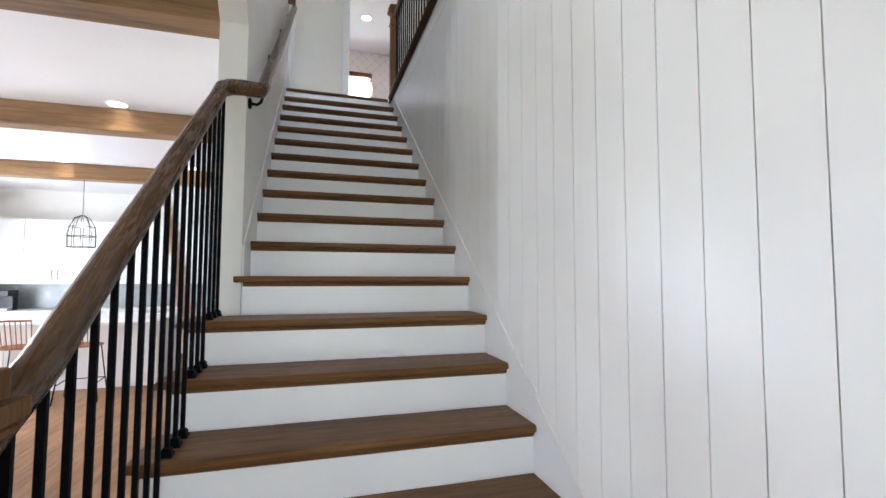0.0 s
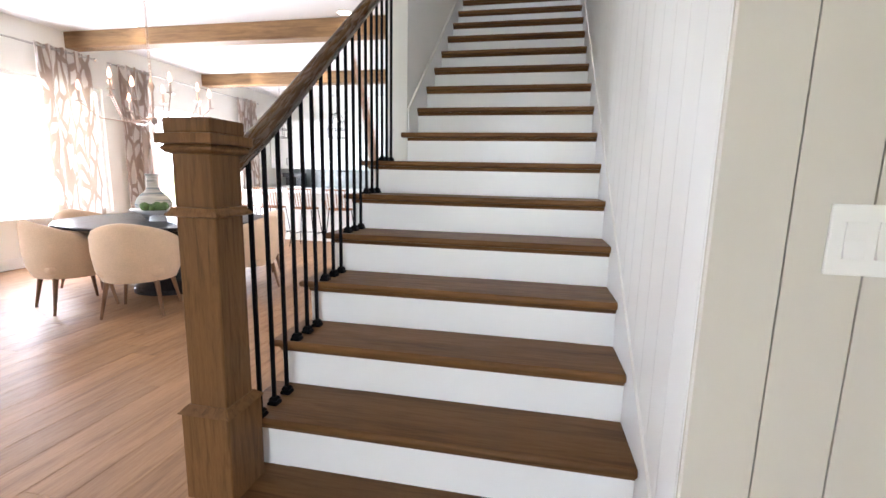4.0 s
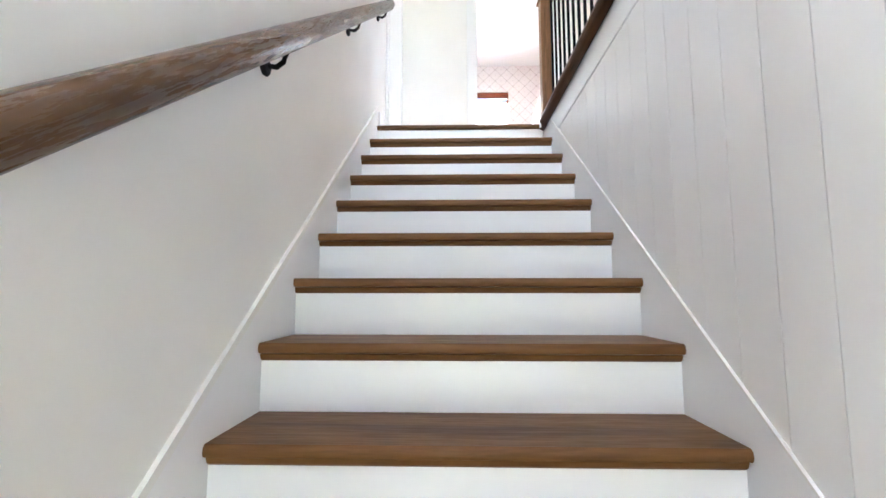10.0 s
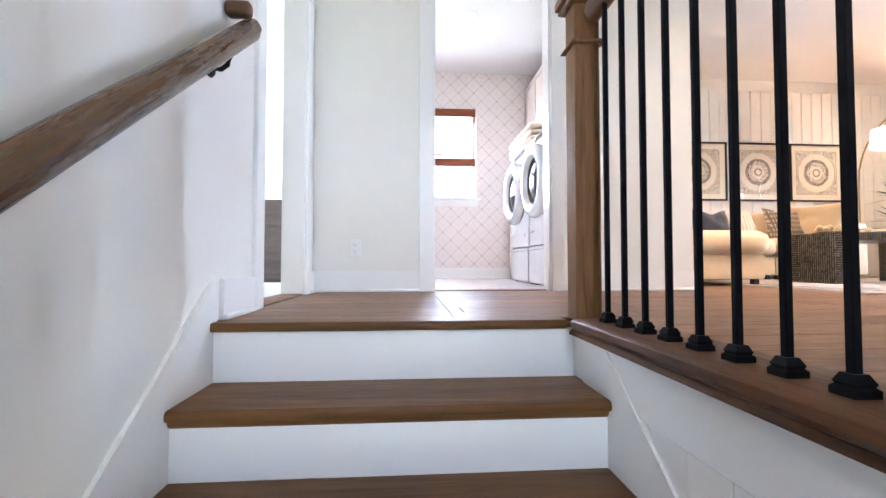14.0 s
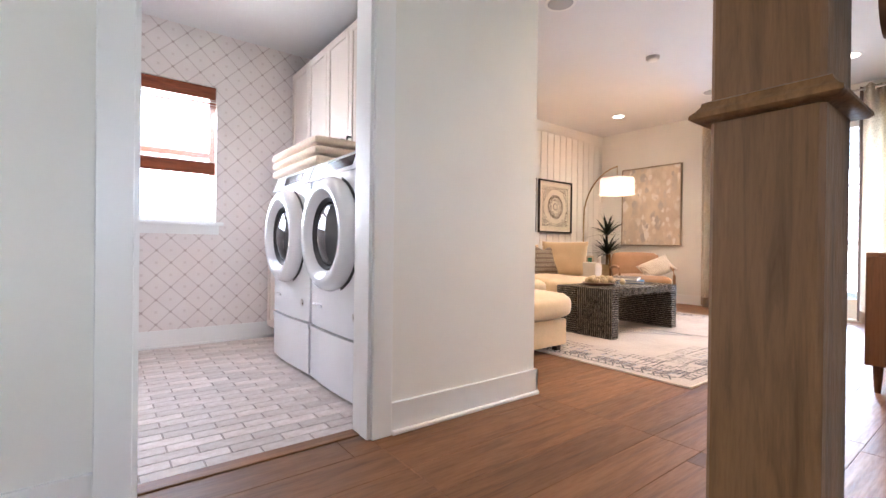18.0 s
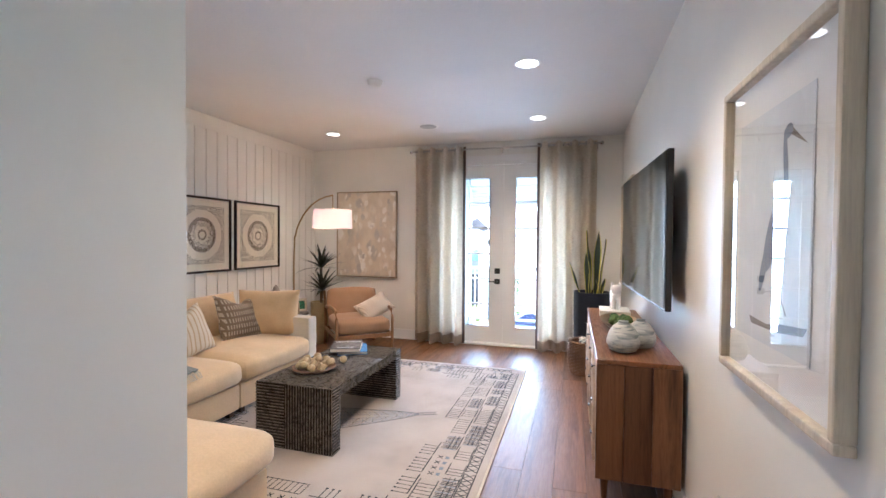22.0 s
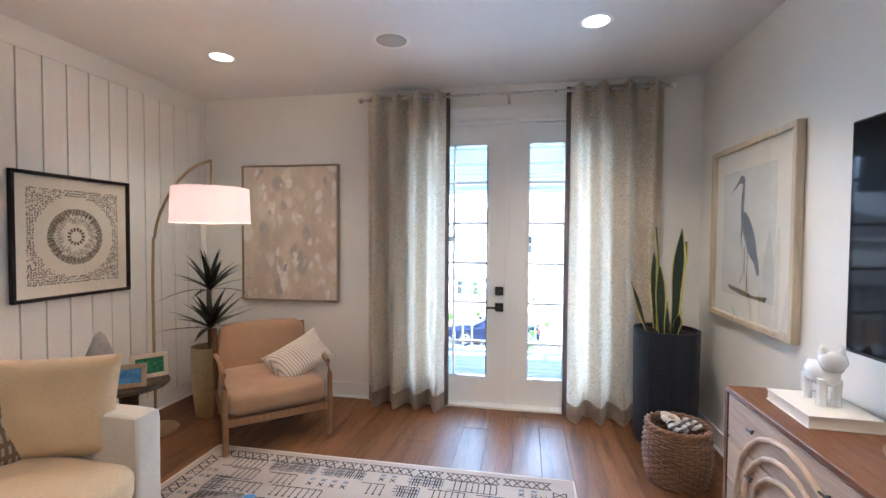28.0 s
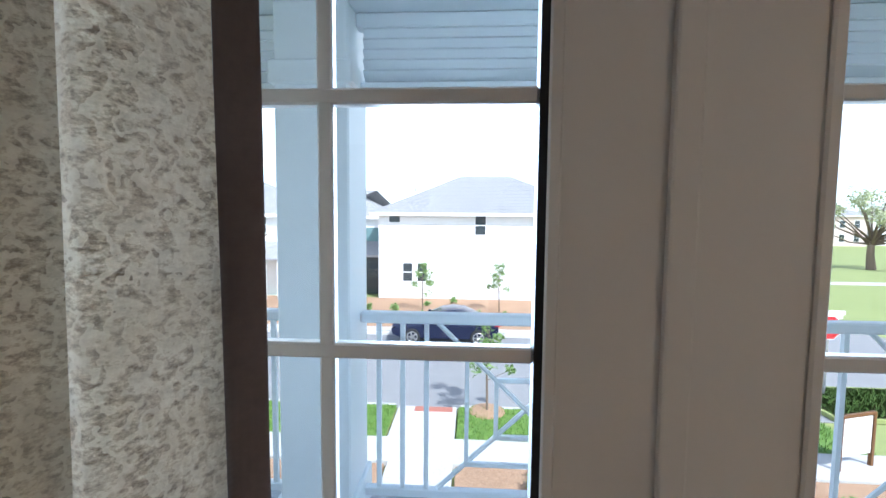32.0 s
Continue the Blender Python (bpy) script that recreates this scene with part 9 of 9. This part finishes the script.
# street lamp
lamp = thing("street_lamp", (17.3, 12.05, 0), "tan street lamp post with an open square lantern", "street lamp")
M_TANPOST = plain("tan_metal", (0.42, 0.34, 0.28), 0.5, 0.3)
part("post", lathe([(0.09, 0), (0.09, 0.4), (0.05, 0.45), (0.045, 4.12), (0, 4.12)], 12), M_TANPOST, lamp)
part("lantern_base", box(-0.17, -0.17, 4.12, 0.17, 0.17, 4.2, 0.01, 1), M_TANPOST, lamp)
part("lantern_top", box(-0.2, -0.2, 4.54, 0.2, 0.2, 4.6, 0.01, 1), M_TANPOST, lamp)
for sx in (-1, 1):
    for sy in (-1, 1):
        part("bar", box(sx * 0.14 - 0.012, sy * 0.14 - 0.012, 4.2, sx * 0.14 + 0.012, sy * 0.14 + 0.012, 4.54), M_TANPOST, lamp)

# stop sign and site board
stop = thing("stop_sign", (20.0, -3.56, -0.02), "red octagonal stop sign on a steel post", "road sign")
part("post", box(-0.025, -0.025, 0, 0.025, 0.025, 2.32), M_GALV, stop)
octo = lambda r: [(r * math.cos(radians(22.5 + 45 * k)), 1.98 + r * math.sin(radians(22.5 + 45 * k))) for k in range(8)]
plate = part("plate", prism(octo(0.375), "x", -0.034, -0.026), M_SIGNWHITE, stop, "white edge of the sign plate")
part("face", prism(octo(0.35), "x", -0.038, -0.033), M_SIGNRED, plate)
curve = bpy.data.curves.new("lettering", "FONT")
curve.body, curve.align_x, curve.align_y, curve.size, curve.extrude = "STOP", "CENTER", "CENTER", 0.27, 0.001
curve.materials.append(M_SIGNWHITE)
words = new("lettering", curve)
words.parent = plate
words.matrix_basis = Matrix.Translation((-0.041, 0, 1.98)) @ Matrix.Rotation(radians(-90), 4, "Z") @ Matrix.Rotation(radians(90), 4, "X")
for z, w in ((2.42, 0.42), (2.30, 0.36)):
    part("street_name_blade", box(-0.03, -w, z - 0.06, -0.02, w, z + 0.06), M_SIGNWHITE, stop)
board = thing("site_board", (15.95, -1.1, 0), "blank white signboard in a dark wooden frame", "signboard", turn=18)
for y in (-0.45, 0.45):
    part("post", box(-0.035, y - 0.035, -0.1, 0.035, y + 0.035, 1.15), M_POST, board)
part("top_bar", box(-0.03, -0.415, 1.09, 0.03, 0.415, 1.15), M_POST, board)
part("panel", box(-0.015, -0.40, 0.28, 0.015, 0.40, 1.07), M_SIGNWHITE, board)

# parked car, seen from its side
car = thing("car", (25.05, 7.75, -0.115), "dark blue parked saloon car with alloy wheels", "car", turn=90)
side = [(-2.15, 0.42), (-2.2, 0.62), (-2.12, 0.86), (-1.6, 0.93), (-0.95, 0.97), (-0.2, 1.34), (0.25, 1.40), (0.75, 1.36), (1.5, 1.02), (2.05, 0.96), (2.14, 0.7), (2.1, 0.36), (1.75, 0.26), (-1.75, 0.26)]
side = [(-u, v) for u, v in side]
bm = prism(side, "y", -0.86, 0.86)
for v in bm.verts:
    if v.co.z > 1.0:
        v.co.y *= 0.80
bmesh.ops.bevel(bm, geom=bm.edges[:], offset=0.05, segments=2, affect="EDGES", profile=0.6)
body = part("body", bm, M_CARPAINT, car, smooth=40)
for s in (-1, 1):
    glass_bm = prism([(0.85, 1.0), (0.22, 1.30), (-0.25, 1.345), (-0.7, 1.31), (-1.25, 1.05), (-1.2, 1.0)], "y", -0.02, 0.02)
    part("side_window", glass_bm, M_DARKGLASS, body, at=Matrix.Translation((0, s * 0.765, 0)) @ Matrix.Rotation(radians(s * 14), 4, "X") @ Matrix.Translation((0, 0, 0)))
    part("headlight", box(2.0, s * 0.72 - 0.14, 0.66, 2.18, s * 0.72 + 0.14, 0.76, 0.02, 1), M_CHROME, body)
    part("tail_light", box(-2.16, s * 0.68 - 0.17, 0.78, -1.98, s * 0.68 + 0.17, 0.88, 0.02, 1), M_SIGNRED, body)
    for x in (-1.32, 1.34):
        wheel = part("wheel", moved(lathe([(0.2, -0.1), (0.30, -0.11), (0.33, -0.08), (0.33, 0.08), (0.30, 0.11), (0.2, 0.1), (0.2, -0.1)], 28), Matrix.Translation((x, s * 0.80, 0.33)) @ Matrix.Rotation(radians(90), 4, "X")), M_RUBBER, car, smooth=40)
        rim = lathe([(0, -0.05), (0.06, -0.09), (0.07, -0.05), (0.07, 0.05), (0.06, 0.09), (0, 0.05)], 16)
        for k in range(5):
            join(rim, moved(box(0.05, -0.03, -0.09, 0.21, 0.03, 0.09), Matrix.Rotation(k * math.tau / 5, 4, "Z")))
        join(rim, lathe([(0.19, -0.1), (0.21, -0.115), (0.23, -0.1), (0.23, 0.1), (0.21, 0.115), (0.19, 0.1), (0.19, -0.1)], 24))
        part("rim", moved(rim, Matrix.Translation((x, s * 0.80, 0.33)) @ Matrix.Rotation(radians(90), 4, "X")), M_STEEL, wheel)
    part("mirror", soft_box(0.72, s * 0.93 - 0.08, 0.98, 0.86, s * 0.93 + 0.08, 1.09, 0.02, 0, 4), M_CARPAINT, body)

# ---- planks of both floors, last ----


def plank_floor(name, label, regions, along, w, z, material, near):
    """Boards with eased edges in staggered rows; those near the walk are objects of their own."""
    holder = thing(name, (0, 0, 0), label, "floor", kind="structure")
    rnd = random.Random(5)
    shared, rest, made = {}, bmesh.new(), 0
    for x0, y0, x1, y1 in regions:
        a0, a1, b0, b1 = (x0, x1, y0, y1) if along == "x" else (y0, y1, x0, x1)
        b = b0
        while b < b1 - 0.01:
            bw = min(w, b1 - b)
            a = a0 - rnd.random() * 1.5
            while a < a1:
                e = a + rnd.choice((1.2, 1.5, 1.8, 2.1))
                s0, s1 = max(a, a0), min(e, a1)
                a = e
                if s1 - s0 < 0.02:
                    continue
                mx, my = ((s0 + s1) / 2, b + bw / 2) if along == "x" else (b + bw / 2, (s0 + s1) / 2)
                if near(mx, my) and made < 290:
                    key = (round(s1 - s0, 3), round(bw, 3))
                    if key not in shared:
                        l, h = key[0] / 2 - 0.0004, key[1] / 2 - 0.0004
                        shared[key] = mesh("plank", box(-l, -h, -0.015, l, h, 0, 0.0014, 1) if along == "x" else box(-h, -l, -0.015, h, l, 0, 0.0014, 1), material)
                    part("plank", shared[key], None, holder, at=pose(mx, my, z))
                    made += 1
                else:
                    l, h = (s1 - s0) / 2 - 0.0004, bw / 2 - 0.0004
                    dx, dy = (l, h) if along == "x" else (h, l)
                    vs = [rest.verts.new((mx + sx * dx, my + sy * dy, z)) for sx, sy in ((-1, -1), (1, -1), (1, 1), (-1, 1))]
                    rest.faces.new(vs)
            b += bw
    if rest.faces:
        tagged(part("far_planks", rest, material, holder), kind="stuff")
    else:
        rest.free()
    return holder


plank_floor("floor_planks_downstairs", "light oak plank floor with a warm sheen", [(XW0, YB, -0.53, YK), (-0.53, YB, 3.2, 0.49)], "y", 0.19, 0, M_PLANK0, lambda x, y: -4.6 < x < 0.9 and -0.8 < y < 5.2)
plank_floor("floor_planks_upstairs", "dark brown oak plank floor with a satin sheen", [(-0.365, 5.115, 0.42, YHALL), (0.42, 5.115, 1.235, YHALL + 0.06), (1.235, 5.115, XLW, YHALL), (0.966, 0.9, 2.0, 5.115), (2.0, YTV, XDOOR, 5.115), (XLW, 5.115, XDOOR, YPIC)], "x", 0.19, FL, M_PLANK, lambda x, y: x > -0.4)

tagged(part("trim_bedroom_threshold", box(-0.499, 5.54, FL - 0.003, -0.363, 6.30, FL + 0.006, 0.002, 1), M_PLANK), "dark wood threshold strip in the doorway", "trim", kind="structure")

# brick-shaped floor tiles of the laundry
tile = thing("floor_laundry_tiles", (0, 0, 0), "whitewashed brick tiles laid in running bond", "floor", kind="structure")
tagged(part("floor_laundry_bed", box(-0.36, YHALL + 0.13, FL - 0.0155, 2.13, 8.93, FL - 0.004), plain("tile_joint", (0.40, 0.34, 0.31), 0.95, 0, 0.2, 60)), "grey joints under the brick tiles", "floor", kind="structure")


def brick_tile():
    n = Nodes("whitewashed_brick")
    v = n.coords()
    info = n.add("ObjectInfo")
    a = n.noise(v, 18, 5, 0.7)
    col = n.ramp(a, [(0.3, (0.44, 0.35, 0.31)), (0.48, (0.60, 0.53, 0.49)), (0.7, (0.70, 0.65, 0.62))])
    hsv = n.add("HueSaturation")
    n.link(n.value(info.outputs["Random"], 0.82, 1.12, 0, 1), hsv.inputs["Value"])
    n.link(col, hsv.inputs["Color"])
    n.color(hsv.outputs[0])
    n.link(n.value(a, 0.35, 0.7), n.bsdf.inputs["Roughness"])
    n.bump(a, 0.35, 0.003)
    return n.mat


M_BRICK = brick_tile()
brick_me = mesh("brick", box(-0.0975, -0.0335, -0.006, 0.0975, 0.0335, 0, 0.002, 1), M_BRICK)
rest = bmesh.new()
made, r = 0, 0
y = YHALL + 0.17
while y < 8.9:
    x = -0.25 + (0.1 if r % 2 else 0)
    while x < 2.1:
        if 0.05 < x < 1.5 and made < 290:
            part("brick", brick_me, None, tile, at=pose(x, y, FL, 0, 0, (made * 7 % 5 - 2) * 0.12))
            made += 1
        else:
            vs = [rest.verts.new((x + sx * 0.0975, y + sy * 0.0335, FL)) for sx, sy in ((-1, -1), (1, -1), (1, 1), (-1, 1))]
            rest.faces.new(vs)
        x += 0.2
    y += 0.072
    r += 1
tagged(part("far_bricks", rest, M_BRICK, tile), kind="stuff")
